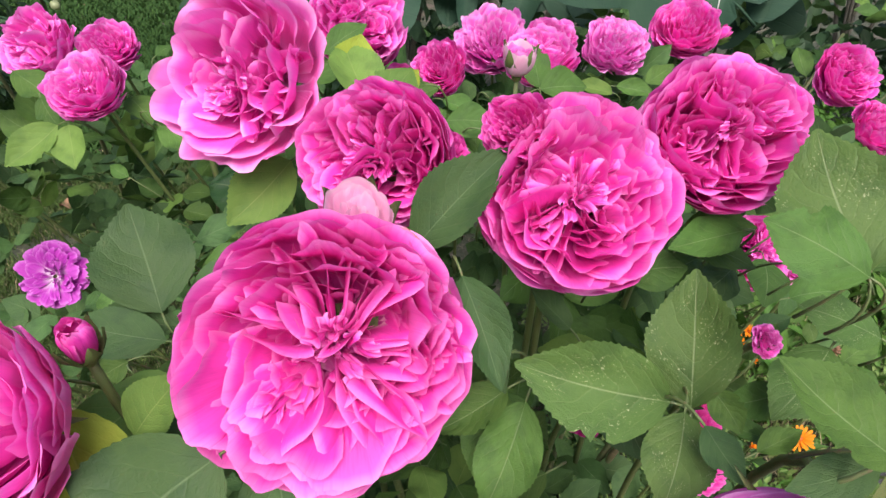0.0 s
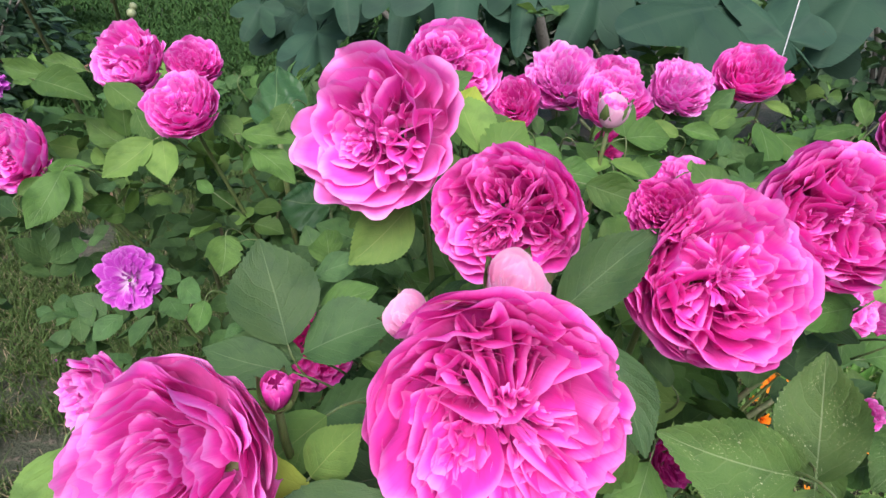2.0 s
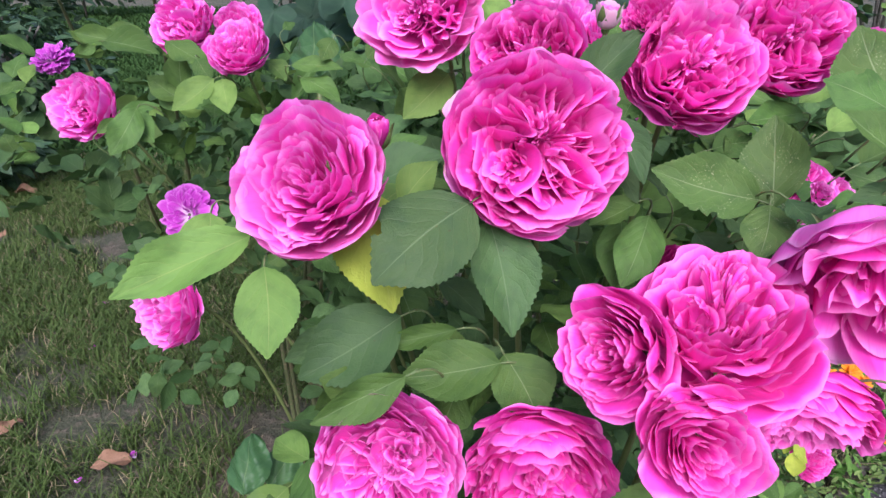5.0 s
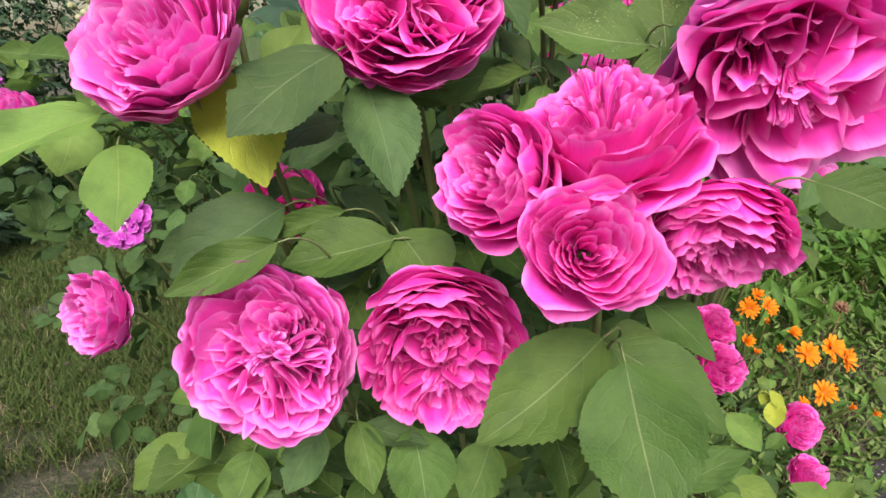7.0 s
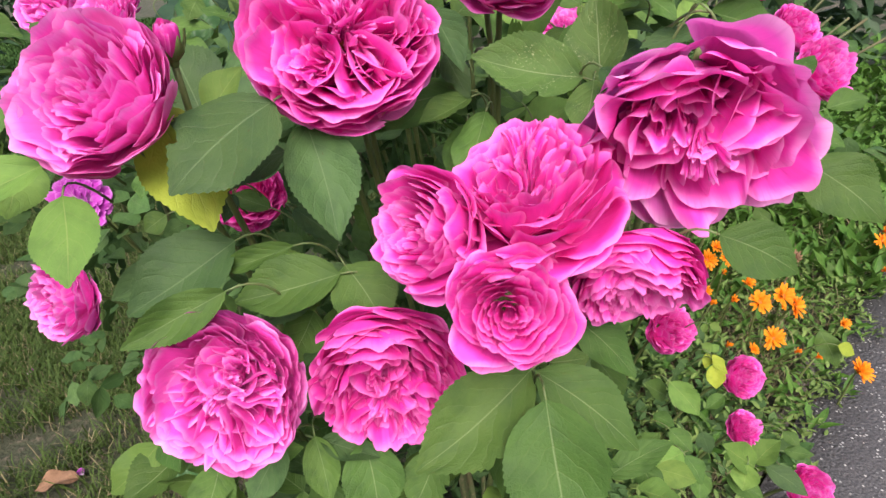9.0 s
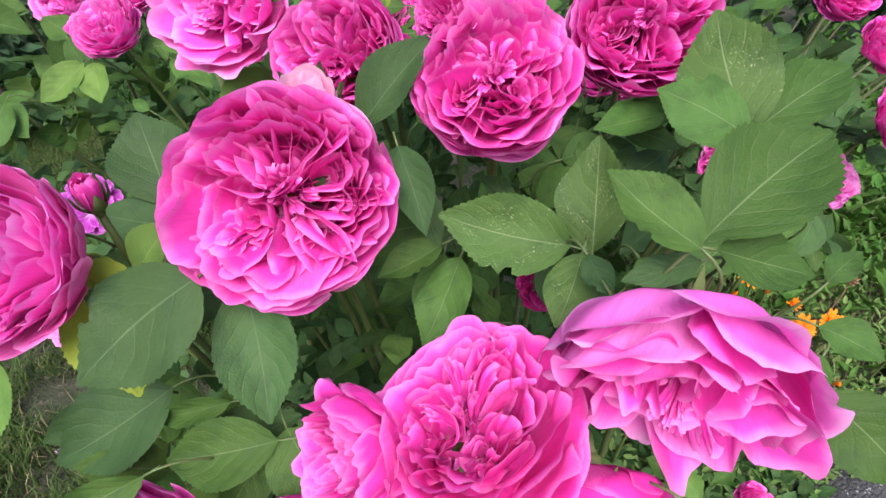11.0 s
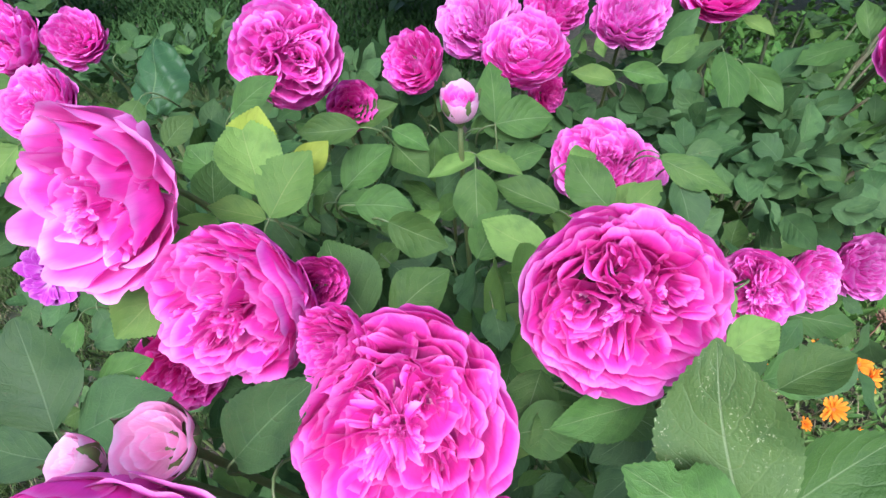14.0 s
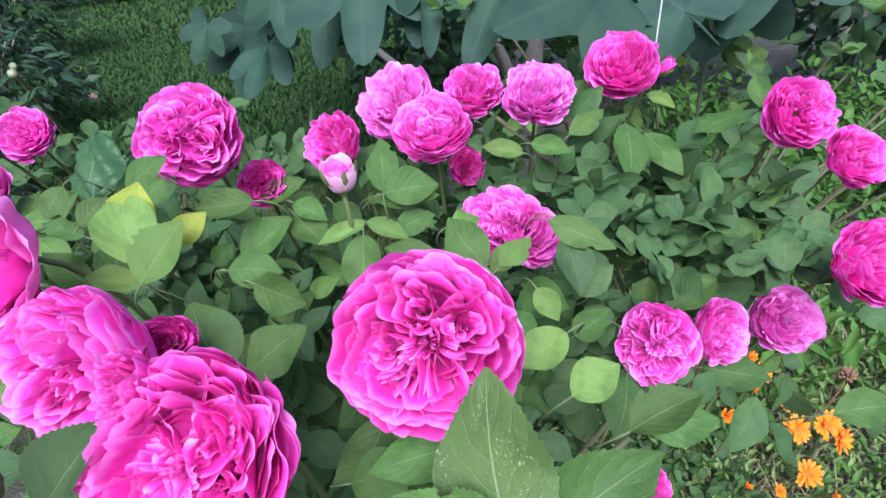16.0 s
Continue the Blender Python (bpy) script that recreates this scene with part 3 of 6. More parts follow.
    stretch = np.array([rng.uniform(0.93, 1.07), rng.uniform(0.93, 1.07), 1.0])
    big, fine_bend = (0.034, 0.016) if style not in ("bud", "closed") else (0.015, 0.008)
    bent = []
    for p, *rest in sheets:
        q = p * stretch
        for axis in range(3):
            q[:, axis] = q[:, axis] + big * np.sin(p @ f1[axis] + f2[axis, 0]) + big * np.sin(p @ f1[(axis + 1) % 3][::-1] + f2[axis, 1]) + fine_bend * np.sin(p @ f3[axis] + f4[axis, 0]) * np.array(1.0 if axis < 2 else 1.6)
        bent.append((q, *rest))
    sheets = bent
    reach = np.percentile(np.concatenate([np.hypot(p[:, 0], p[:, 1]) for p, *_ in sheets]), 98.5)
    for p, *_ in sheets:
        # no petal strays far out of the round
        far = np.hypot(p[:, 0], p[:, 1])
        p[:, :2] *= (np.where(far > reach, reach + (far - reach) * (0.8 if style in ("cupped", "ragged") else 0.45), far) / np.maximum(far, 1e-6))[:, None]
    grow = (1.05 if style not in ("bud", "closed") else 0.82 if style == "bud" else 0.60) / reach
    return [mesh_of("petal", p * np.array([grow, grow, 1.15]), grid_faces(a, b), material, uv) for p, uv, a, b in sheets]


def sepal_mesh(closed, verts=(), faces=(), uvs=(), turn=0.0):
    """A pointed sepal that lies back under the bloom, or hugs a bud."""
    verts, faces, uvs = list(verts), list(faces), list(uvs)
    base, ca, sa = len(verts), math.cos(turn), math.sin(turn)
    for s in np.linspace(0, 1, 8):
        r, z, h = 0.10 + 0.62 * s, -0.64 - 0.16 * s * s + 0.10 * math.sin(s * 3), 0.13 * (1 - s) ** 0.8 + 0.004
        if closed:
            r, z, h = 0.18 + 0.66 * math.sin(math.pi * min(0.5, 0.06 + 0.62 * s)) + 0.10 * s ** 3, -0.66 + 1.30 * s, 0.50 * (1 - s) ** 0.8 * min(1.0, 0.45 + 2 * s) + 0.012
        for side, lift in ((-1, 0.02), (0, 0.0), (1, 0.02)):
            inward = 0.10 * abs(side) if closed else 0.0
            verts.append(((r - inward) * ca - side * h * sa, (r - inward) * sa + side * h * ca, z + lift))
            uvs.append(((side + 1) / 2, s))
    for i in range(7):
        for j in range(2):
            q = base + i * 3 + j
            faces.append((q, q + 3, q + 4, q + 1))
    return verts, faces, uvs


def calyx_mesh():
    verts, faces, uvs = tube([(0, 0, -0.92), (0, 0, -0.86), (0, 0, -0.76), (0, 0, -0.66), (0, 0, -0.58)], [0.06, 0.13, 0.17, 0.14, 0.08], 10)
    for k in range(5):
        verts, faces, uvs = sepal_mesh(False, verts, faces, uvs, 2 * math.pi * k / 5)
    return mesh_of("calyx", verts, faces, SEPAL, uvs)


CALYX = calyx_mesh()
BUD_HIP = mesh_of("calyx", *tube([(0, 0, -1.00), (0, 0, -0.94), (0, 0, -0.84), (0, 0, -0.72), (0, 0, -0.60)], [0.07, 0.18, 0.25, 0.26, 0.34], 12)[:2], SEPAL)
BUD_SEPAL = mesh_of("sepal", *sepal_mesh(True)[:2], SEPAL, sepal_mesh(True)[2])
STAMENS = mesh_of("stamen_tuft", *tube([(0, 0, -0.60), (0, 0, -0.46), (0, 0, -0.32), (0, 0, -0.26)], [0.09, 0.08, 0.05, 0.015], 9)[:2], STAMEN)
PETAL_SETS = {}
BLOOMS = []


def bloom(label, at, look_to, radius, style, tint, variant=0, turn=0.0, flat=1.0, size="near", stem_to=None, name="rose_flower", group="pink roses", outer=None):
    """One rose: petals, calyx and stem under an Empty at its heart. flat below 1 presses the bloom along its axis."""
    key = (style, variant, tint, size)
    if key not in PETAL_SETS:
        PETAL_SETS[key] = petal_set(style, variant, PETAL[tint], size)
    rose = new(name)
    rose.empty_display_size = 0.01
    m = Matrix.Translation(at) @ facing(look_to, turn) @ Matrix.Diagonal((radius, radius, radius * flat, 1))
    rose.matrix_basis = m
    tagged(rose, label, "rose" if name == "rose_flower" else "rose bud", group)
    for k, me in enumerate(PETAL_SETS[key]):
        if outer and k < outer[1]:
            me.materials[0] = PETAL[outer[0]]
        place_part("petal", me, rose)
    if style in ("bud", "closed"):
        hip = place_part("calyx", BUD_HIP, rose, None, "round green hip under the bud")
        for k in range(5):
            place_part("sepal", BUD_SEPAL, hip, pose(0, 0, 0, 0, 0, 72 * k + 11 * math.sin(5 * k)), "pointed green sepal")
    else:
        place_part("calyx", CALYX, rose, None, "green calyx with pointed sepals")
    if style in ("quartered", "swirl"):
        place_part("stamen_tuft", STAMENS, rose, None, "tuft of tan stamens")
    d = Vector(look_to).normalized()
    heart = Vector(at)
    a = heart - d * radius * 0.86 * flat
    c = Vector(stem_to) if stem_to else Vector((heart.x * 0.8 + 0.02, heart.y + 0.10, max(0.05, heart.z - 0.34)))
    b = a - d * 0.07 + Vector((0, 0, -0.03))
    inv = m.inverted()
    verts, faces, uvs = tube([p for p in arc(a, b, c, 9)], [0.0017 + 0.0009 * k / 9 for k in range(10)], 7)
    place_part("stem", mesh_of("stem", [inv @ Vector(v) for v in verts], faces, STEM, uvs), rose, None, "thin green stem")
    BLOOMS.append((heart, d, radius))
    return rose


# roses at the front of the bush
bloom("large quartered pink rose with browned outer petal edges", (-0.035, 0.130, 0.838), (0.06, -0.87, 0.48), 0.0422, "quartered", "fresh", 61, 20, 0.9, outer=("aged", 17))
bloom("full pink rosette-shaped rose in perfect bloom", (-0.142, 0.107, 0.826), (-0.10, -0.82, 0.56), 0.0345, "globe", "light", 2, 150, 0.95, outer=("faded", 16))
bloom("overblown pale pink rose with ragged outer petals", (-0.102, 0.273, 0.889), (-0.30, -0.90, 0.32), 0.0405, "ragged", "light", 43, 40, outer=("faded", 15))
bloom("round pink rose with dense muddled centre", (-0.032, 0.237, 0.862), (-0.22, -0.88, 0.42), 0.0339, "quartered", "fresh", 4, 0, 0.95)
bloom("wide ruffled pink rose with loose inner petals", (0.050, 0.182, 0.869), (0.00, -0.74, 0.67), 0.0342, "quartered", "fresh", 52, 70, 0.9)
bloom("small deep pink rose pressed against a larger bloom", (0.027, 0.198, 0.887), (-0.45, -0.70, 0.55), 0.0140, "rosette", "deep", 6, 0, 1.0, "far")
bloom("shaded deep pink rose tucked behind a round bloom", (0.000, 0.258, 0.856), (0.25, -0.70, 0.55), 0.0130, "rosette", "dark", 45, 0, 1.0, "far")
bloom("broad pink rose with lilac outer petals", (0.125, 0.234, 0.875), (0.00, -0.78, 0.62), 0.0343, "quartered", "fresh", 7, 10, 0.95, outer=("lilac", 11))
bloom("half-open pale pink rose bud behind a large bloom", (-0.031, 0.179, 0.858), (0.15, -0.50, 0.85), 0.0165, "bud", "pale", 1, 0, 1.0, "near", None, "rose_bud")
bloom("small pale pink rose bud beside a large bloom", (-0.072, 0.180, 0.839), (-0.35, -0.45, 0.82), 0.0125, "bud", "pale", 5, 0, 1.0, "near", (-0.04, 0.25, 0.60), "rose_bud")
bloom("large pink rose with pale heart, low on the bush", (-0.103, 0.053, 0.701), (0.08, -0.91, 0.40), 0.0349, "quartered", "light", 8, 120, 0.9)
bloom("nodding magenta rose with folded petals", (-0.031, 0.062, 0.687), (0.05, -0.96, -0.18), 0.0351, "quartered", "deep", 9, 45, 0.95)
bloom("cupped deep pink rose, half open", (0.024, 0.033, 0.745), (-0.05, -0.85, 0.50), 0.0234, "cupped", "fresh", 10, 0, 0.95)
bloom("pale pink cupped rose turned aside", (-0.006, 0.065, 0.765), (-0.66, -0.62, 0.42), 0.0251, "cupped", "fresh", 11, 30, 1.0)
bloom("loose pink rose with broad drooping outer petals", (0.037, 0.070, 0.788), (-0.12, -0.22, 0.95), 0.0390, "open", "deep", 12, 0, 0.95)
bloom("large overblown magenta rose with lilac petal backs", (0.107, 0.074, 0.789), (-0.25, -0.88, -0.38), 0.0430, "ragged", "fresh", 13, 15, 1.05, outer=("lilac", 13))
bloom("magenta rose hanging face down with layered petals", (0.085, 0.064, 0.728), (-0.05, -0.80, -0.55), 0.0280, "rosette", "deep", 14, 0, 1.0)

# roses further back on the bush
bloom("full pink rose above dark green leaves", (-0.065, 0.441, 0.895), (0.20, -0.80, 0.56), 0.0354, "quartered", "light", 15, 60, 0.9, "far")
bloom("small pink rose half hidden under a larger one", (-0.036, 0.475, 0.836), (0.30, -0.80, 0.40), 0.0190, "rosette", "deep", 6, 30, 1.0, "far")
bloom("small ruffled pink rose", (-0.006, 0.577, 0.832), (-0.30, -0.75, 0.60), 0.0281, "pompon", "fresh", 16, 0, 0.9, "far")
bloom("fading lilac-pink rose with crinkled petals", (0.052, 0.641, 0.850), (-0.15, -0.62, 0.75), 0.0400, "pompon", "lilac", 17, 0, 0.8, "far")
bloom("flat pink rose in a cluster of faded blooms", (0.097, 0.565, 0.847), (0.00, -0.55, 0.84), 0.0351, "swirl", "light", 18, 0, 0.85, "far")
bloom("pink rose at the back of a cluster", (0.133, 0.713, 0.837), (0.10, -0.65, 0.72), 0.0318, "pompon", "light", 19, 0, 0.9, "far")
bloom("faded lilac-pink rose with curled petals", (0.204, 0.677, 0.838), (0.05, -0.62, 0.76), 0.0367, "pompon", "lilac", 20, 50, 0.8, "far")
bloom("dense magenta-pink rose on a high stem", (0.300, 0.722, 0.852), (-0.20, -0.65, 0.68), 0.0387, "rosette", "fresh", 21, 0, 0.85, "far")
bloom("small red-tinted rose bud beside an open rose", (0.352, 0.740, 0.836), (0.55, -0.30, 0.60), 0.0130, "closed", "deep", 2, 0, 1.1, "far", None, "rose_bud")
bloom("plump pale pink rose bud on an upright stem", (0.053, 0.399, 0.873), (0.02, -0.22, 0.97), 0.0145, "bud", "light", 3, 0, 1.15, "near", (0.060, 0.43, 0.60), "rose_bud", outer=("pale", 6))
bloom("ruffled pink rose behind light green leaves", (0.156, 0.489, 0.782), (-0.25, -0.55, 0.80), 0.0361, "swirl", "light", 22, 0, 0.85, "far")
bloom("small pink rose touching a larger rose", (0.188, 0.480, 0.772), (0.45, -0.65, 0.55), 0.0255, "rosette", "light", 23, 0, 0.9, "far")
bloom("pink rose with a pale centre in a low row", (0.276, 0.413, 0.708), (-0.20, -0.85, 0.48), 0.0306, "quartered", "light", 24, 0, 0.9, "far")
bloom("narrow pink rose wedged between two others", (0.349, 0.461, 0.676), (0.38, -0.82, 0.38), 0.0292, "rosette", "light", 25, 0, 0.85, "far")
bloom("lilac-edged pink rose at the end of a low row", (0.456, 0.550, 0.616), (0.12, -0.72, 0.66), 0.0348, "pompon", "lilac", 26, 0, 0.85, "far")
bloom("magenta-pink rose among dark leaves", (0.464, 0.640, 0.812), (0.05, -0.80, 0.58), 0.0339, "swirl", "fresh", 27, 0, 0.9, "far")
bloom("magenta-pink rose seen from its side", (0.582, 0.710, 0.728), (0.25, -0.70, 0.60), 0.0360, "rosette", "fresh", 28, 30, 0.85, "far")
bloom("magenta-pink rose over the flower bed", (0.500, 0.520, 0.705), (0.30, -0.75, 0.55), 0.0380, "rosette", "fresh", 29, 0, 0.9, "far")
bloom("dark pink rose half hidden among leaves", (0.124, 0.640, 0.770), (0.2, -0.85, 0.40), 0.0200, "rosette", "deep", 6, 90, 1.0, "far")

# roses at the lawn side
bloom("full pink rose at the front of a trio", (-0.319, 0.492, 0.835), (0.02, -0.66, 0.74), 0.0319, "swirl", "light", 30, 0, 0.85, "far")
bloom("pink rose at the back of a trio", (-0.431, 0.608, 0.848), (-0.20, -0.80, 0.55), 0.0390, "quartered", "light", 31, 0, 0.9, "far")
bloom("ruffled pink rose in a trio", (-0.364, 0.626, 0.845), (0.20, -0.70, 0.62), 0.0290, "rosette", "light", 32, 0, 0.9, "far")
bloom("withered purple rose with a white-streaked heart", (-0.409, 0.478, 0.642), (0.15, -0.85, 0.42), 0.0334, "spent", "purple", 33, 0, 0.75, "far")
bloom("round pink rose leaning over the lawn", (-0.400, 0.370, 0.573), (-0.48, -0.80, 0.28), 0.0418, "swirl", "light", 34, 0, 0.95, "far")
bloom("pink rose with two spread outer petals over the lawn", (-0.544, 0.532, 0.757), (-0.32, -0.85, 0.40), 0.0407, "quartered", "light", 35, 0, 0.9, "far")
bloom("withered purple rose with pale petal bases", (-0.634, 0.632, 0.807), (-0.10, -0.40, 0.85), 0.0265, "spent", "purple", 36, 0, 0.9, "far")
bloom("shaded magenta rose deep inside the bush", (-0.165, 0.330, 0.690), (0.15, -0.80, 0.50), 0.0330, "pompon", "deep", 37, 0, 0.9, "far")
# its shade is put into the darker petal tint
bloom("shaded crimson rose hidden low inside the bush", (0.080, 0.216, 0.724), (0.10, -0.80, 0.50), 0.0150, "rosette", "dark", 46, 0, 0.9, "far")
bloom("red and green rose bud about to open", (-0.113, 0.133, 0.838), (0.15, -0.30, 0.93), 0.0088, "closed", "deep", 4, 0, 1.25, "near", None, "rose_bud")

# roses low over the flower bed
bloom("small magenta rose low over the flower bed", (0.440, 0.452, 0.283), (0.25, -0.75, 0.55), 0.0307, "rosette", "fresh", 38, 0, 0.9, "far")
bloom("small magenta rose near the path", (0.337, 0.296, 0.358), (0.20, -0.60, 0.70), 0.0194, "rosette", "fresh", 39, 0, 0.9, "far")
bloom("magenta rose hanging over orange flowers", (0.304, 0.426, 0.409), (0.25, -0.70, 0.55), 0.0315, "rosette", "fresh", 40, 0, 0.9, "far")
bloom("small pink rose above orange flowers", (0.310, 0.470, 0.440), (0.10, -0.70, 0.65), 0.0280, "rosette", "fresh", 41, 0, 0.9, "far")
bloom("small magenta rose beside the asphalt path", (0.380, 0.230, 0.330), (0.20, -0.70, 0.55), 0.0240, "rosette", "fresh", 42, 0, 0.9, "far")
bloom("small pink rose half hidden under hanging leaves", (0.148, 0.194, 0.790), (0.20, -0.70, 0.60), 0.0070, "loose", "light", 44, 0, 0.9, "far")


# ---- leaves ----
def leaf_points(rows, cols, teeth, fold, arch, wave, rng, bites=()):
    """A serrated oval leaflet of length 1 along y and width 1 along x, its face up z."""
    s = np.linspace(0, 1, rows)
    half = 0.5 * np.sin(math.pi * s ** 0.82) ** 0.80 * (1 - 0.30 * np.clip((s - 0.55) / 0.45, 0, 1) ** 1.5)
    half[0], half[-1] = 0.012, 0.004
    u = np.linspace(-1, 1, 2 * cols + 1)
    verts, uvs = [], []
    lean = rng.uniform(-0.06, 0.06)
    for i, si in enumerate(s):
        for uj in u:
            w, y = half[i] * abs(uj), si
            if abs(uj) > 0.99 and teeth and 0 < i < rows - 1:
                w *= (1.022 if i % 2 else 0.982) + rng.normal(0, 0.006)
                y += (0.011 if i % 2 else -0.003) + rng.normal(0, 0.002)
            for side, at, deep, wide in bites:
                # chewed out by insects
                if uj * side > 0:
                    w *= 1 - deep * math.exp(-((si - at) / wide) ** 4)
            if abs(uj) > 0.3:
                y += 0.03 * abs(uj) * math.sin(math.pi * si)
            z = fold * w + arch * (si - si * si * 1.15) + wave * math.sin(si * 9 + uj * 2.0) * w * 1.6 - 0.10 * w * w
            verts.append((math.copysign(w, uj) + lean * math.sin(math.pi * si), y, z))
            uvs.append((uj / 2 + 0.5, si))
    return np.array(verts), np.array(uvs), rows, 2 * cols + 1


def leaflet_mesh(variant, material, rows=43, cols=2, teeth=True):
    rng = np.random.RandomState(500 + variant)
    v, uv, a, b = leaf_points(rows, cols, teeth, rng.uniform(0.05, 0.38), rng.uniform(-0.05, 0.28), rng.uniform(0.02, 0.09), rng, {3: ((1, 0.66, 0.30, 0.05),), 6: ((-1, 0.40, 0.22, 0.04), (-1, 0.52, 0.14, 0.03))}.get(variant, ()))
    faces = list(grid_faces(a, b)[:, ::-1])
    tv, tf, tu = tube([(0, -0.14, -0.035), (0, -0.05, -0.012), (0, 0.02, -0.003), (0, 0.5, -0.008 + 0.0 * variant)], [0.011, 0.010, 0.008, 0.003], 5)
    # petiole under the blade
    n = len(v)
    keep = [f for f in tf if max(f) < 15 or max(f) == 20]
    v = np.vstack([v, np.array([tuple(p) for p in tv])[:15], np.array([tuple(tv[20])])])
    uv = np.vstack([uv, np.full((16, 2), 0.5)])
    keep = [tuple(15 if i == 20 else i for i in f) for f in keep]
    faces += [tuple(n + i for i in f) for f in keep]
    return mesh_of("leaf", v, faces, material, uv)


LEAF_SETS = {}
LEAVES = []


def leaf(base, tip, face, width, kind, owner=None, stalk=True):
    """A leaflet of the bush from base to tip, its upper side turned to face."""
    base, tip = Vector(base), Vector(tip)
    y = tip - base
    size = y.length
    y.normalize()
    z = Vector(face)
    z = (z - y * z.dot(y)).normalized()
    x = y.cross(z)
    variant = len(LEAVES) % 7
    if (kind, variant) not in LEAF_SETS:
        LEAF_SETS[kind, variant] = leaflet_mesh(variant, LEAF[kind])
    m = Matrix((( x.x * width, y.x * size, z.x * size, base.x), (x.y * width, y.y * size, z.y * size, base.y), (x.z * width, y.z * size, z.z * size, base.z), (0, 0, 0, 1)))
    root = owner or BUSH
    place_part("leaf", LEAF_SETS[kind, variant], root, root.matrix_basis.inverted() @ m)
    LEAVES.append((base.lerp(tip, 0.5), z, size))
    if stalk:
        foot = base - y * 0.014 + Vector((0.3 * (0.08 - base.x) * 0.1, 0.016, -0.024))
        verts, faces, uvs = tube(arc(base, base - y * 0.016, foot, 6), [0.0005 + 0.00005 * k for k in range(7)], 5)
        inv = root.matrix_basis.inverted()
        place_part("leaf_stalk", mesh_of("leaf_stalk", [inv @ Vector(v) for v in verts], faces, STALK, uvs), root)


BUSH = new("rose_bush")
BUSH.matrix_basis = pose(0.10, 0.40, 0)
tagged(BUSH, "tall rose bush with serrated green leaves on brown canes", "rose bush")
SIDE_BUSH = new("rose_bush")
SIDE_BUSH.matrix_basis = pose(-0.40, 0.72, 0)
tagged(SIDE_BUSH, "smaller rose bush with fresh green leaves beside the lawn", "rose bush")
BACK_BUSH = new("rose_bush")
BACK_BUSH.matrix_basis = pose(0.50, 1.05, 0)
tagged(BACK_BUSH, "dense dark green rose bush behind the flower bed", "rose bush")

leaf((-0.173, 0.108, 0.796), (-0.227, 0.074, 0.780), (0.201, -0.655, 0.729), 0.028, "young")
leaf((-0.166, 0.101, 0.783), (-0.158, 0.068, 0.754), (0.004, -0.661, 0.750), 0.031, "young")
leaf((-0.129, 0.130, 0.814), (-0.104, 0.098, 0.760), (0.222, -0.791, 0.571), 0.041, "yellow")
leaf((-0.067, 0.112, 0.814), (-0.111, 0.082, 0.786), (-0.071, -0.632, 0.772), 0.050, "dark")
leaf((-0.058, 0.127, 0.799), (-0.046, 0.090, 0.753), (0.184, -0.744, 0.642), 0.034, "dark")
leaf((-0.102, 0.126, 0.806), (-0.084, 0.134, 0.826), (-0.068, -0.816, 0.574), 0.019, "young")
leaf((0.081, 0.142, 0.805), (0.025, 0.147, 0.819), (0.066, -0.816, 0.575), 0.034, "spotted")
leaf((0.091, 0.145, 0.799), (0.095, 0.174, 0.841), (-0.530, -0.672, 0.518), 0.032, "spotted")
leaf((0.085, 0.138, 0.804), (0.072, 0.113, 0.785), (-0.389, -0.417, 0.821), 0.024, "spotted")
leaf((0.033, 0.159, 0.788), (0.015, 0.130, 0.758), (-0.250, -0.617, 0.746), 0.026, "mid")
leaf((0.047, 0.165, 0.737), (0.015, 0.149, 0.732), (-0.036, -0.257, 0.966), 0.019, "mid")
leaf((-0.103, 0.117, 0.745), (-0.154, 0.091, 0.723), (0.044, -0.695, 0.718), 0.041, "dark")
leaf((-0.097, 0.104, 0.701), (-0.046, 0.119, 0.723), (-0.217, -0.507, 0.834), 0.030, "dark")
leaf((0.076, 0.192, 0.762), (0.093, 0.169, 0.740), (-0.200, -0.751, 0.629), 0.025, "dark")
leaf((-0.141, 0.222, 0.785), (-0.164, 0.258, 0.828), (0.240, -0.672, 0.700), 0.048, "dark")
leaf((-0.136, 0.211, 0.776), (-0.185, 0.216, 0.784), (0.074, -0.587, 0.806), 0.026, "dark")
leaf((-0.104, 0.158, 0.803), (-0.142, 0.134, 0.781), (-0.117, -0.553, 0.825), 0.029, "young")
leaf((-0.076, 0.150, 0.779), (-0.138, 0.131, 0.767), (-0.060, -0.400, 0.914), 0.042, "dark")
leaf((-0.083, 0.284, 0.842), (-0.114, 0.257, 0.816), (0.225, -0.802, 0.553), 0.032, "young")
leaf((-0.011, 0.182, 0.845), (0.025, 0.192, 0.882), (-0.294, -0.815, 0.499), 0.025, "dark")
leaf((-0.055, 0.334, 0.868), (-0.049, 0.350, 0.897), (0.286, -0.855, 0.433), 0.028, "yellow")
leaf((-0.032, 0.332, 0.865), (-0.015, 0.350, 0.876), (0.358, -0.707, 0.610), 0.017, "yellow")
leaf((-0.078, 0.376, 0.881), (-0.050, 0.386, 0.898), (0.019, -0.879, 0.476), 0.018, "mid")
leaf((0.002, 0.324, 0.852), (0.034, 0.323, 0.850), (0.010, -0.749, 0.662), 0.022, "mid")
leaf((0.014, 0.177, 0.817), (0.024, 0.154, 0.797), (0.042, -0.636, 0.771), 0.015, "dark")
leaf((0.117, 0.238, 0.822), (0.155, 0.239, 0.824), (-0.016, -0.557, 0.831), 0.020, "mid")
leaf((0.130, 0.240, 0.806), (0.099, 0.226, 0.801), (-0.060, -0.247, 0.967), 0.025, "mid")
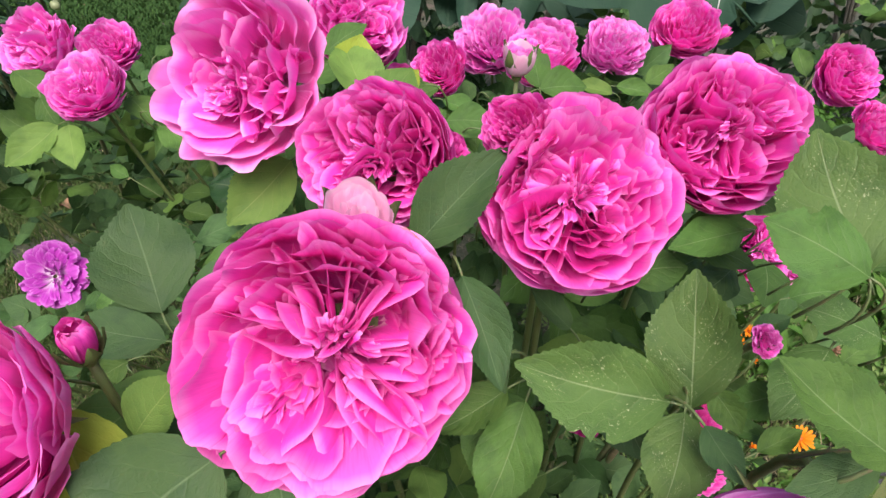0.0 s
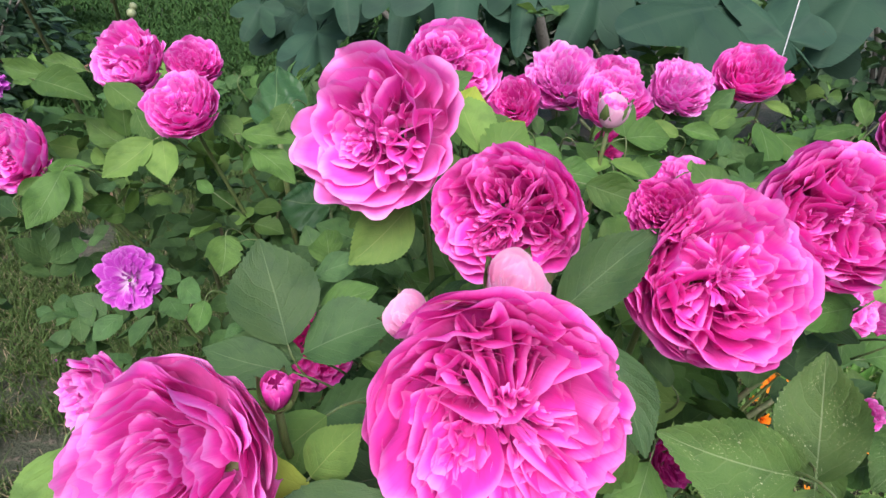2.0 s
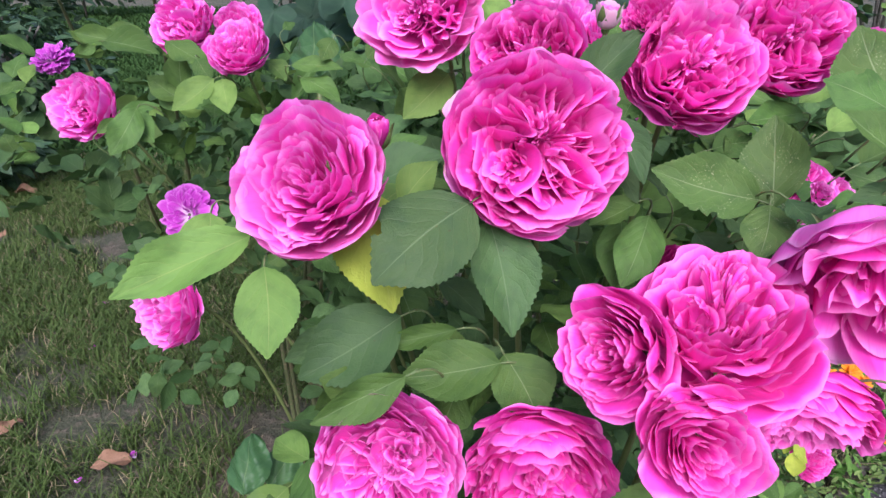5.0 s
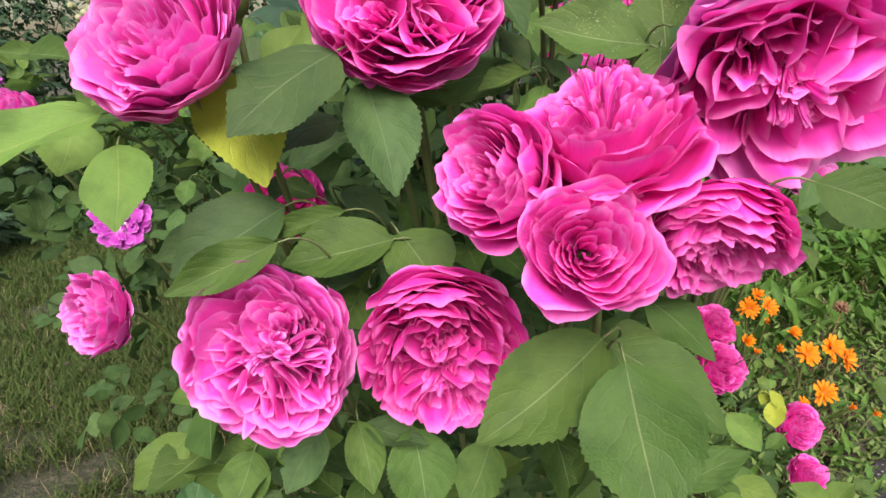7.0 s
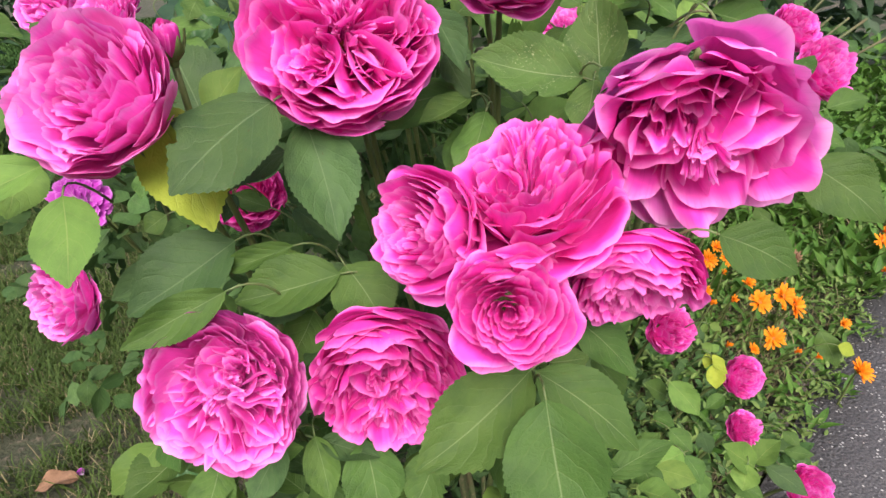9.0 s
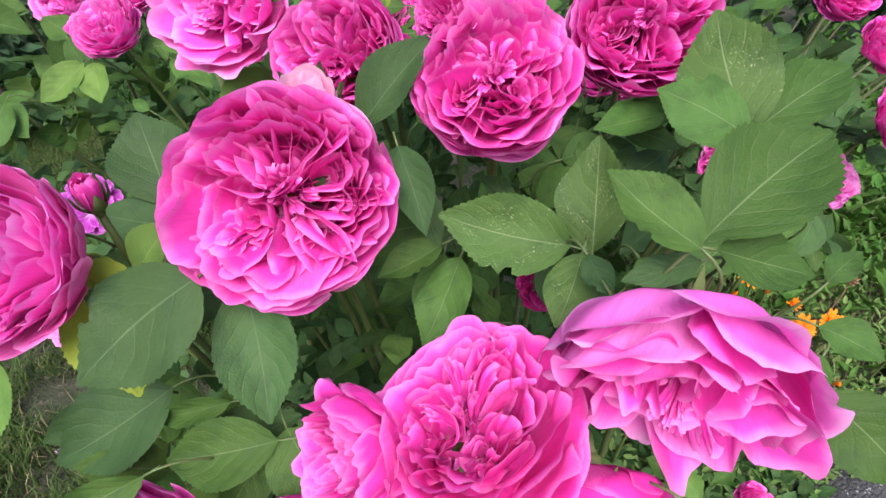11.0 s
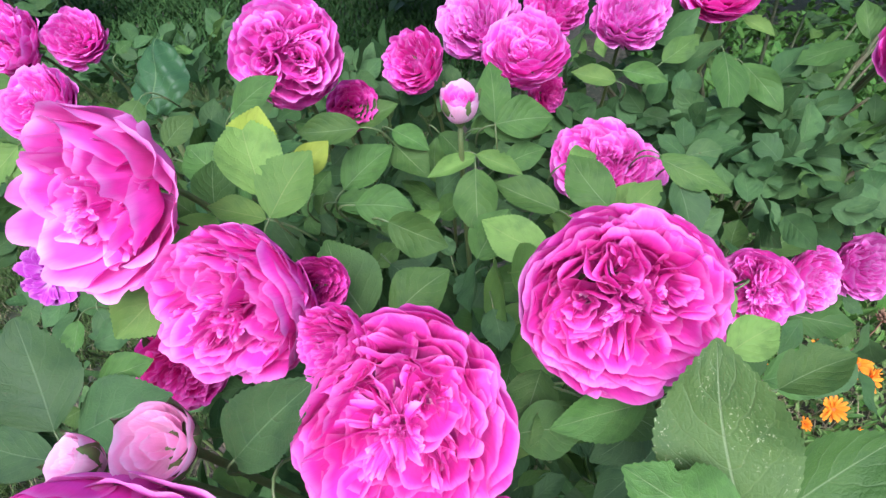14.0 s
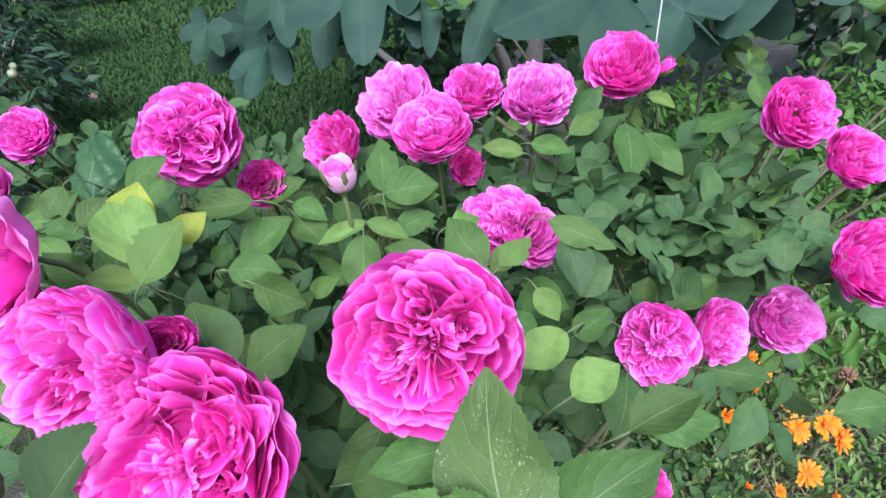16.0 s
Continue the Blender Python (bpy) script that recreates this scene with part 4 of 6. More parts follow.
leaf((0.093, 0.189, 0.777), (0.091, 0.177, 0.777), (-0.170, -0.013, 0.985), 0.006, "mid")
leaf((0.065, 0.222, 0.775), (0.043, 0.224, 0.798), (0.500, -0.688, 0.526), 0.015, "dark")
leaf((0.024, 0.177, 0.777), (0.016, 0.148, 0.747), (-0.139, -0.693, 0.707), 0.028, "mid")
leaf((0.156, 0.170, 0.842), (0.148, 0.212, 0.883), (-0.421, -0.674, 0.607), 0.041, "spotted")
leaf((0.153, 0.165, 0.843), (0.118, 0.180, 0.859), (-0.041, -0.779, 0.625), 0.030, "mid")
leaf((0.158, 0.171, 0.842), (0.204, 0.195, 0.861), (-0.016, -0.600, 0.800), 0.028, "mid")
leaf((0.112, 0.092, 0.842), (0.156, 0.119, 0.864), (-0.095, -0.552, 0.828), 0.035, "mid")
leaf((0.109, 0.087, 0.841), (0.082, 0.103, 0.860), (0.155, -0.659, 0.736), 0.021, "mid")
leaf((0.116, 0.092, 0.837), (0.148, 0.091, 0.827), (0.186, -0.655, 0.733), 0.019, "mid")
leaf((0.114, 0.096, 0.830), (0.088, 0.091, 0.826), (-0.049, -0.443, 0.895), 0.012, "dark")
leaf((0.178, 0.123, 0.799), (0.192, 0.131, 0.808), (-0.330, -0.411, 0.850), 0.012, "mid")
leaf((0.175, 0.106, 0.776), (0.151, 0.085, 0.768), (-0.219, -0.109, 0.970), 0.018, "mid")
leaf((0.186, 0.128, 0.771), (0.206, 0.113, 0.766), (-0.150, -0.508, 0.848), 0.018, "mid")
leaf((0.007, 0.169, 0.841), (0.020, 0.138, 0.814), (0.033, -0.653, 0.757), 0.019, "dark")
leaf((0.025, 0.157, 0.797), (-0.004, 0.142, 0.789), (-0.022, -0.428, 0.904), 0.018, "mid")
leaf((0.138, 0.223, 0.831), (0.100, 0.211, 0.828), (0.124, -0.597, 0.793), 0.020, "mid")
leaf((0.087, 0.220, 0.808), (0.116, 0.220, 0.813), (-0.138, -0.529, 0.837), 0.024, "mid")
leaf((0.147, 0.235, 0.804), (0.119, 0.215, 0.798), (0.138, -0.484, 0.864), 0.020, "dark")
leaf((0.084, 0.124, 0.813), (0.091, 0.107, 0.806), (-0.197, -0.438, 0.877), 0.012, "dark")
leaf((0.146, 0.195, 0.783), (0.155, 0.203, 0.793), (-0.242, -0.659, 0.712), 0.010, "mid")
leaf((-0.042, 0.314, 0.864), (-0.060, 0.348, 0.893), (0.312, -0.515, 0.799), 0.033, "young")
leaf((-0.037, 0.304, 0.858), (-0.018, 0.331, 0.881), (0.049, -0.656, 0.753), 0.031, "young")
leaf((-0.043, 0.311, 0.852), (-0.074, 0.312, 0.859), (0.179, -0.385, 0.906), 0.017, "young")
leaf((0.015, 0.270, 0.824), (-0.007, 0.296, 0.851), (0.255, -0.593, 0.764), 0.038, "mid")
leaf((0.028, 0.267, 0.826), (0.055, 0.288, 0.840), (-0.014, -0.531, 0.847), 0.027, "mid")
leaf((0.074, 0.426, 0.847), (0.069, 0.466, 0.873), (-0.103, -0.553, 0.827), 0.024, "mid")
leaf((0.074, 0.425, 0.846), (0.113, 0.437, 0.845), (0.204, -0.671, 0.713), 0.029, "mid")
leaf((0.062, 0.411, 0.830), (0.031, 0.391, 0.826), (0.186, -0.454, 0.871), 0.014, "young")
leaf((0.062, 0.412, 0.831), (0.093, 0.402, 0.821), (0.031, -0.642, 0.766), 0.014, "young")
leaf((0.062, 0.397, 0.829), (0.065, 0.362, 0.801), (-0.090, -0.627, 0.774), 0.029, "mid")
leaf((0.107, 0.336, 0.810), (0.068, 0.353, 0.821), (-0.045, -0.623, 0.781), 0.028, "young")
leaf((0.146, 0.372, 0.816), (0.121, 0.400, 0.838), (-0.179, -0.717, 0.674), 0.029, "mid")
leaf((0.155, 0.365, 0.821), (0.175, 0.382, 0.831), (-0.128, -0.369, 0.921), 0.019, "young")
leaf((0.117, 0.385, 0.805), (0.074, 0.401, 0.816), (0.054, -0.469, 0.882), 0.025, "mid")
leaf((0.187, 0.268, 0.808), (0.211, 0.279, 0.818), (-0.081, -0.556, 0.827), 0.022, "young")
leaf((0.216, 0.266, 0.785), (0.254, 0.280, 0.796), (-0.188, -0.219, 0.957), 0.026, "mid")
leaf((0.099, 0.249, 0.815), (0.089, 0.219, 0.804), (-0.077, -0.342, 0.937), 0.024, "mid")
leaf((0.117, 0.230, 0.821), (0.149, 0.221, 0.812), (0.132, -0.381, 0.915), 0.023, "mid")
leaf((-0.070, 0.441, 0.841), (-0.028, 0.434, 0.826), (0.272, -0.356, 0.894), 0.026, "mid")
leaf((-0.100, 0.408, 0.854), (-0.076, 0.442, 0.875), (0.314, -0.662, 0.681), 0.024, "mid")
leaf((-0.121, 0.411, 0.812), (-0.148, 0.423, 0.832), (0.346, -0.504, 0.791), 0.034, "mid")
leaf((-0.029, 0.397, 0.812), (0.002, 0.428, 0.829), (0.104, -0.558, 0.823), 0.029, "mid")
leaf((-0.027, 0.375, 0.817), (0.005, 0.377, 0.813), (0.117, -0.536, 0.836), 0.019, "mid")
leaf((-0.000, 0.438, 0.826), (0.028, 0.416, 0.810), (0.117, -0.468, 0.876), 0.027, "mid")
leaf((0.021, 0.343, 0.785), (0.040, 0.365, 0.793), (0.295, -0.531, 0.795), 0.014, "dark")
leaf((0.046, 0.368, 0.779), (0.042, 0.376, 0.790), (0.303, -0.703, 0.643), 0.012, "dark")
leaf((0.062, 0.354, 0.775), (0.050, 0.338, 0.773), (0.231, -0.279, 0.932), 0.013, "dark")
leaf((0.076, 0.306, 0.794), (0.081, 0.285, 0.783), (-0.036, -0.482, 0.875), 0.019, "dark")
leaf((-0.005, 0.359, 0.777), (0.012, 0.370, 0.787), (0.141, -0.795, 0.590), 0.017, "mid")
leaf((-0.037, 0.469, 0.822), (-0.002, 0.483, 0.834), (0.030, -0.676, 0.736), 0.021, "mid")
leaf((0.198, 0.468, 0.797), (0.231, 0.446, 0.781), (-0.040, -0.641, 0.767), 0.019, "mid")
leaf((0.294, 0.654, 0.804), (0.288, 0.585, 0.767), (0.170, -0.472, 0.865), 0.036, "mid")
leaf((0.313, 0.648, 0.794), (0.344, 0.603, 0.764), (-0.416, -0.676, 0.608), 0.028, "mid")
leaf((0.432, 0.681, 0.798), (0.370, 0.663, 0.786), (-0.125, -0.205, 0.971), 0.038, "mid")
leaf((0.457, 0.706, 0.793), (0.457, 0.742, 0.822), (-0.278, -0.594, 0.754), 0.024, "mid")
leaf((0.308, 0.491, 0.680), (0.362, 0.523, 0.695), (-0.152, -0.179, 0.972), 0.034, "mid")
leaf((0.285, 0.491, 0.684), (0.297, 0.518, 0.699), (-0.343, -0.340, 0.876), 0.025, "mid")
leaf((0.270, 0.488, 0.683), (0.257, 0.500, 0.700), (-0.111, -0.850, 0.514), 0.021, "dark")
leaf((0.421, 0.641, 0.687), (0.440, 0.619, 0.672), (-0.333, -0.697, 0.635), 0.028, "mid")
leaf((0.421, 0.636, 0.680), (0.368, 0.594, 0.669), (0.156, -0.431, 0.889), 0.032, "mid")
leaf((0.234, 0.642, 0.799), (0.274, 0.673, 0.815), (0.117, -0.565, 0.816), 0.025, "mid")
leaf((0.183, 0.597, 0.800), (0.141, 0.598, 0.809), (0.130, -0.675, 0.727), 0.021, "young")
leaf((0.191, 0.614, 0.803), (0.231, 0.601, 0.797), (-0.128, -0.747, 0.652), 0.021, "mid")
leaf((0.333, 0.729, 0.811), (0.360, 0.704, 0.800), (-0.219, -0.563, 0.797), 0.017, "young")
leaf((0.185, 0.279, 0.839), (0.162, 0.269, 0.827), (-0.180, -0.539, 0.823), 0.021, "young")
leaf((0.235, 0.344, 0.743), (0.222, 0.308, 0.726), (0.053, -0.443, 0.895), 0.030, "mid")
leaf((0.241, 0.313, 0.730), (0.287, 0.319, 0.731), (0.036, -0.376, 0.926), 0.030, "mid")
leaf((0.193, 0.449, 0.805), (0.242, 0.432, 0.788), (0.064, -0.618, 0.783), 0.024, "mid")
leaf((0.205, 0.442, 0.793), (0.213, 0.403, 0.766), (0.201, -0.525, 0.827), 0.029, "dark")
leaf((0.299, 0.466, 0.700), (0.348, 0.492, 0.713), (-0.096, -0.298, 0.950), 0.036, "mid")
leaf((0.243, 0.426, 0.722), (0.221, 0.431, 0.733), (0.122, -0.820, 0.559), 0.019, "dark")
leaf((0.334, 0.457, 0.640), (0.392, 0.448, 0.634), (-0.017, -0.658, 0.753), 0.034, "mid")
leaf((0.094, 0.238, 0.809), (0.078, 0.221, 0.804), (-0.033, -0.257, 0.966), 0.015, "mid")
leaf((0.113, 0.232, 0.814), (0.093, 0.214, 0.808), (0.123, -0.433, 0.893), 0.019, "mid")
leaf((0.164, 0.216, 0.817), (0.176, 0.207, 0.819), (-0.346, -0.265, 0.900), 0.010, "mid")
leaf((-0.013, 0.407, 0.854), (-0.054, 0.402, 0.853), (0.074, -0.704, 0.706), 0.022, "mid")
leaf((0.012, 0.339, 0.797), (0.037, 0.322, 0.783), (0.266, -0.316, 0.911), 0.023, "dark")
leaf((-0.344, 0.479, 0.801), (-0.382, 0.450, 0.773), (0.169, -0.783, 0.599), 0.033, "young")
leaf((-0.335, 0.480, 0.801), (-0.322, 0.451, 0.770), (-0.011, -0.744, 0.668), 0.031, "young")
leaf((-0.251, 0.460, 0.819), (-0.195, 0.451, 0.818), (-0.090, -0.663, 0.744), 0.020, "mid")
leaf((-0.240, 0.455, 0.808), (-0.195, 0.425, 0.790), (0.076, -0.414, 0.907), 0.028, "mid")
leaf((-0.373, 0.510, 0.818), (-0.351, 0.488, 0.798), (-0.025, -0.700, 0.714), 0.023, "mid")
leaf((-0.298, 0.524, 0.814), (-0.272, 0.503, 0.795), (0.216, -0.489, 0.845), 0.026, "mid")
leaf((-0.509, 0.566, 0.829), (-0.432, 0.541, 0.818), (-0.100, -0.645, 0.758), 0.038, "mid")
leaf((-0.505, 0.588, 0.828), (-0.560, 0.590, 0.836), (0.052, -0.869, 0.492), 0.027, "mid")
leaf((-0.484, 0.614, 0.830), (-0.534, 0.616, 0.839), (0.097, -0.708, 0.699), 0.022, "mid")
leaf((-0.456, 0.473, 0.760), (-0.406, 0.442, 0.741), (-0.037, -0.570, 0.821), 0.038, "mid")
leaf((-0.426, 0.459, 0.773), (-0.439, 0.413, 0.735), (0.480, -0.646, 0.594), 0.033, "mid")
leaf((-0.461, 0.486, 0.764), (-0.412, 0.482, 0.772), (-0.130, -0.937, 0.325), 0.016, "mid")
leaf((-0.480, 0.462, 0.744), (-0.460, 0.482, 0.756), (0.432, -0.749, 0.502), 0.014, "mid")
leaf((-0.253, 0.431, 0.726), (-0.281, 0.413, 0.718), (0.168, -0.618, 0.768), 0.023, "mid")
leaf((-0.259, 0.415, 0.740), (-0.253, 0.381, 0.719), (0.348, -0.443, 0.826), 0.030, "mid")
leaf((-0.260, 0.362, 0.707), (-0.261, 0.341, 0.689), (0.126, -0.628, 0.768), 0.019, "mid")
leaf((-0.227, 0.354, 0.729), (-0.207, 0.333, 0.712), (0.305, -0.441, 0.844), 0.020, "dark")
leaf((-0.136, 0.263, 0.803), (-0.106, 0.270, 0.813), (-0.079, -0.680, 0.729), 0.017, "dark")
leaf((-0.129, 0.247, 0.794), (-0.097, 0.254, 0.804), (-0.090, -0.637, 0.766), 0.020, "mid")
leaf((-0.134, 0.225, 0.777), (-0.082, 0.239, 0.796), (-0.164, -0.525, 0.835), 0.037, "dark")
leaf((-0.134, 0.224, 0.775), (-0.179, 0.225, 0.781), (0.099, -0.603, 0.791), 0.022, "dark")
leaf((-0.101, 0.219, 0.782), (-0.078, 0.208, 0.782), (-0.157, -0.383, 0.910), 0.012, "mid")
leaf((0.022, 0.311, 0.851), (0.054, 0.298, 0.846), (-0.247, -0.841, 0.482), 0.023, "mid")
leaf((0.065, 0.433, 0.839), (0.113, 0.435, 0.838), (0.052, -0.837, 0.544), 0.021, "mid")
leaf((-0.294, 0.585, 0.841), (-0.283, 0.601, 0.848), (0.371, -0.565, 0.737), 0.012, "mid")
leaf((-0.435, 0.570, 0.829), (-0.372, 0.537, 0.805), (0.006, -0.585, 0.811), 0.032, "mid")
leaf((-0.294, 0.478, 0.752), (-0.311, 0.482, 0.762), (0.099, -0.821, 0.562), 0.013, "mid")
leaf((-0.237, 0.519, 0.819), (-0.259, 0.470, 0.776), (0.147, -0.693, 0.706), 0.021, "mid")
leaf((0.035, 0.051, 0.698), (-0.020, 0.024, 0.672), (-0.057, -0.615, 0.787), 0.038, "mid")
leaf((0.037, 0.030, 0.700), (0.038, -0.011, 0.662), (-0.253, -0.661, 0.706), 0.042, "mid")
leaf((0.039, 0.059, 0.690), (0.081, 0.032, 0.661), (0.082, -0.662, 0.745), 0.032, "mid")
leaf((0.067, 0.093, 0.693), (0.093, 0.069, 0.670), (0.126, -0.621, 0.774), 0.023, "mid")
leaf((0.044, 0.076, 0.680), (0.070, 0.075, 0.681), (-0.031, -0.656, 0.754), 0.020, "mid")
leaf((-0.048, 0.105, 0.731), (-0.030, 0.081, 0.707), (0.100, -0.676, 0.730), 0.034, "mid")
leaf((-0.050, 0.099, 0.730), (-0.102, 0.092, 0.724), (-0.004, -0.645, 0.764), 0.031, "mid")
leaf((-0.073, 0.111, 0.742), (-0.113, 0.108, 0.733), (-0.084, -0.777, 0.624), 0.013, "mid")
leaf((-0.096, 0.073, 0.742), (-0.137, 0.052, 0.731), (0.296, -0.837, 0.461), 0.019, "mid")
leaf((-0.135, 0.112, 0.740), (-0.162, 0.097, 0.729), (0.283, -0.825, 0.489), 0.019, "dark")
leaf((-0.127, 0.072, 0.636), (-0.135, 0.052, 0.619), (0.006, -0.658, 0.753), 0.026, "mid")
leaf((-0.092, 0.074, 0.644), (-0.109, 0.054, 0.625), (-0.098, -0.639, 0.763), 0.023, "dark")
leaf((-0.075, 0.075, 0.647), (-0.068, 0.052, 0.623), (0.047, -0.714, 0.698), 0.019, "mid")
leaf((-0.049, 0.072, 0.643), (-0.044, 0.045, 0.612), (0.120, -0.740, 0.662), 0.032, "mid")
leaf((-0.012, 0.067, 0.635), (-0.027, 0.047, 0.616), (-0.096, -0.647, 0.756), 0.025, "mid")
leaf((-0.072, 0.074, 0.645), (-0.041, 0.064, 0.638), (0.112, -0.272, 0.956), 0.017, "dark")
leaf((0.114, 0.055, 0.756), (0.142, 0.042, 0.742), (-0.167, -0.854, 0.492), 0.024, "mid")
leaf((0.170, 0.093, 0.769), (0.198, 0.069, 0.746), (-0.169, -0.784, 0.597), 0.031, "mid")
leaf((0.023, 0.179, 0.795), (-0.039, 0.166, 0.788), (0.076, -0.750, 0.656), 0.032, "mid")
leaf((-0.085, 0.175, 0.735), (-0.056, 0.154, 0.718), (0.049, -0.586, 0.809), 0.019, "dark")
leaf((-0.107, 0.204, 0.725), (-0.132, 0.210, 0.735), (0.063, -0.787, 0.614), 0.015, "mid")
leaf((-0.187, 0.249, 0.719), (-0.165, 0.239, 0.700), (0.222, -0.717, 0.661), 0.023, "mid")
leaf((-0.220, 0.292, 0.691), (-0.240, 0.288, 0.680), (-0.039, -0.890, 0.453), 0.020, "mid")
leaf((-0.161, 0.127, 0.791), (-0.195, 0.129, 0.792), (0.006, -0.531, 0.847), 0.011, "mid")
leaf((-0.207, 0.141, 0.793), (-0.208, 0.118, 0.768), (0.431, -0.669, 0.605), 0.030, "young")
leaf((0.000, 0.110, 0.677), (0.017, 0.095, 0.671), (-0.275, -0.617, 0.737), 0.014, "dark")
leaf((0.367, 0.338, 0.714), (0.406, 0.339, 0.720), (-0.103, -0.577, 0.810), 0.025, "mid")
leaf((-0.121, 0.183, 0.745), (-0.126, 0.168, 0.733), (0.249, -0.649, 0.719), 0.011, "dark")
leaf((-0.125, 0.214, 0.742), (-0.083, 0.222, 0.759), (-0.147, -0.737, 0.660), 0.025, "dark")
leaf((-0.016, 0.168, 0.785), (-0.041, 0.168, 0.786), (0.005, -0.961, 0.277), 0.013, "mid")
leaf((0.090, 0.085, 0.576), (0.132, 0.092, 0.593), (-0.281, -0.424, 0.861), 0.019, "mid")
leaf((0.185, 0.203, 0.778), (0.146, 0.173, 0.763), (-0.198, -0.220, 0.955), 0.032, "spotted")
leaf((0.157, 0.249, 0.761), (0.131, 0.259, 0.776), (0.189, -0.668, 0.720), 0.020, "dark")
leaf((0.159, 0.247, 0.757), (0.126, 0.220, 0.745), (0.027, -0.447, 0.894), 0.026, "dark")
leaf((0.141, 0.230, 0.738), (0.174, 0.221, 0.723), (0.206, -0.613, 0.763), 0.020, "mid")
leaf((0.134, 0.224, 0.716), (0.160, 0.238, 0.730), (-0.271, -0.386, 0.882), 0.017, "mid")
leaf((0.168, 0.195, 0.724), (0.145, 0.199, 0.731), (0.240, -0.389, 0.890), 0.013, "mid")
leaf((0.213, 0.223, 0.751), (0.236, 0.232, 0.759), (-0.128, -0.455, 0.881), 0.014, "mid")
leaf((0.205, 0.214, 0.757), (0.216, 0.196, 0.750), (-0.351, -0.541, 0.764), 0.013, "mid")
leaf((0.208, 0.204, 0.783), (0.169, 0.212, 0.797), (0.158, -0.597, 0.786), 0.027, "spotted")
leaf((0.166, 0.198, 0.753), (0.130, 0.188, 0.755), (0.231, -0.623, 0.747), 0.018, "mid")
leaf((0.180, 0.251, 0.745), (0.203, 0.257, 0.756), (-0.306, -0.414, 0.857), 0.014, "dark")
leaf((0.128, 0.192, 0.762), (0.136, 0.174, 0.752), (-0.453, -0.601, 0.659), 0.016, "mid")
leaf((0.155, 0.184, 0.728), (0.177, 0.189, 0.738), (-0.323, -0.277, 0.905), 0.013, "mid")
leaf((-0.165, 0.423, 0.832), (-0.149, 0.445, 0.845), (0.416, -0.661, 0.624), 0.020, "mid")
leaf((-0.161, 0.419, 0.825), (-0.193, 0.422, 0.837), (0.281, -0.399, 0.873), 0.018, "mid")
leaf((-0.208, 0.473, 0.844), (-0.215, 0.448, 0.826), (0.377, -0.631, 0.679), 0.023, "mid")
leaf((-0.052, 0.398, 0.808), (-0.039, 0.407, 0.821), (0.268, -0.883, 0.385), 0.015, "mid")
leaf((-0.000, 0.443, 0.833), (0.028, 0.429, 0.824), (-0.035, -0.579, 0.815), 0.018, "mid")
leaf((0.036, 0.427, 0.839), (0.055, 0.418, 0.820), (0.369, -0.622, 0.691), 0.019, "mid")
leaf((0.056, 0.447, 0.828), (0.071, 0.464, 0.833), (0.457, -0.622, 0.635), 0.012, "mid")
leaf((0.080, 0.419, 0.818), (0.109, 0.428, 0.826), (0.038, -0.753, 0.657), 0.020, "mid")
leaf((0.123, 0.407, 0.828), (0.142, 0.420, 0.826), (0.282, -0.310, 0.908), 0.018, "young")
leaf((0.149, 0.384, 0.804), (0.167, 0.404, 0.815), (0.167, -0.571, 0.804), 0.017, "young")
leaf((0.178, 0.371, 0.798), (0.191, 0.353, 0.785), (-0.188, -0.657, 0.730), 0.017, "young")
leaf((0.224, 0.276, 0.444), (0.200, 0.276, 0.464), (0.516, -0.594, 0.618), 0.024, "mid")
leaf((0.221, 0.267, 0.471), (0.243, 0.243, 0.446), (-0.165, -0.777, 0.608), 0.027, "young")
leaf((0.217, 0.246, 0.428), (0.234, 0.227, 0.413), (-0.020, -0.621, 0.784), 0.021, "mid")
leaf((0.220, 0.221, 0.422), (0.182, 0.211, 0.423), (0.079, -0.280, 0.957), 0.030, "young")
leaf((0.222, 0.219, 0.420), (0.232, 0.199, 0.402), (0.007, -0.654, 0.757), 0.021, "mid")
leaf((0.268, 0.270, 0.391), (0.270, 0.252, 0.377), (-0.402, -0.577, 0.711), 0.019, "dark")
leaf((0.217, 0.282, 0.411), (0.235, 0.268, 0.406), (-0.218, -0.553, 0.804), 0.017, "mid")
leaf((0.288, 0.210, 0.405), (0.254, 0.215, 0.435), (0.400, -0.716, 0.573), 0.029, "young")
leaf((0.299, 0.224, 0.391), (0.321, 0.226, 0.418), (-0.674, -0.452, 0.584), 0.024, "young")
leaf((0.276, 0.204, 0.416), (0.264, 0.187, 0.403), (-0.435, -0.335, 0.836), 0.025, "young")
leaf((0.310, 0.222, 0.387), (0.337, 0.193, 0.376), (-0.205, -0.506, 0.838), 0.022, "dark")
leaf((0.367, 0.278, 0.368), (0.378, 0.262, 0.360), (-0.158, -0.547, 0.822), 0.015, "mid")
leaf((0.366, 0.268, 0.349), (0.393, 0.257, 0.351), (-0.236, -0.378, 0.895), 0.016, "mid")
leaf((0.233, 0.212, 0.407), (0.228, 0.192, 0.387), (-0.133, -0.667, 0.733), 0.020, "mid")
leaf((0.259, 0.207, 0.398), (0.288, 0.189, 0.387), (-0.083, -0.617, 0.783), 0.022, "mid")
leaf((0.304, 0.301, 0.409), (0.278, 0.288, 0.405), (-0.007, -0.343, 0.939), 0.016, "mid")
leaf((0.305, 0.338, 0.441), (0.294, 0.343, 0.450), (0.089, -0.821, 0.564), 0.013, "young")
leaf((0.304, 0.338, 0.441), (0.314, 0.341, 0.447), (-0.332, -0.519, 0.788), 0.010, "young")
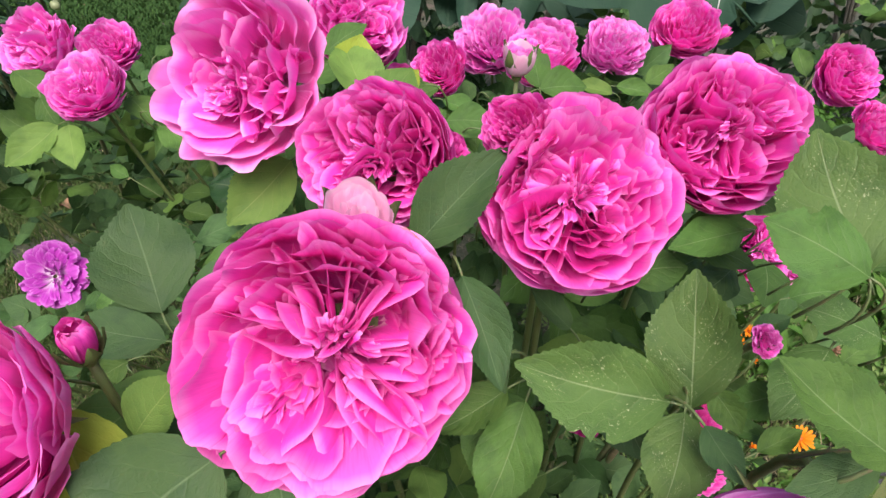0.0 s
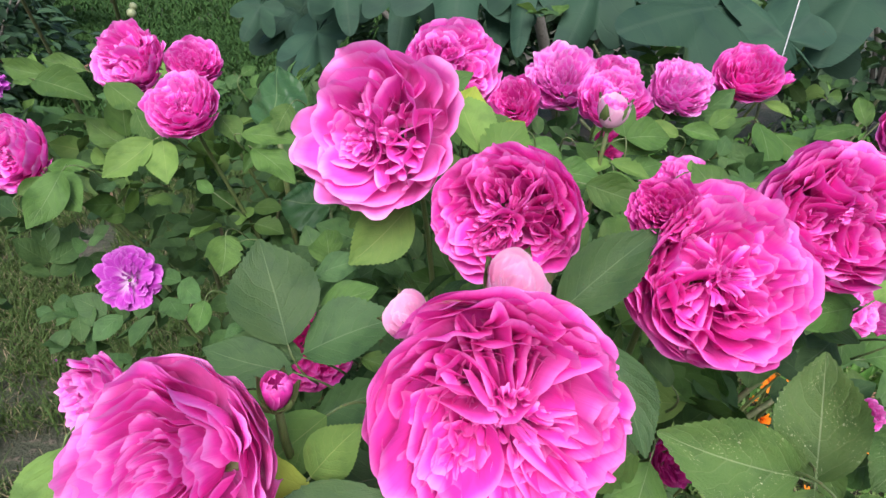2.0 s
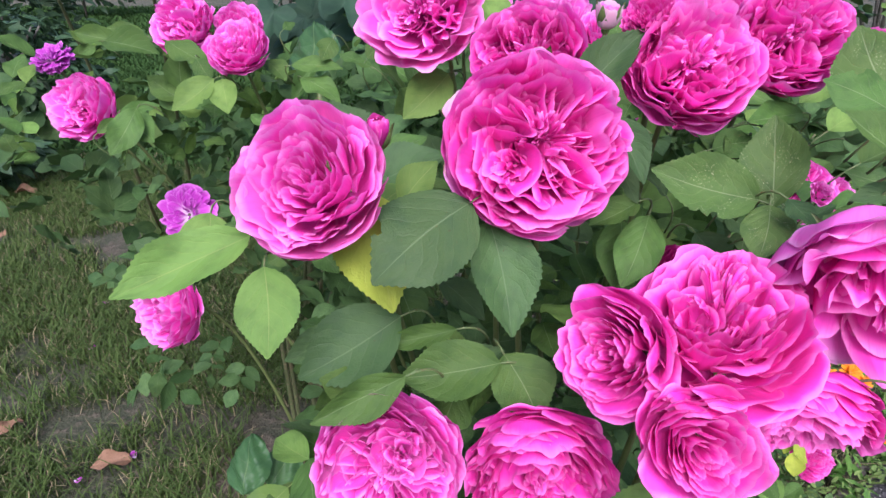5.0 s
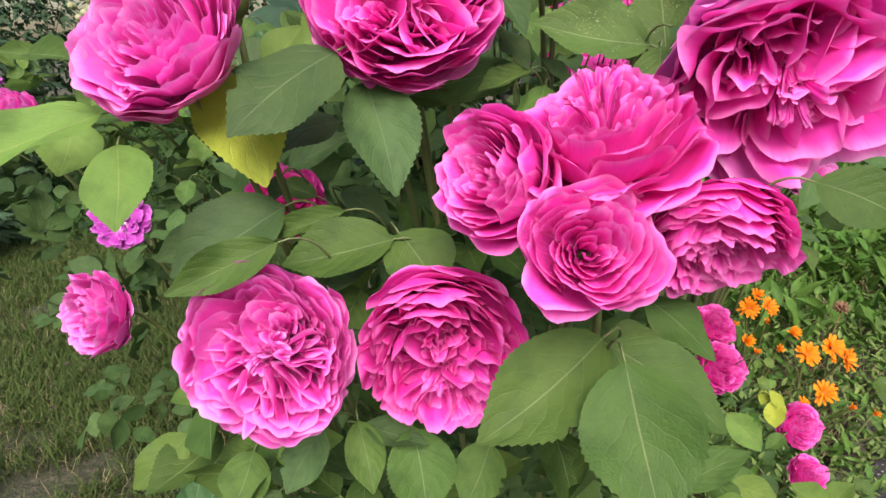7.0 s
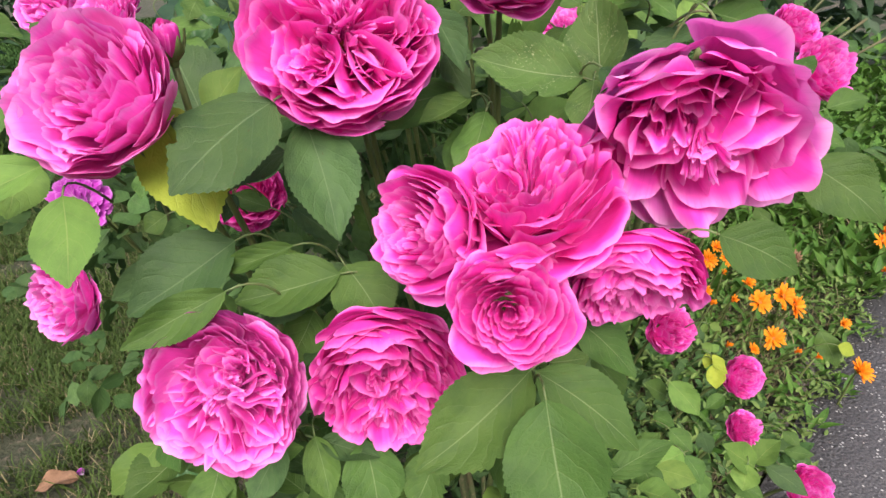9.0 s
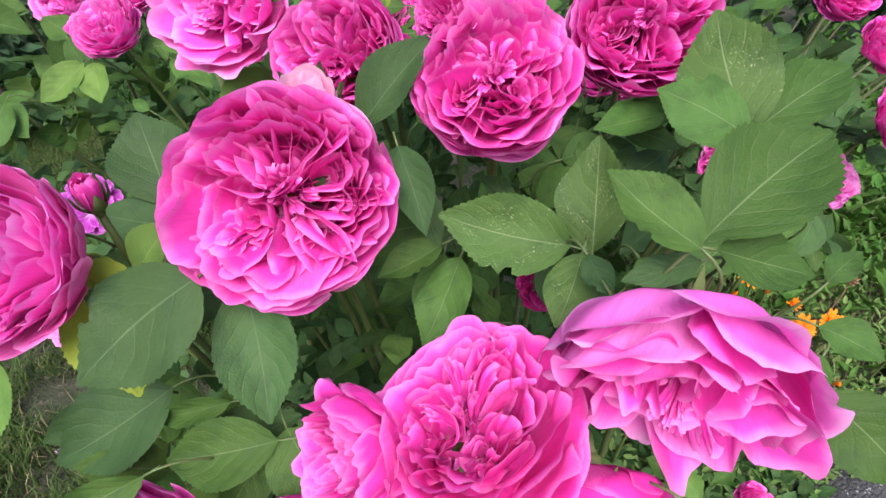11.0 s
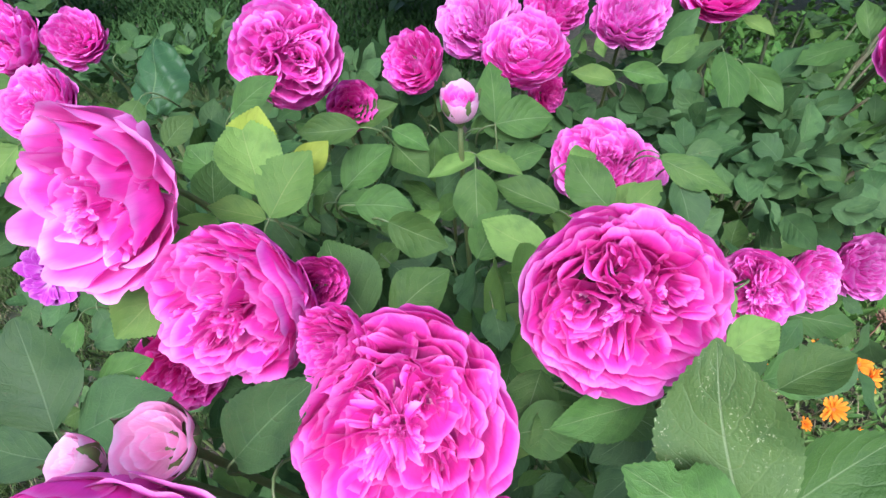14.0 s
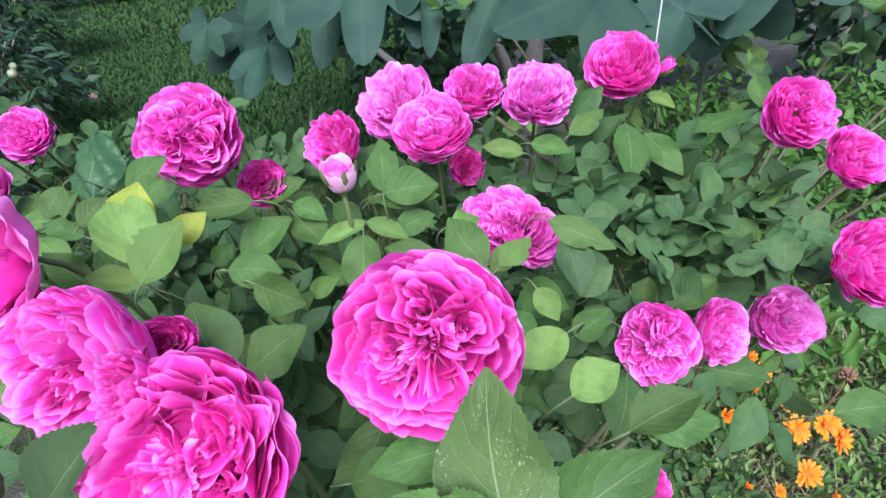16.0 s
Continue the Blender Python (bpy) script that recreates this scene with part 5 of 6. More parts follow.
leaf((0.301, 0.338, 0.439), (0.296, 0.330, 0.424), (-0.379, -0.770, 0.513), 0.011, "yellow")
leaf((0.300, 0.329, 0.444), (0.316, 0.318, 0.423), (0.282, -0.737, 0.614), 0.014, "yellow")
leaf((0.301, 0.324, 0.434), (0.302, 0.312, 0.409), (-0.369, -0.837, 0.403), 0.020, "yellow")
leaf((0.320, 0.384, 0.444), (0.316, 0.380, 0.435), (-0.494, -0.661, 0.565), 0.009, "young")
leaf((0.325, 0.384, 0.443), (0.337, 0.380, 0.436), (0.132, -0.759, 0.638), 0.012, "young")
leaf((0.185, 0.353, 0.505), (0.163, 0.331, 0.482), (-0.280, -0.550, 0.787), 0.024, "dark")
leaf((0.543, 0.428, 0.347), (0.565, 0.421, 0.334), (0.135, -0.758, 0.638), 0.020, "yellow")
leaf((0.539, 0.462, 0.348), (0.554, 0.430, 0.306), (-0.347, -0.797, 0.494), 0.031, "mid")


def cane(owner, a, b, c, thick):
    verts, faces, uvs = tube(arc(a, b, c, 10), [thick * (1 - 0.055 * k) for k in range(11)], 7)
    inv = owner.matrix_basis.inverted()
    place_part("cane", mesh_of("cane", [inv @ Vector(v) for v in verts], faces, CANE, uvs), owner, None, "brown-green thorny cane")


rnd = random.Random(11)
for owner, cx, cy, spread, top, count in ((BUSH, 0.06, 0.40, 0.20, 0.70, 11), (SIDE_BUSH, -0.40, 0.72, 0.22, 0.70, 8), (BACK_BUSH, 0.50, 0.98, 0.42, 0.84, 26)):
    for k in range(count):
        w = rnd.uniform(0, 6.28)
        r = spread * rnd.uniform(0.3, 1.0)
        a = (cx + 0.05 * math.cos(w), cy + 0.05 * math.sin(w), -0.01)
        c = (cx + r * math.cos(w), cy + r * 0.9 * math.sin(w), top * rnd.uniform(0.75, 1.0))
        b = (cx + r * 0.25 * math.cos(w), cy + r * 0.25 * math.sin(w), top * 0.6)
        cane(owner, a, b, c, rnd.uniform(0.004, 0.0065))


WALK_SIDE = Vector((0.10, -0.02, 1.05))


def clear_of_blooms(p, margin=1.15, reach=0.34):
    """Leaves leave the front of a bloom free: a rose opens outwards."""
    for heart, d, r in BLOOMS:
        q = p - heart
        for way, widen in ((d, 0.30), ((WALK_SIDE - heart).normalized(), 0.12)):
            along = q.dot(way)
            if -0.9 * r < along < reach and (q - way * along).length < r * margin + widen * max(0.0, along):
                return False
    return True


def clear_of_leaves(p, reach=0.09):
    for mid, z, size in LEAVES:
        q = p - mid
        along = q.dot(z)
        if -0.004 < along < reach and (q - z * along).length < size * 0.55:
            return False
    return True


def joined_leaves(name, leaves, material, owner, label, rows=9, cols=2, teeth=False):
    """Many small leaves as one mesh. leaves: base, direction, face, length, width."""
    shapes = []
    for k in range(5):
        rng = np.random.RandomState(900 + k)
        shapes.append(leaf_points(rows, cols, teeth, rng.uniform(0.05, 0.35), rng.uniform(-0.05, 0.30), rng.uniform(0.02, 0.08), rng))
    allv, allf, alluv, n = [], [], [], 0
    faces0 = grid_faces(shapes[0][2], shapes[0][3])[:, ::-1]
    for k, (base, y, z, size, width) in enumerate(leaves):
        v, uv = shapes[k % 5][0], shapes[k % 5][1]
        y = Vector(y).normalized()
        z = Vector(z)
        z = (z - y * z.dot(y)).normalized()
        x = y.cross(z)
        axes = np.array([x * width, y * size, z * size])
        allv.append(v @ axes + np.array(base))
        allf.append(faces0 + n)
        alluv.append(uv)
        n += len(v)
    me = mesh_of(name, np.vstack(allv), np.vstack(allf), material, np.vstack(alluv))
    if owner is None:
        return new(name, me)
    me.transform(owner.matrix_basis.inverted())
    return tagged(place_part(name, me, owner, None, label), kind="stuff")


def compound(rng, p, out, scale):
    """Leaflets of one rose leaf at p that grows along out: base, direction, face, length, width."""
    found = []
    out = Vector(out).normalized()
    up = (Vector((rng.normal(0, 0.38), rng.normal(-0.25, 0.38), 1.0))).normalized()
    up = (up - out * up.dot(out)).normalized()
    side = out.cross(up)
    length = scale * rng.uniform(2.0, 2.6)
    for s, sides in ((0.35, (-1, 1)), (0.68, (-1, 1)), (1.0, (0,))):
        for q in sides:
            y = (out * (0.45 if q else 1.0) + side * q * 0.9 + Vector(rng.normal(0, 0.12, 3))).normalized()
            z = (up + Vector(rng.normal(0, 0.50, 3))).normalized()
            size = scale * rng.uniform(0.85, 1.15) * (0.85 if s < 0.5 else 1.0)
            found.append((Vector(p) + out * length * s * 0.62 + Vector((0, 0, -0.3 * scale * s * s)), y, z, size, size * rng.uniform(0.58, 0.74)))
    return found


def fill(owner, box, top, count, scale, seed, centre, floor=lambda x, y: 0.0, holes=0.3):
    rng = np.random.RandomState(seed)
    (x0, x1), (y0, y1), z0 = box
    leaves, tries = [], 0
    while len(leaves) < count and tries < count * 6:
        tries += 1
        x, y = rng.uniform(x0, x1), rng.uniform(y0, y1)
        h = top(x, y)
        if h < z0 + 0.03:
            continue
        low = max(z0, floor(x, y))
        if h < low + 0.03:
            continue
        z = low + (h - low) * rng.uniform(0, 1) ** 0.55
        # the twigs leave dark gaps between clumps of leaves
        if noise.noise((x * 11, y * 11, z * 9 + seed)) > holes:
            continue
        out = Vector((x - centre[0], y - centre[1], 0.08)) + Vector(rng.normal(0, 0.25, 3))
        for one in compound(rng, (x, y, z), out, scale * rng.uniform(0.60, 1.25)):
            mid = one[0] + one[1] * one[3] * 0.5
            if clear_of_blooms(mid) and clear_of_leaves(mid):
                leaves.append(one)
    return leaves


def front_top(x, y):
    h = 0.79 if y > 0.30 else 0.66 + (y - 0.05) * 0.52
    if x > 0.10 and y < 0.27:
        h = 0.0
    if x > 0.20:
        h = 0.0 if y < 0.40 else h - (x - 0.20) * 0.35
    if x < -0.14:
        h = 0.0 if y < 0.32 else h - (-0.14 - x) * 0.9
    return h


def side_top(x, y):
    return 0.80 - 0.6 * max(0.0, abs(x + 0.42) - 0.18) - 0.25 * max(0.0, 0.62 - y)


def back_top(x, y):
    if x > 0.55 and y < 1.0:
        return 0.0
    return min(0.93, 0.72 + (y - 0.65) * 0.35) + 0.03 * math.sin(9 * x + 5 * y)


front = fill(BUSH, ((-0.24, 0.46), (0.09, 0.70), 0.20), front_top, 2500, 0.038, 21, (0.08, 0.45), lambda x, y: 0.64 if x > 0.2 else 0.60 if x > 0.11 else 0.0)
front.sort(key=lambda one: -one[0].z + one[0].y * 0.6)
for k, (base, y, z, size, width) in enumerate(front[:240]):
    leaf(base, base + y * size, z, width, ("mid", "mid", "young", "mid", "dark")[k % 5], None, False)
joined_leaves("foliage", front[240:], LEAF["filler"], BUSH, "dense dark green inner leaves", 13, 1, True)
side = fill(SIDE_BUSH, ((-0.68, -0.18), (0.50, 0.95), 0.25), side_top, 1100, 0.037, 22, (-0.40, 0.72))
side.sort(key=lambda one: -one[0].z + one[0].y * 0.4)
for k, (base, y, z, size, width) in enumerate(side[:150]):
    leaf(base, base + y * size, z, width, ("mid", "mid", "young", "dark")[k % 4], SIDE_BUSH, False)
joined_leaves("foliage", side[150:], LEAF["filler"], SIDE_BUSH, "green serrated leaves", 13, 1, True)
back = fill(BACK_BUSH, ((0.12, 0.95), (0.64, 1.30), 0.25), back_top, 680, 0.043, 23, (0.5, 1.0), lambda x, y: 0.50 if x > 0.28 else 0.0, 0.02)
back.sort(key=lambda one: -one[0].z + one[0].y * 0.8)
for k, (base, y, z, size, width) in enumerate(back[:300]):
    leaf(base, base + y * size, z, width, ("dark", "mid", "dark", "mid", "young")[k % 5], BACK_BUSH, False)
joined_leaves("foliage", back[300:], LEAF["filler"], BACK_BUSH, "dense dark green leaves", 13, 1, True)

# ---- ground ----
def sheet(name, x0, x1, y0, y1, step_size, material, rise, label, outline=None):
    nx, ny = max(2, int((x1 - x0) / step_size)), max(2, int((y1 - y0) / step_size))
    xs, ys = np.linspace(x0, x1, nx), np.linspace(y0, y1, ny)
    v = np.array([(x, y, rise(x, y)) for x in xs for y in ys])
    return tagged(new(name, mesh_of(name, v, grid_faces(nx, ny)[:, ::1], material)), label, "ground", "", "structure")


def lumps(x, y):
    return 0.012 * noise.noise((x * 3.1, y * 3.1, 0.4)) + 0.02 * noise.noise((x * 0.7, y * 0.7, 2.0))


xs = np.concatenate([np.linspace(-400, -12, 8), np.linspace(-8, 5, 130), np.linspace(9, 400, 8)])
ys = np.concatenate([np.linspace(-400, -8, 8), np.linspace(-4, 9, 130), np.linspace(14, 400, 8)])
gv = [(x, y, lumps(x, y) if abs(x) < 9 and abs(y) < 10 else 0.0) for x in xs for y in ys]
ground = new("ground", mesh_of("ground", gv, grid_faces(len(xs), len(ys)), SOIL))
tagged(ground, "brown garden soil with thin worn turf", "ground", "", "structure")


# the path runs aslant past the bed
along, across = Vector((0.75, 0.66, 0)).normalized(), Vector((0.66, -0.75, 0)).normalized()
origin = Vector((0.567, 0.508, 0))
pv, n_along, n_across = [], 190, 24
for i in range(n_along):
    for j in range(n_across):
        p = origin + along * (-9.0 + 22.0 * i / (n_along - 1)) + across * (0.0 if j == 0 else 0.006 + 2.6 * (j - 1) / (n_across - 2))
        edge = 0.012 * noise.noise((p.x * 9, p.y * 9, 3.0)) if j == 0 else 0.0
        pv.append((p.x - across.x * edge, p.y - across.y * edge, 0.030 + 0.003 * noise.noise((p.x * 4, p.y * 4, 1.0)) - (0.05 if j == 0 else 0)))
path = new("path", mesh_of("path", pv, grid_faces(n_along, n_across)[:, ::-1], ASPHALT))
tagged(path, "grey asphalt path with light stone chips", "path", "", "structure")


def past_edge(x, y):
    """Metres onto the path (minus: off it)."""
    return (Vector((x, y, 0)) - origin).dot(across)


def blades(name, count, region, height, seed, label, width=0.0026, kind="grass", worn=True):
    rng = np.random.RandomState(seed)
    verts, faces, uvs, n, made = [], [], [], 0, 0
    while made < count:
        x, y = rng.uniform(*region[0]), rng.uniform(*region[1])
        bare = noise.noise((x * 2.2, y * 2.2, 5.0)) + 0.5 * noise.noise((x * 7, y * 7, 8.0))
        made += 1
        if (worn and bare > rng.uniform(0.02, 0.48)) or past_edge(x, y) > -0.02:
            continue
        g = lumps(x, y)
        w, h = rng.uniform(0, 6.28), height * rng.uniform(0.5, 1.4)
        lean, half = rng.uniform(0.2, 1.1) * h, width * rng.uniform(0.5, 0.9)
        dx, dy = math.cos(w), math.sin(w)
        for s in (0, 0.5, 0.85):
            ww = half * (1 - 0.5 * s)
            lx, lz = lean * s * s, h * s * (1 - 0.25 * s)
            verts += [(x + dx * lx - dy * ww, y + dy * lx + dx * ww, g + lz), (x + dx * lx + dy * ww, y + dy * lx - dx * ww, g + lz)]
            uvs += [(0, s), (1, s)]
        verts.append((x + dx * lean, y + dy * lean, g + h * 0.76))
        uvs.append((0.5, 1))
        faces += [(n, n + 1, n + 3, n + 2), (n + 2, n + 3, n + 5, n + 4), (n + 4, n + 5, n + 6)]
        n += 7
    me = bpy.data.meshes.new(name)
    me.from_pydata(verts, [], faces)
    layer = me.uv_layers.new(name="UVMap")
    idx = np.empty(len(me.loops), dtype=np.int32)
    me.loops.foreach_get("vertex_index", idx)
    layer.data.foreach_set("uv", np.asarray(uvs, dtype=np.float32)[idx].ravel())
    me.materials.append(LEAF[kind])
    return tagged(new(name, me), label, "grass", "", "stuff")


blades("lawn_grass", 105000, ((-2.1, -0.12), (0.20, 2.4)), 0.052, 31, "thin lawn grass with bare soil between", 0.0022)
blades("dry_grass", 26000, ((-2.1, -0.12), (0.20, 2.6)), 0.040, 34, "dry straw-coloured blades in the lawn", 0.0018, "straw")
# from here on the shade under the trees is in the blade colour
blades("lawn_grass", 52000, ((-4.4, 0.3), (2.3, 6.5)), 0.075, 32, "short green lawn grass further off", 0.009, "lush_shaded", False)

blades("lawn_grass", 30000, ((-10.0, -0.3), (6.3, 13.0)), 0.11, 33, "lawn grass at the far end of the garden", 0.018, "lush_shaded", False)

blades("lawn_grass", 12000, ((-6.5, -2.1), (-4.5, 2.6)), 0.060, 37, "worn lawn grass at the open side of the garden", 0.012)
blades("lawn_grass", 14000, ((-2.1, 0.9), (-5.0, 0.12)), 0.055, 38, "worn lawn grass beside the path", 0.011)

# ---- background ----
def far_shrub(label, at, size, count, leaf_size, seed, material="hedge", name="shrub"):
    """A dense dark shrub: stems and many leaves over an uneven crown."""
    rng = np.random.RandomState(seed)
    shrub = new(name)
    shrub.matrix_basis = pose(*at)
    tagged(shrub, label, "shrub")
    leaves = []
    for k in range(count):
        d = rng.normal(0, 1, 3)
        d /= np.linalg.norm(d)
        r = rng.uniform(0.45, 1.0) ** 0.5 * (0.8 + 0.35 * noise.noise((d[0] * 2.5 + seed, d[1] * 2.5, d[2] * 2.5)))
        p = Vector((at[0] + d[0] * r * size[0], at[1] + d[1] * r * size[1], at[2] + size[2] * 0.5 + d[2] * r * size[2] * 0.5))
        if p.z < 0.01:
            continue
        y = Vector((d[0], d[1], -0.35)) + Vector(rng.normal(0, 0.5, 3))
        z = Vector((0, 0, 1)) + 0.7 * Vector(d) + Vector(rng.normal(0, 0.3, 3))
        s = leaf_size * rng.uniform(0.7, 1.3)
        leaves.append((p, y, z, s, s * rng.uniform(0.38, 0.5)))
    joined_leaves("foliage", leaves, LEAF[material], shrub, "dark green leaves", 7, 1)
    for k in range(5):
        w = rng.uniform(0, 6.28)
        verts, faces, uvs = tube(arc((0, 0, -0.02), (0, 0, size[2] * 0.4), (size[0] * 0.5 * math.cos(w), size[1] * 0.5 * math.sin(w), size[2] * 0.8), 6), [0.014, 0.013, 0.012, 0.01, 0.009, 0.007, 0.005], 6)
        place_part("stem", mesh_of("stem", verts, faces, BARK, uvs), shrub)
    return shrub


far_shrub("dark glossy evergreen shrub at the lawn edge", (-2.75, 3.1, 0), (0.55, 0.6, 0.75), 900, 0.10, 41)
far_shrub("dark evergreen shrub beside the lawn", (-2.25, 2.1, 0), (0.40, 0.40, 0.42), 600, 0.085, 42)
far_shrub("large dark shrub behind the lawn", (-4.6, 5.4, 0), (0.9, 1.0, 1.5), 1000, 0.14, 43)
for k, (x, y, s) in enumerate(((-0.2, 3.3, 1.5), (0.9, 3.2, 1.6), (2.1, 3.0, 1.6), (3.3, 2.9, 1.5), (-7.0, 10.5, 2.4), (-3.5, 11.5, 2.6), (-0.5, 10.0, 2.6), (3.0, 8.0, 2.6))):
    far_shrub("dark leafy hedge shrub behind the rose bushes", (x, y, 0), (0.85 * s / 1.5, 0.6 * s / 1.5, s), 1100, 0.11 * s / 1.5, 50 + k)


# ---- fig tree ----
def fig_leaf_mesh(variant):
    """A thick lobed leaf of length 1 along y, its stalk behind the base."""
    rng = np.random.RandomState(70 + variant)
    lobes = [(0.0, 1.0, 0.42), (0.95, 0.84, 0.40), (-0.95, 0.80, 0.40), (1.85, 0.55, 0.46), (-1.85, 0.52, 0.46)]
    n, rings = 72, 7
    verts, uvs, faces = [(0, 0.02, 0)], [(0.5, 0.0)], []
    for j in range(1, rings + 1):
        q = j / rings
        for k in range(n):
            w = -math.pi + 2 * math.pi * k / n
            r = 0.36 + max(h * math.exp(-(((w - c) / wd) ** 2)) for c, h, wd in lobes) * 0.64
            if abs(w) > 2.6:
                r *= 0.55
            r *= q
            x, y = r * math.sin(w) * 0.95, 0.02 + r * math.cos(w)
            z = 0.05 * math.sin(w * 3 + variant) * q * q - 0.16 * r * r + 0.05 * math.cos(5 * w) * q
            verts.append((x, y, z))
            uvs.append((0.5 + x * 0.5, max(0.0, y)))
    for k in range(n):
        faces.append((0, 1 + (k + 1) % n, 1 + k))
        for j in range(rings - 1):
            a, b = 1 + j * n + k, 1 + j * n + (k + 1) % n
            faces.append((a, b, b + n, a + n))
    base = len(verts)
    tv, tf, tu = tube([(0, -0.45, -0.10), (0, -0.2, -0.02), (0, 0.03, -0.01)], [0.022, 0.018, 0.016], 6)
    verts += [tuple(v) for v in tv]
    uvs += tu
    faces += [tuple(base + i for i in f) for f in tf]
    return mesh_of("leaf", verts, faces, LEAF["fig"], uvs)


FIG = [fig_leaf_mesh(k) for k in range(4)]
fig_tree = new("fig_tree")
fig_tree.matrix_basis = pose(0.25, 1.75, 0)
tagged(fig_tree, "fig tree with large lobed blue-green leaves", "fig tree")


def fig_leaf(base, tip, face, broad=1.0):
    base, y = Vector(base), Vector(tip) - Vector(base)
    size = y.length
    y.normalize()
    z = Vector(face)
    z = (z - y * z.dot(y)).normalized()
    x = y.cross(z) * broad
    m = Matrix(((x.x * size, y.x * size, z.x * size, base.x), (x.y * size, y.y * size, z.y * size, base.y), (x.z * size, y.z * size, z.z * size, base.z), (0, 0, 0, 1)))
    place_part("leaf", FIG[len(fig_tree.children) % 4], fig_tree, fig_tree.matrix_basis.inverted() @ m)


def limb(a, b, c, thick):
    verts, faces, uvs = tube(arc(a, b, c, 9), [thick * (1 - 0.07 * k) for k in range(10)], 8)
    inv = fig_tree.matrix_basis.inverted()
    place_part("limb", mesh_of("limb", [inv @ Vector(v) for v in verts], faces, BARK, uvs), fig_tree, None, "grey-brown limb")


limb((0.25, 1.75, -0.02), (0.28, 1.70, 0.7), (0.30, 1.45, 1.55), 0.034)
limb((0.26, 1.72, 0.45), (0.10, 1.55, 0.9), (-0.10, 1.30, 1.35), 0.020)
limb((0.27, 1.68, 0.70), (0.45, 1.35, 1.1), (0.42, 0.98, 1.22), 0.018)
limb((0.25, 1.75, 0.30), (-0.30, 1.9, 0.7), (-0.62, 1.92, 1.05), 0.016)
limb((0.28, 1.6, 1.0), (0.6, 1.3, 1.3), (0.95, 1.05, 1.40), 0.016)
fig_leaf((0.331, 0.953, 0.904), (0.164, 0.848, 0.882), (-0.050, -0.747, 1.172), 1.00)
fig_leaf((-0.084, 1.259, 0.962), (-0.080, 1.096, 0.794), (0.088, -0.664, 0.947), 0.80)
fig_leaf((0.056, 1.222, 0.971), (0.040, 1.111, 0.795), (-0.122, -0.815, 0.664), 0.50)
fig_leaf((0.199, 1.221, 0.941), (0.114, 1.057, 0.790), (-0.093, -0.937, 0.604), 0.60)
fig_leaf((0.557, 1.105, 0.878), (0.476, 0.981, 0.788), (-0.325, -0.526, 0.353), 0.90)
fig_leaf((-0.624, 1.937, 0.728), (-0.637, 1.774, 0.562), (0.127, -0.409, 1.070), 0.90)
fig_leaf((-0.633, 1.947, 0.744), (-0.726, 1.830, 0.670), (-0.033, -0.511, 0.496), 0.60)
fig_leaf((-0.614, 1.953, 0.750), (-0.571, 2.034, 0.873), (0.092, -0.817, 0.606), 0.80)
fig_leaf((-0.440, 1.837, 0.912), (-0.487, 1.630, 0.779), (0.423, -0.520, 0.650), 0.80)
fig_leaf((0.566, 0.989, 0.957), (0.465, 0.863, 0.847), (-0.443, -0.593, 0.590), 0.90)
fig_leaf((0.413, 0.873, 0.870), (0.340, 0.961, 0.932), (-0.169, -0.740, 0.672), 0.80)
fig_leaf((-0.694, 1.791, 0.778), (-0.747, 1.734, 0.684), (0.210, -0.667, 0.722), 0.90)
fig_leaf((-0.199, 1.441, 0.922), (-0.216, 1.285, 0.749), (0.106, -0.429, 0.609), 0.60)
fig_leaf((0.009, 1.346, 0.935), (0.013, 1.208, 0.792), (0.277, -0.760, 0.526), 0.70)
fig_leaf((-0.403, 1.635, 0.879), (-0.375, 1.561, 0.745), (0.162, -0.613, 0.695), 0.90)
fig_leaf((-0.113, 1.462, 0.882), (-0.086, 1.401, 0.777), (0.312, -0.469, 0.732), 0.80)
fig_leaf((-0.532, 1.820, 0.705), (-0.547, 1.611, 0.609), (0.164, -0.669, 1.007), 0.60)
fig_leaf((0.254, 1.208, 0.910), (0.269, 1.085, 0.805), (-0.017, -0.956, 0.526), 0.80)
# upper crown out of view, added to shade the ground behind the roses
rng = np.random.RandomState(77)
for k in range(170):
    at = Vector((rng.uniform(-1.0, 1.5), rng.uniform(1.3, 3.0), rng.uniform(1.15, 2.3)))
    away = Vector(rng.normal(0, 1, 3)) + Vector((0, -0.8, -0.7))
    fig_leaf(at, at + away.normalized() * rng.uniform(0.14, 0.24), Vector((0, -0.5, 0.9)) + Vector(rng.normal(0, 0.35, 3)), rng.uniform(0.7, 1.0))


# ---- flower bed ----
def ray_mesh():
    u, v = np.meshgrid(np.linspace(-1, 1, 5), np.linspace(0, 1, 6), indexing="ij")
    half = 0.115 * (0.45 + 0.55 * np.sin(np.clip(v / 0.7, 0, 1) * 1.57)) * np.where(v > 0.95, 0.55, 1.0)
    pts = np.stack([0.18 + 0.82 * v, u * half, 0.14 * v - 0.20 * v * v - 0.03 * u * u], -1).reshape(-1, 3)
    return mesh_of("petal", pts, grid_faces(5, 6), ORANGE, np.stack([(u + 1) / 2, v], -1).reshape(-1, 2))


RAY = ray_mesh()


def dome_mesh(name, material, radius, height):
    verts, faces, uvs = tube([(0, 0, -0.02), (0, 0, 0.2 * height), (0, 0, 0.7 * height), (0, 0, height)], [radius, radius * 0.98, radius * 0.72, radius * 0.25], 12)
    return mesh_of(name, verts, faces, material, uvs)


DISC = dome_mesh("disc", ORANGE_HEART, 0.26, 0.16)
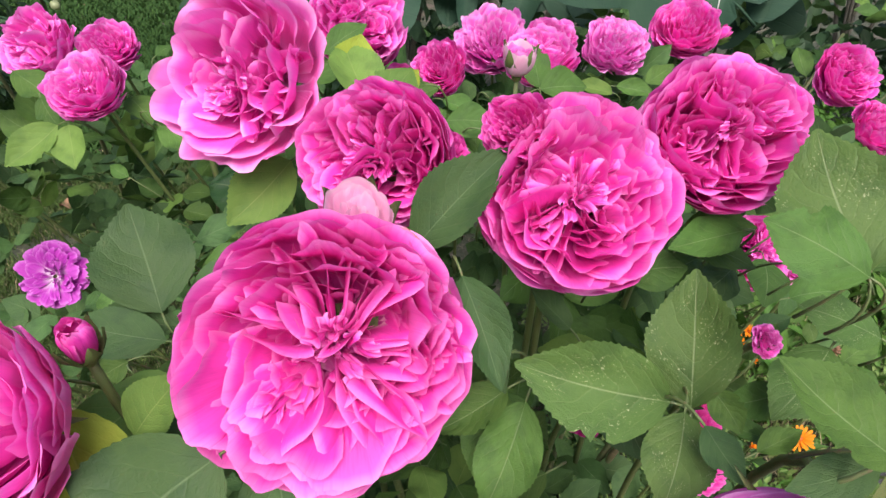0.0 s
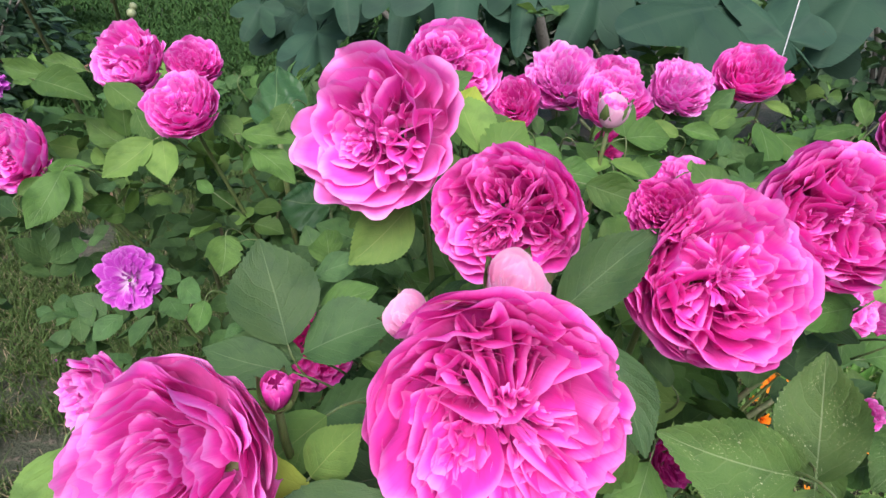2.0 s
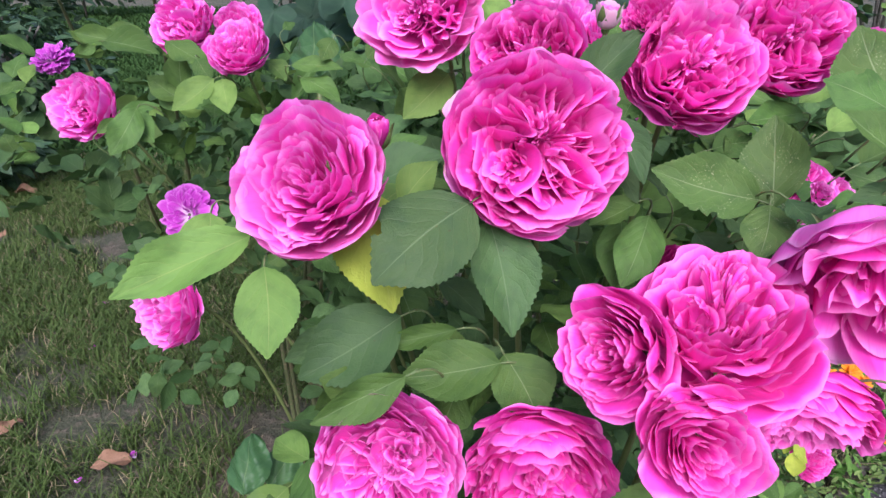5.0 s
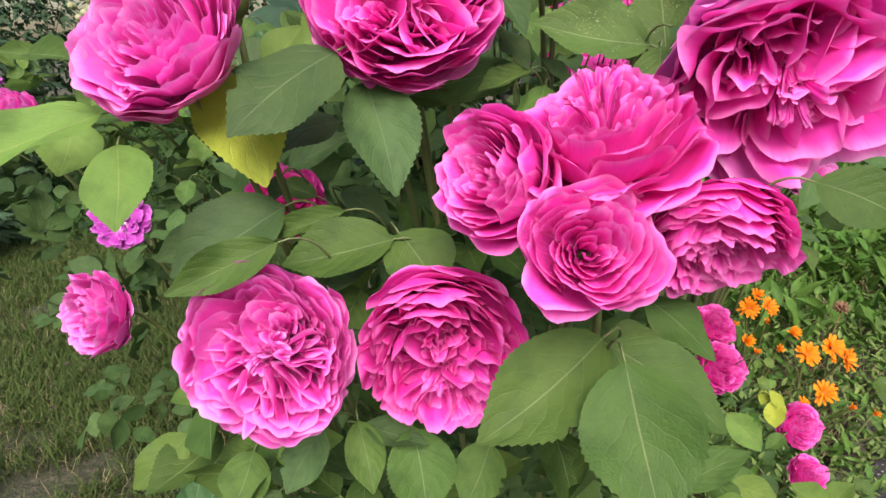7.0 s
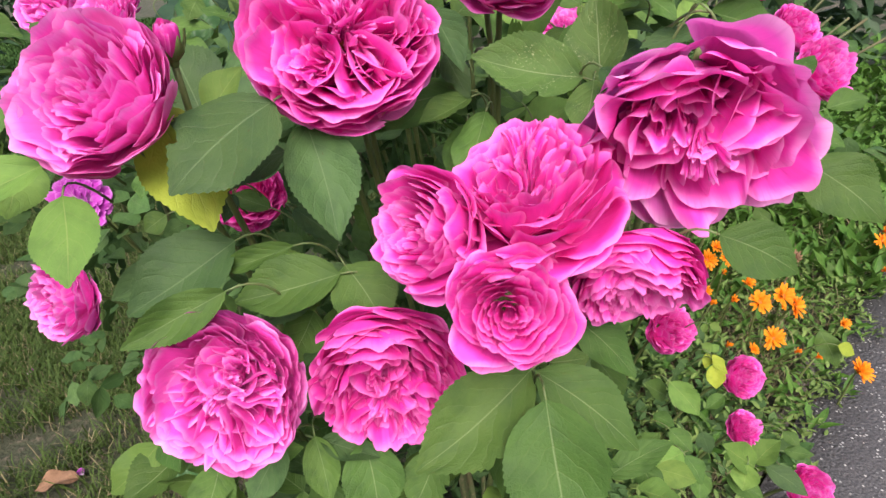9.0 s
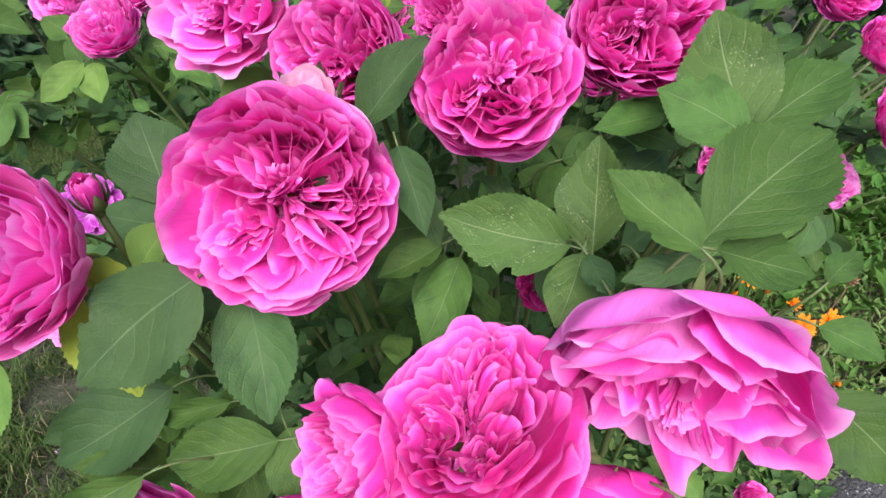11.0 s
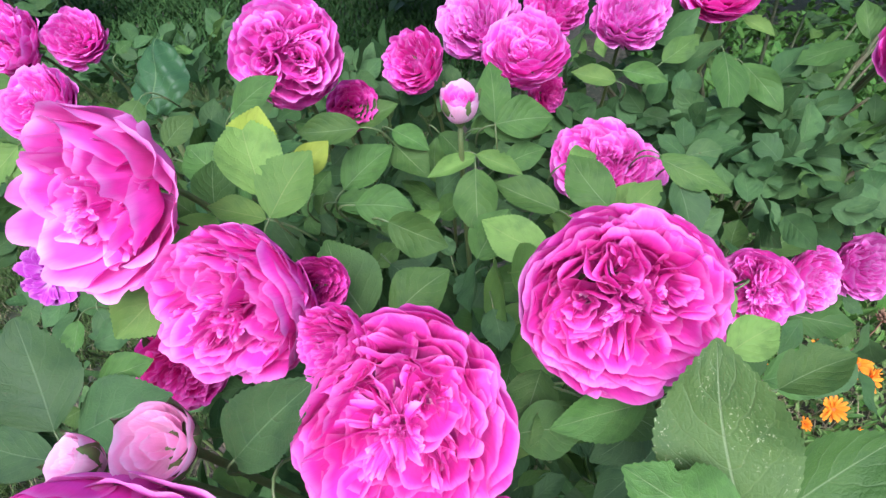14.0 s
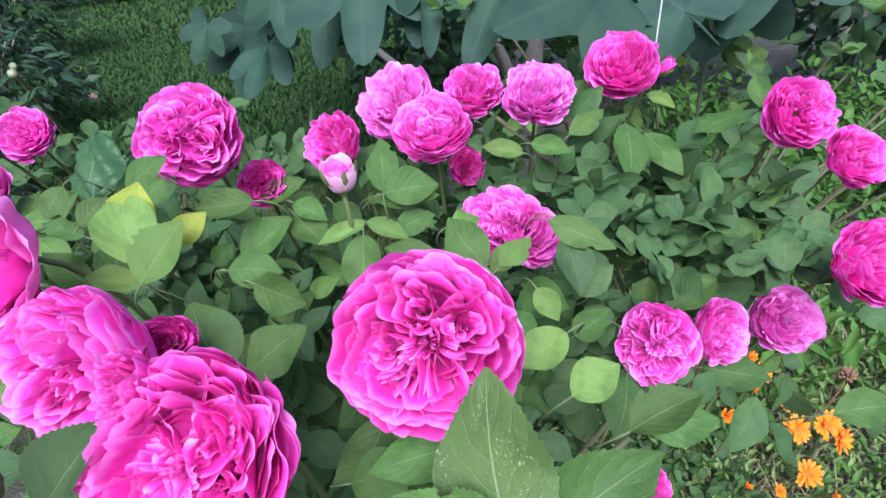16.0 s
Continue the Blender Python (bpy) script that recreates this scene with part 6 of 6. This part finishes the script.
CUP = mesh_of("cup", *tube([(0, 0, -0.30), (0, 0, -0.18), (0, 0, -0.02)], [0.08, 0.24, 0.24], 10)[:2], SEPAL)


def calendula(at, look_to, radius, count=20, label="orange calendula flower on a green stem", closed=14.0):
    head = new("calendula_flower")
    m = Matrix.Translation(at) @ facing(look_to) @ Matrix.Scale(radius, 4)
    head.matrix_basis = m
    tagged(head, label, "calendula", "orange flowers in the bed")
    rr = random.Random(int(at[0] * 1e4) + count)
    for ring, (n, lift) in enumerate(((count, -4), (count - 5, -20))):
        for k in range(n):
            turn = 360 * (k + rr.uniform(-0.25, 0.25) + 0.5 * ring) / n
            place_part("petal", RAY, head, pose(0, 0, 0, 0, 0, turn) @ pose(0, 0, 0.02 * ring, 0, lift - closed + rr.uniform(-26, 18), 0) @ Matrix.Scale(rr.uniform(0.85, 1.05) * (1 - 0.18 * ring), 4))
    place_part("disc", DISC, head, None, "dark orange centre")
    place_part("cup", CUP, head, None, "green cup")
    inv = m.inverted()
    a = Vector(at) - Vector(look_to).normalized() * radius * 0.25
    foot = Vector((at[0] + rr.uniform(-0.05, 0.05), at[1] + rr.uniform(0.0, 0.08), 0.0))
    verts, faces, uvs = tube(arc(a, a.lerp(foot, 0.35) + Vector((0, 0, 0.01)), foot, 6), [0.0016, 0.0018, 0.002, 0.002, 0.002, 0.0022, 0.0024], 6)
    place_part("stem", mesh_of("stem", [inv @ Vector(v) for v in verts], faces, STEM, uvs), head, None, "pale green stem")


calendula((0.675, 0.780, 0.166), (0.1, -0.75, 0.65), 0.027)
calendula((0.724, 0.782, 0.174), (0.1, -0.75, 0.65), 0.030)
calendula((0.742, 0.763, 0.158), (0.5, -0.60, 0.45), 0.027)
calendula((0.685, 0.729, 0.109), (-0.1, -0.70, 0.70), 0.026, 18)
calendula((0.577, 0.836, 0.249), (-0.3, -0.75, 0.60), 0.024, 16, "half-closed orange calendula flower", 25)
calendula((0.623, 0.843, 0.243), (0.4, -0.70, 0.60), 0.024, 16)
calendula((0.608, 0.864, 0.261), (0.0, -0.60, 0.80), 0.018, 14, "half-closed orange calendula flower", 30)
calendula((0.543, 0.774, 0.211), (0.1, -0.75, 0.65), 0.020, 18, "half-closed orange calendula flower", 45)
calendula((0.609, 0.821, 0.222), (0.0, -0.60, 0.80), 0.012, 12, "small orange calendula bud", 60)
calendula((0.658, 0.809, 0.199), (0.2, -0.70, 0.70), 0.018, 14, "half-closed orange calendula flower", 38)
calendula((0.534, 0.806, 0.230), (0.1, -0.60, 0.80), 0.014, 12, "wilted orange calendula bud", 60)
calendula((0.550, 0.747, 0.202), (-0.2, -0.60, 0.75), 0.014, 12, "small orange calendula bud", 55)
calendula((0.592, 0.746, 0.204), (0.2, -0.60, 0.75), 0.014, 12, "wilted orange calendula bud", 55)
calendula((0.613, 0.684, 0.125), (0.1, -0.60, 0.80), 0.015, 14, "small orange calendula flower near the path", 35)
calendula((0.711, 0.691, 0.101), (0.3, -0.60, 0.75), 0.013, 12, "wilted orange calendula bud", 60)
calendula((0.739, 0.668, 0.102), (0.4, -0.50, 0.75), 0.012, 12, "wilted orange calendula bud", 60)
calendula((0.554, 0.676, 0.149), (0.0, -0.60, 0.80), 0.013, 12, "wilted orange calendula bud", 60)
calendula((0.845, 0.747, 0.113), (0.2, -0.70, 0.70), 0.017, 14, "half-closed orange calendula flower", 45)
calendula((0.760, 0.592, 0.130), (0.2, -0.60, 0.75), 0.025, 20, "orange calendula flower leaning over the path", 25)
calendula((1.185, 1.067, 0.107), (0.0, -0.70, 0.70), 0.024, 16)
calendula((1.192, 1.078, 0.129), (0.3, -0.60, 0.70), 0.016, 14, "half-closed orange calendula flower", 40)
calendula((1.092, 0.944, 0.099), (0.3, -0.60, 0.70), 0.016, 14, "wilted orange calendula bud", 55)


def bed_leaves(count, seed, low, high, ratio, rise, box, upright=0.0):
    rng = np.random.RandomState(seed)
    found = []
    while len(found) < count:
        x, y = rng.uniform(*box[0]), rng.uniform(*box[1])
        if past_edge(x, y) > 0.03 + 0.09 * noise.noise((x * 11, y * 11, 1.0)):
            continue
        size = rng.uniform(low, high)
        w = rng.uniform(0, 6.28)
        tall = rise * max(0.15, 0.6 + 0.8 * noise.noise((x * 3.0, y * 3.0, 4.0))) * max(0.12, min(1.0, 0.30 - 1.8 * past_edge(x, y)))
        z = 0.03 + tall * rng.uniform(0, 1)
        d = Vector((math.cos(w), math.sin(w), rng.uniform(0.1, 1.1) + upright))
        found.append((Vector((x, y, z)), d, Vector((-0.4 * math.cos(w), -0.4 * math.sin(w), 1)) + Vector(rng.normal(0, 0.3, 3)), size, size * ratio * rng.uniform(0.8, 1.2)))
    return found


bed = joined_leaves("bed_weeds", bed_leaves(13000, 61, 0.008, 0.024, 0.34, 0.17, ((0.20, 1.7), (0.36, 1.6))), LEAF["weed"], None, "", 6, 1)
tagged(bed, "fine yellow-green weeds and calendula leaves in the flower bed", "weeds", "", "stuff")
bed = joined_leaves("bed_weeds", bed_leaves(2200, 65, 0.022, 0.050, 0.26, 0.16, ((0.42, 1.7), (0.45, 1.6))), LEAF["dock"], None, "", 7, 1)
tagged(bed, "narrow green calendula leaves among the orange flowers", "weeds", "", "stuff")
blades("bed_grass", 9000, ((0.25, 1.8), (0.42, 1.7)), 0.085, 36, "thin pale stalks and grass in the flower bed", 0.0018, "straw")
bed = joined_leaves("dock_plants", bed_leaves(2100, 62, 0.038, 0.105, 0.27, 0.16, ((0.60, 2.4), (0.92, 2.6)), 0.7), LEAF["dock"], None, "", 9, 1)
tagged(bed, "long upright dock leaves behind the calendulas", "weeds", "", "stuff")
bed = joined_leaves("low_plants", bed_leaves(2600, 63, 0.020, 0.040, 0.60, 0.15, ((-0.10, 0.60), (0.26, 0.95))), LEAF["filler"], None, "", 7, 1)
tagged(bed, "low green plants under the rose bush", "weeds", "", "stuff")
bed = joined_leaves("bed_weeds", bed_leaves(4200, 64, 0.030, 0.066, 0.45, 0.35, ((0.9, 3.2), (1.3, 3.0))), LEAF["dock"], None, "", 7, 1)
tagged(bed, "tall leafy weeds at the back of the bed", "weeds", "", "stuff")

# a withered seed head
seed_head = new("seed_head")
seed_head.matrix_basis = pose(0.79, 0.86, 0.217)
tagged(seed_head, "withered brown calendula seed head on a dry stalk", "seed head")
for k in range(26):
    w, e = k * 2.4, math.asin(-0.5 + 1.4 * k / 26)
    d = Vector((math.cos(w) * math.cos(e), math.sin(w) * math.cos(e), math.sin(e)))
    verts, faces, uvs = tube([d * 0.003, d * 0.011, d * 0.016 + Vector((0, 0, 0.004))], [0.002, 0.0028, 0.0008], 5)
    place_part("seed", mesh_of("seed", verts, faces, DRY, uvs), seed_head)
verts, faces, uvs = tube(arc((0, 0, -0.004), (0.0, 0.0, -0.1), (-0.06, 0.03, -0.217), 6), [0.0015] * 7, 6)
place_part("stalk", mesh_of("stalk", verts, faces, DRY, uvs), seed_head)


# ---- small things ----
def dry_leaf(x, y, size, turn, label):
    rng = np.random.RandomState(int(abs(x) * 1000))
    v, uv, a, b = leaf_points(13, 4, False, 0.35, 0.35, 0.16, rng)
    v = v * np.array([size * 0.6, size, size])
    v[:, 2] += 0.004
    ob = new("dry_leaf", mesh_of("dry_leaf", v, grid_faces(a, b)[:, ::-1], DRY, uv))
    ob.matrix_basis = pose(x, y, lumps(x, y) + 0.022, 6, -5, turn)
    tagged(ob, label, "fallen leaf", "fallen leaves on the lawn")


dry_leaf(-1.90, 2.02, 0.100, 100, "long brown fallen leaf on the lawn")
dry_leaf(-1.41, 1.90, 0.085, 70, "curled brown fallen leaf on the lawn")
dry_leaf(-1.02, 0.73, 0.055, 160, "reddish brown fallen leaf on bare soil")
dry_leaf(-0.73, 0.64, 0.075, 110, "brown fallen leaf in the grass")
dry_leaf(-1.74, 1.58, 0.070, 20, "pale brown fallen leaf in the shade")
dry_leaf(-5.12, 8.59, 0.120, 60, "pale tan fallen leaf far out on the lawn")
dry_leaf(-2.81, 4.00, 0.120, 60, "pale tan fallen leaf far out on the lawn")


def fallen_petal(x, y, size, turn):
    rng = np.random.RandomState(int(abs(x) * 997))
    pts, uv = petal_grid(0.0, 0.0, 0.0, 84, 60, 1.0, 0.8, 20, 0.05, rng, 9, 7)
    ob = new("fallen_petal", mesh_of("fallen_petal", pts * size, grid_faces(9, 7), PETAL["purple"], uv))
    ob.matrix_basis = pose(x, y, lumps(x, y) + 0.020, 4, 3, turn)
    tagged(ob, "small purple-pink petal fallen on the lawn", "fallen petal", "fallen petals on the lawn")


fallen_petal(-0.82, 0.59, 0.020, 0)
fallen_petal(-1.04, 0.99, 0.020, 70)
fallen_petal(-0.73, 0.65, 0.020, 140)
fallen_petal(-1.11, 1.21, 0.020, 210)

verts, faces, uvs = tube(arc((0.338, 0.730, 0.832), (0.335, 0.735, 1.0), (0.45, 0.96, 1.235), 8), [0.0008] * 9, 6)
cord = new("cord", mesh_of("cord", verts, faces, CORD, uvs))
tagged(cord, "thin pale cord tying a cane to the fig limb", "cord")


def crinkled_leaf(at, size, width, look_to, turn, label):
    """A puckered glossy leaf."""
    nu, nv = 17, 23
    u, v = np.meshgrid(np.linspace(-1, 1, nu), np.linspace(0, 1, nv), indexing="ij")
    half = 0.5 * np.sin(math.pi * np.clip(v, 0.01, 0.995) ** 0.8) ** 0.6
    x, y = u * half, v - 0.5
    z = 0.055 * np.abs(np.sin(v * 17 - np.abs(u) * 5)) * np.abs(u) ** 0.5 + 0.04 * np.sin(v * 9 + u * 7) - 0.14 * u * u - 0.25 * (v - 0.4) ** 2
    pts = np.stack([x * width, y * size, z * size], -1).reshape(-1, 3)
    me = mesh_of("leaf", pts, grid_faces(nu, nv), LEAF["glossy"], np.stack([(u + 1) / 2, v], -1).reshape(-1, 2))
    plant = new("chard_plant")
    plant.matrix_basis = Matrix.Translation(at) @ facing(look_to, turn)
    tagged(plant, label, "leaf vegetable")
    place_part("leaf", me, plant)
    inv = plant.matrix_basis.inverted()
    top = plant.matrix_basis @ Vector((0, -size * 0.48, -0.012))
    foot = Vector((at[0] + 0.02, at[1] + 0.05, 0.0))
    verts, faces, uvs = tube(arc(top, top.lerp(foot, 0.4) + Vector((0, 0, 0.03)), foot, 8), [0.003 + 0.0004 * k for k in range(9)], 7)
    place_part("stalk", mesh_of("stalk", [inv @ Vector(p) for p in verts], faces, STEM, uvs), plant)


crinkled_leaf((-0.255, 0.571, 0.825), 0.075, 0.062, (-0.1, -0.75, 0.65), 10, "dark glossy crinkled leaf on a long stalk")
crinkled_leaf((-0.225, 0.545, 0.715), 0.055, 0.065, (0.1, -0.55, 0.80), 80, "dark glossy crinkled leaf low among roses")


crinkled_leaf((-0.345, 0.370, 0.335), 0.075, 0.060, (-0.15, -0.60, 0.78), 15, "dark puckered leaf under the rose bush")
crinkled_leaf((-0.310, 0.400, 0.300), 0.065, 0.055, (0.20, -0.60, 0.75), -40, "dark puckered leaf in the shade of roses")


def edging_stone(k, step_along, length):
    bm = bmesh.new()
    bmesh.ops.create_cube(bm, size=1.0)
    for v in bm.verts:
        v.co = Vector((v.co.x * length, v.co.y * 0.030, v.co.z * 0.05)) + Vector([0.004 * math.sin(9 * k + 5 * c) for c in v.co])
    bmesh.ops.bevel(bm, geom=list(bm.edges), offset=0.006, segments=2, affect="EDGES")
    me = bpy.data.meshes.new("edging_stone")
    bm.to_mesh(me)
    bm.free()
    me.materials.append(STONE)
    ob = new("edging_stone", me)
    p = origin + along * step_along - across * 0.018
    ob.matrix_basis = pose(p.x, p.y, 0.010, 2 * math.sin(k), 2 * math.cos(k), math.degrees(math.atan2(along.y, along.x)) + 2 * math.sin(3 * k))
    tagged(ob, "weathered grey-brown edging stone beside the asphalt", "edging stone", "edging stones along the path")


for k in range(3):
    edging_stone(k, -0.02 + 0.14 * k, 0.12)


def berry_mesh():
    bm = bmesh.new()
    bmesh.ops.create_icosphere(bm, subdivisions=2, radius=1.0)
    me = bpy.data.meshes.new("berry")
    bm.to_mesh(me)
    bm.free()
    me.polygons.foreach_set("use_smooth", np.ones(len(me.polygons), dtype=bool))
    me.materials.append(BERRY)
    return me


BERRY_MESH = berry_mesh()


def berry_branch(at, foot, seed):
    rr = random.Random(seed)
    branch = new("berry_branch")
    branch.matrix_basis = Matrix.Translation(at)
    tagged(branch, "drooping cluster of pale green berries on a dark stem", "berries", "clusters of green berries")
    for k in range(20):
        r = 0.030 * math.sqrt(rr.random())
        w = rr.uniform(0, 6.28)
        place_part("berry", BERRY_MESH, branch, pose(r * math.cos(w), r * math.sin(w), rr.uniform(-0.045, 0.03)) @ Matrix.Scale(rr.uniform(0.0055, 0.0075), 4))
    verts, faces, uvs = tube(arc((0, 0, -0.03), (0.0, 0.0, 0.16), Vector(foot) - Vector(at), 10), [0.002 + 0.0004 * k for k in range(11)], 6)
    place_part("stem", mesh_of("stem", verts, faces, CANE, uvs), branch)
    for k in range(9):
        y = Vector((rr.uniform(-1, 1), rr.uniform(-1, 0.6), rr.uniform(-0.5, 0.5))).normalized()
        z = Vector((0, -0.3, 1)) - y * y.z
        z.normalize()
        x = y.cross(z).normalized()
        size = rr.uniform(0.07, 0.11)
        p = Vector((rr.uniform(-0.08, 0.04), rr.uniform(0.0, 0.10), rr.uniform(0.03, 0.16)))
        m = Matrix(((x.x * size * 0.5, y.x * size, z.x * size, p.x), (x.y * size * 0.5, y.y * size, z.y * size, p.y), (x.z * size * 0.5, y.z * size, z.z * size, p.z), (0, 0, 0, 1)))
        place_part("leaf", LEAF_SETS["dark", k % 7], branch, m)


berry_branch((-0.600, 0.880, 0.900), (-1.00, 1.60, 0.0), 3)
berry_branch((-0.950, 1.100, 0.930), (-1.20, 1.70, 0.0), 4)
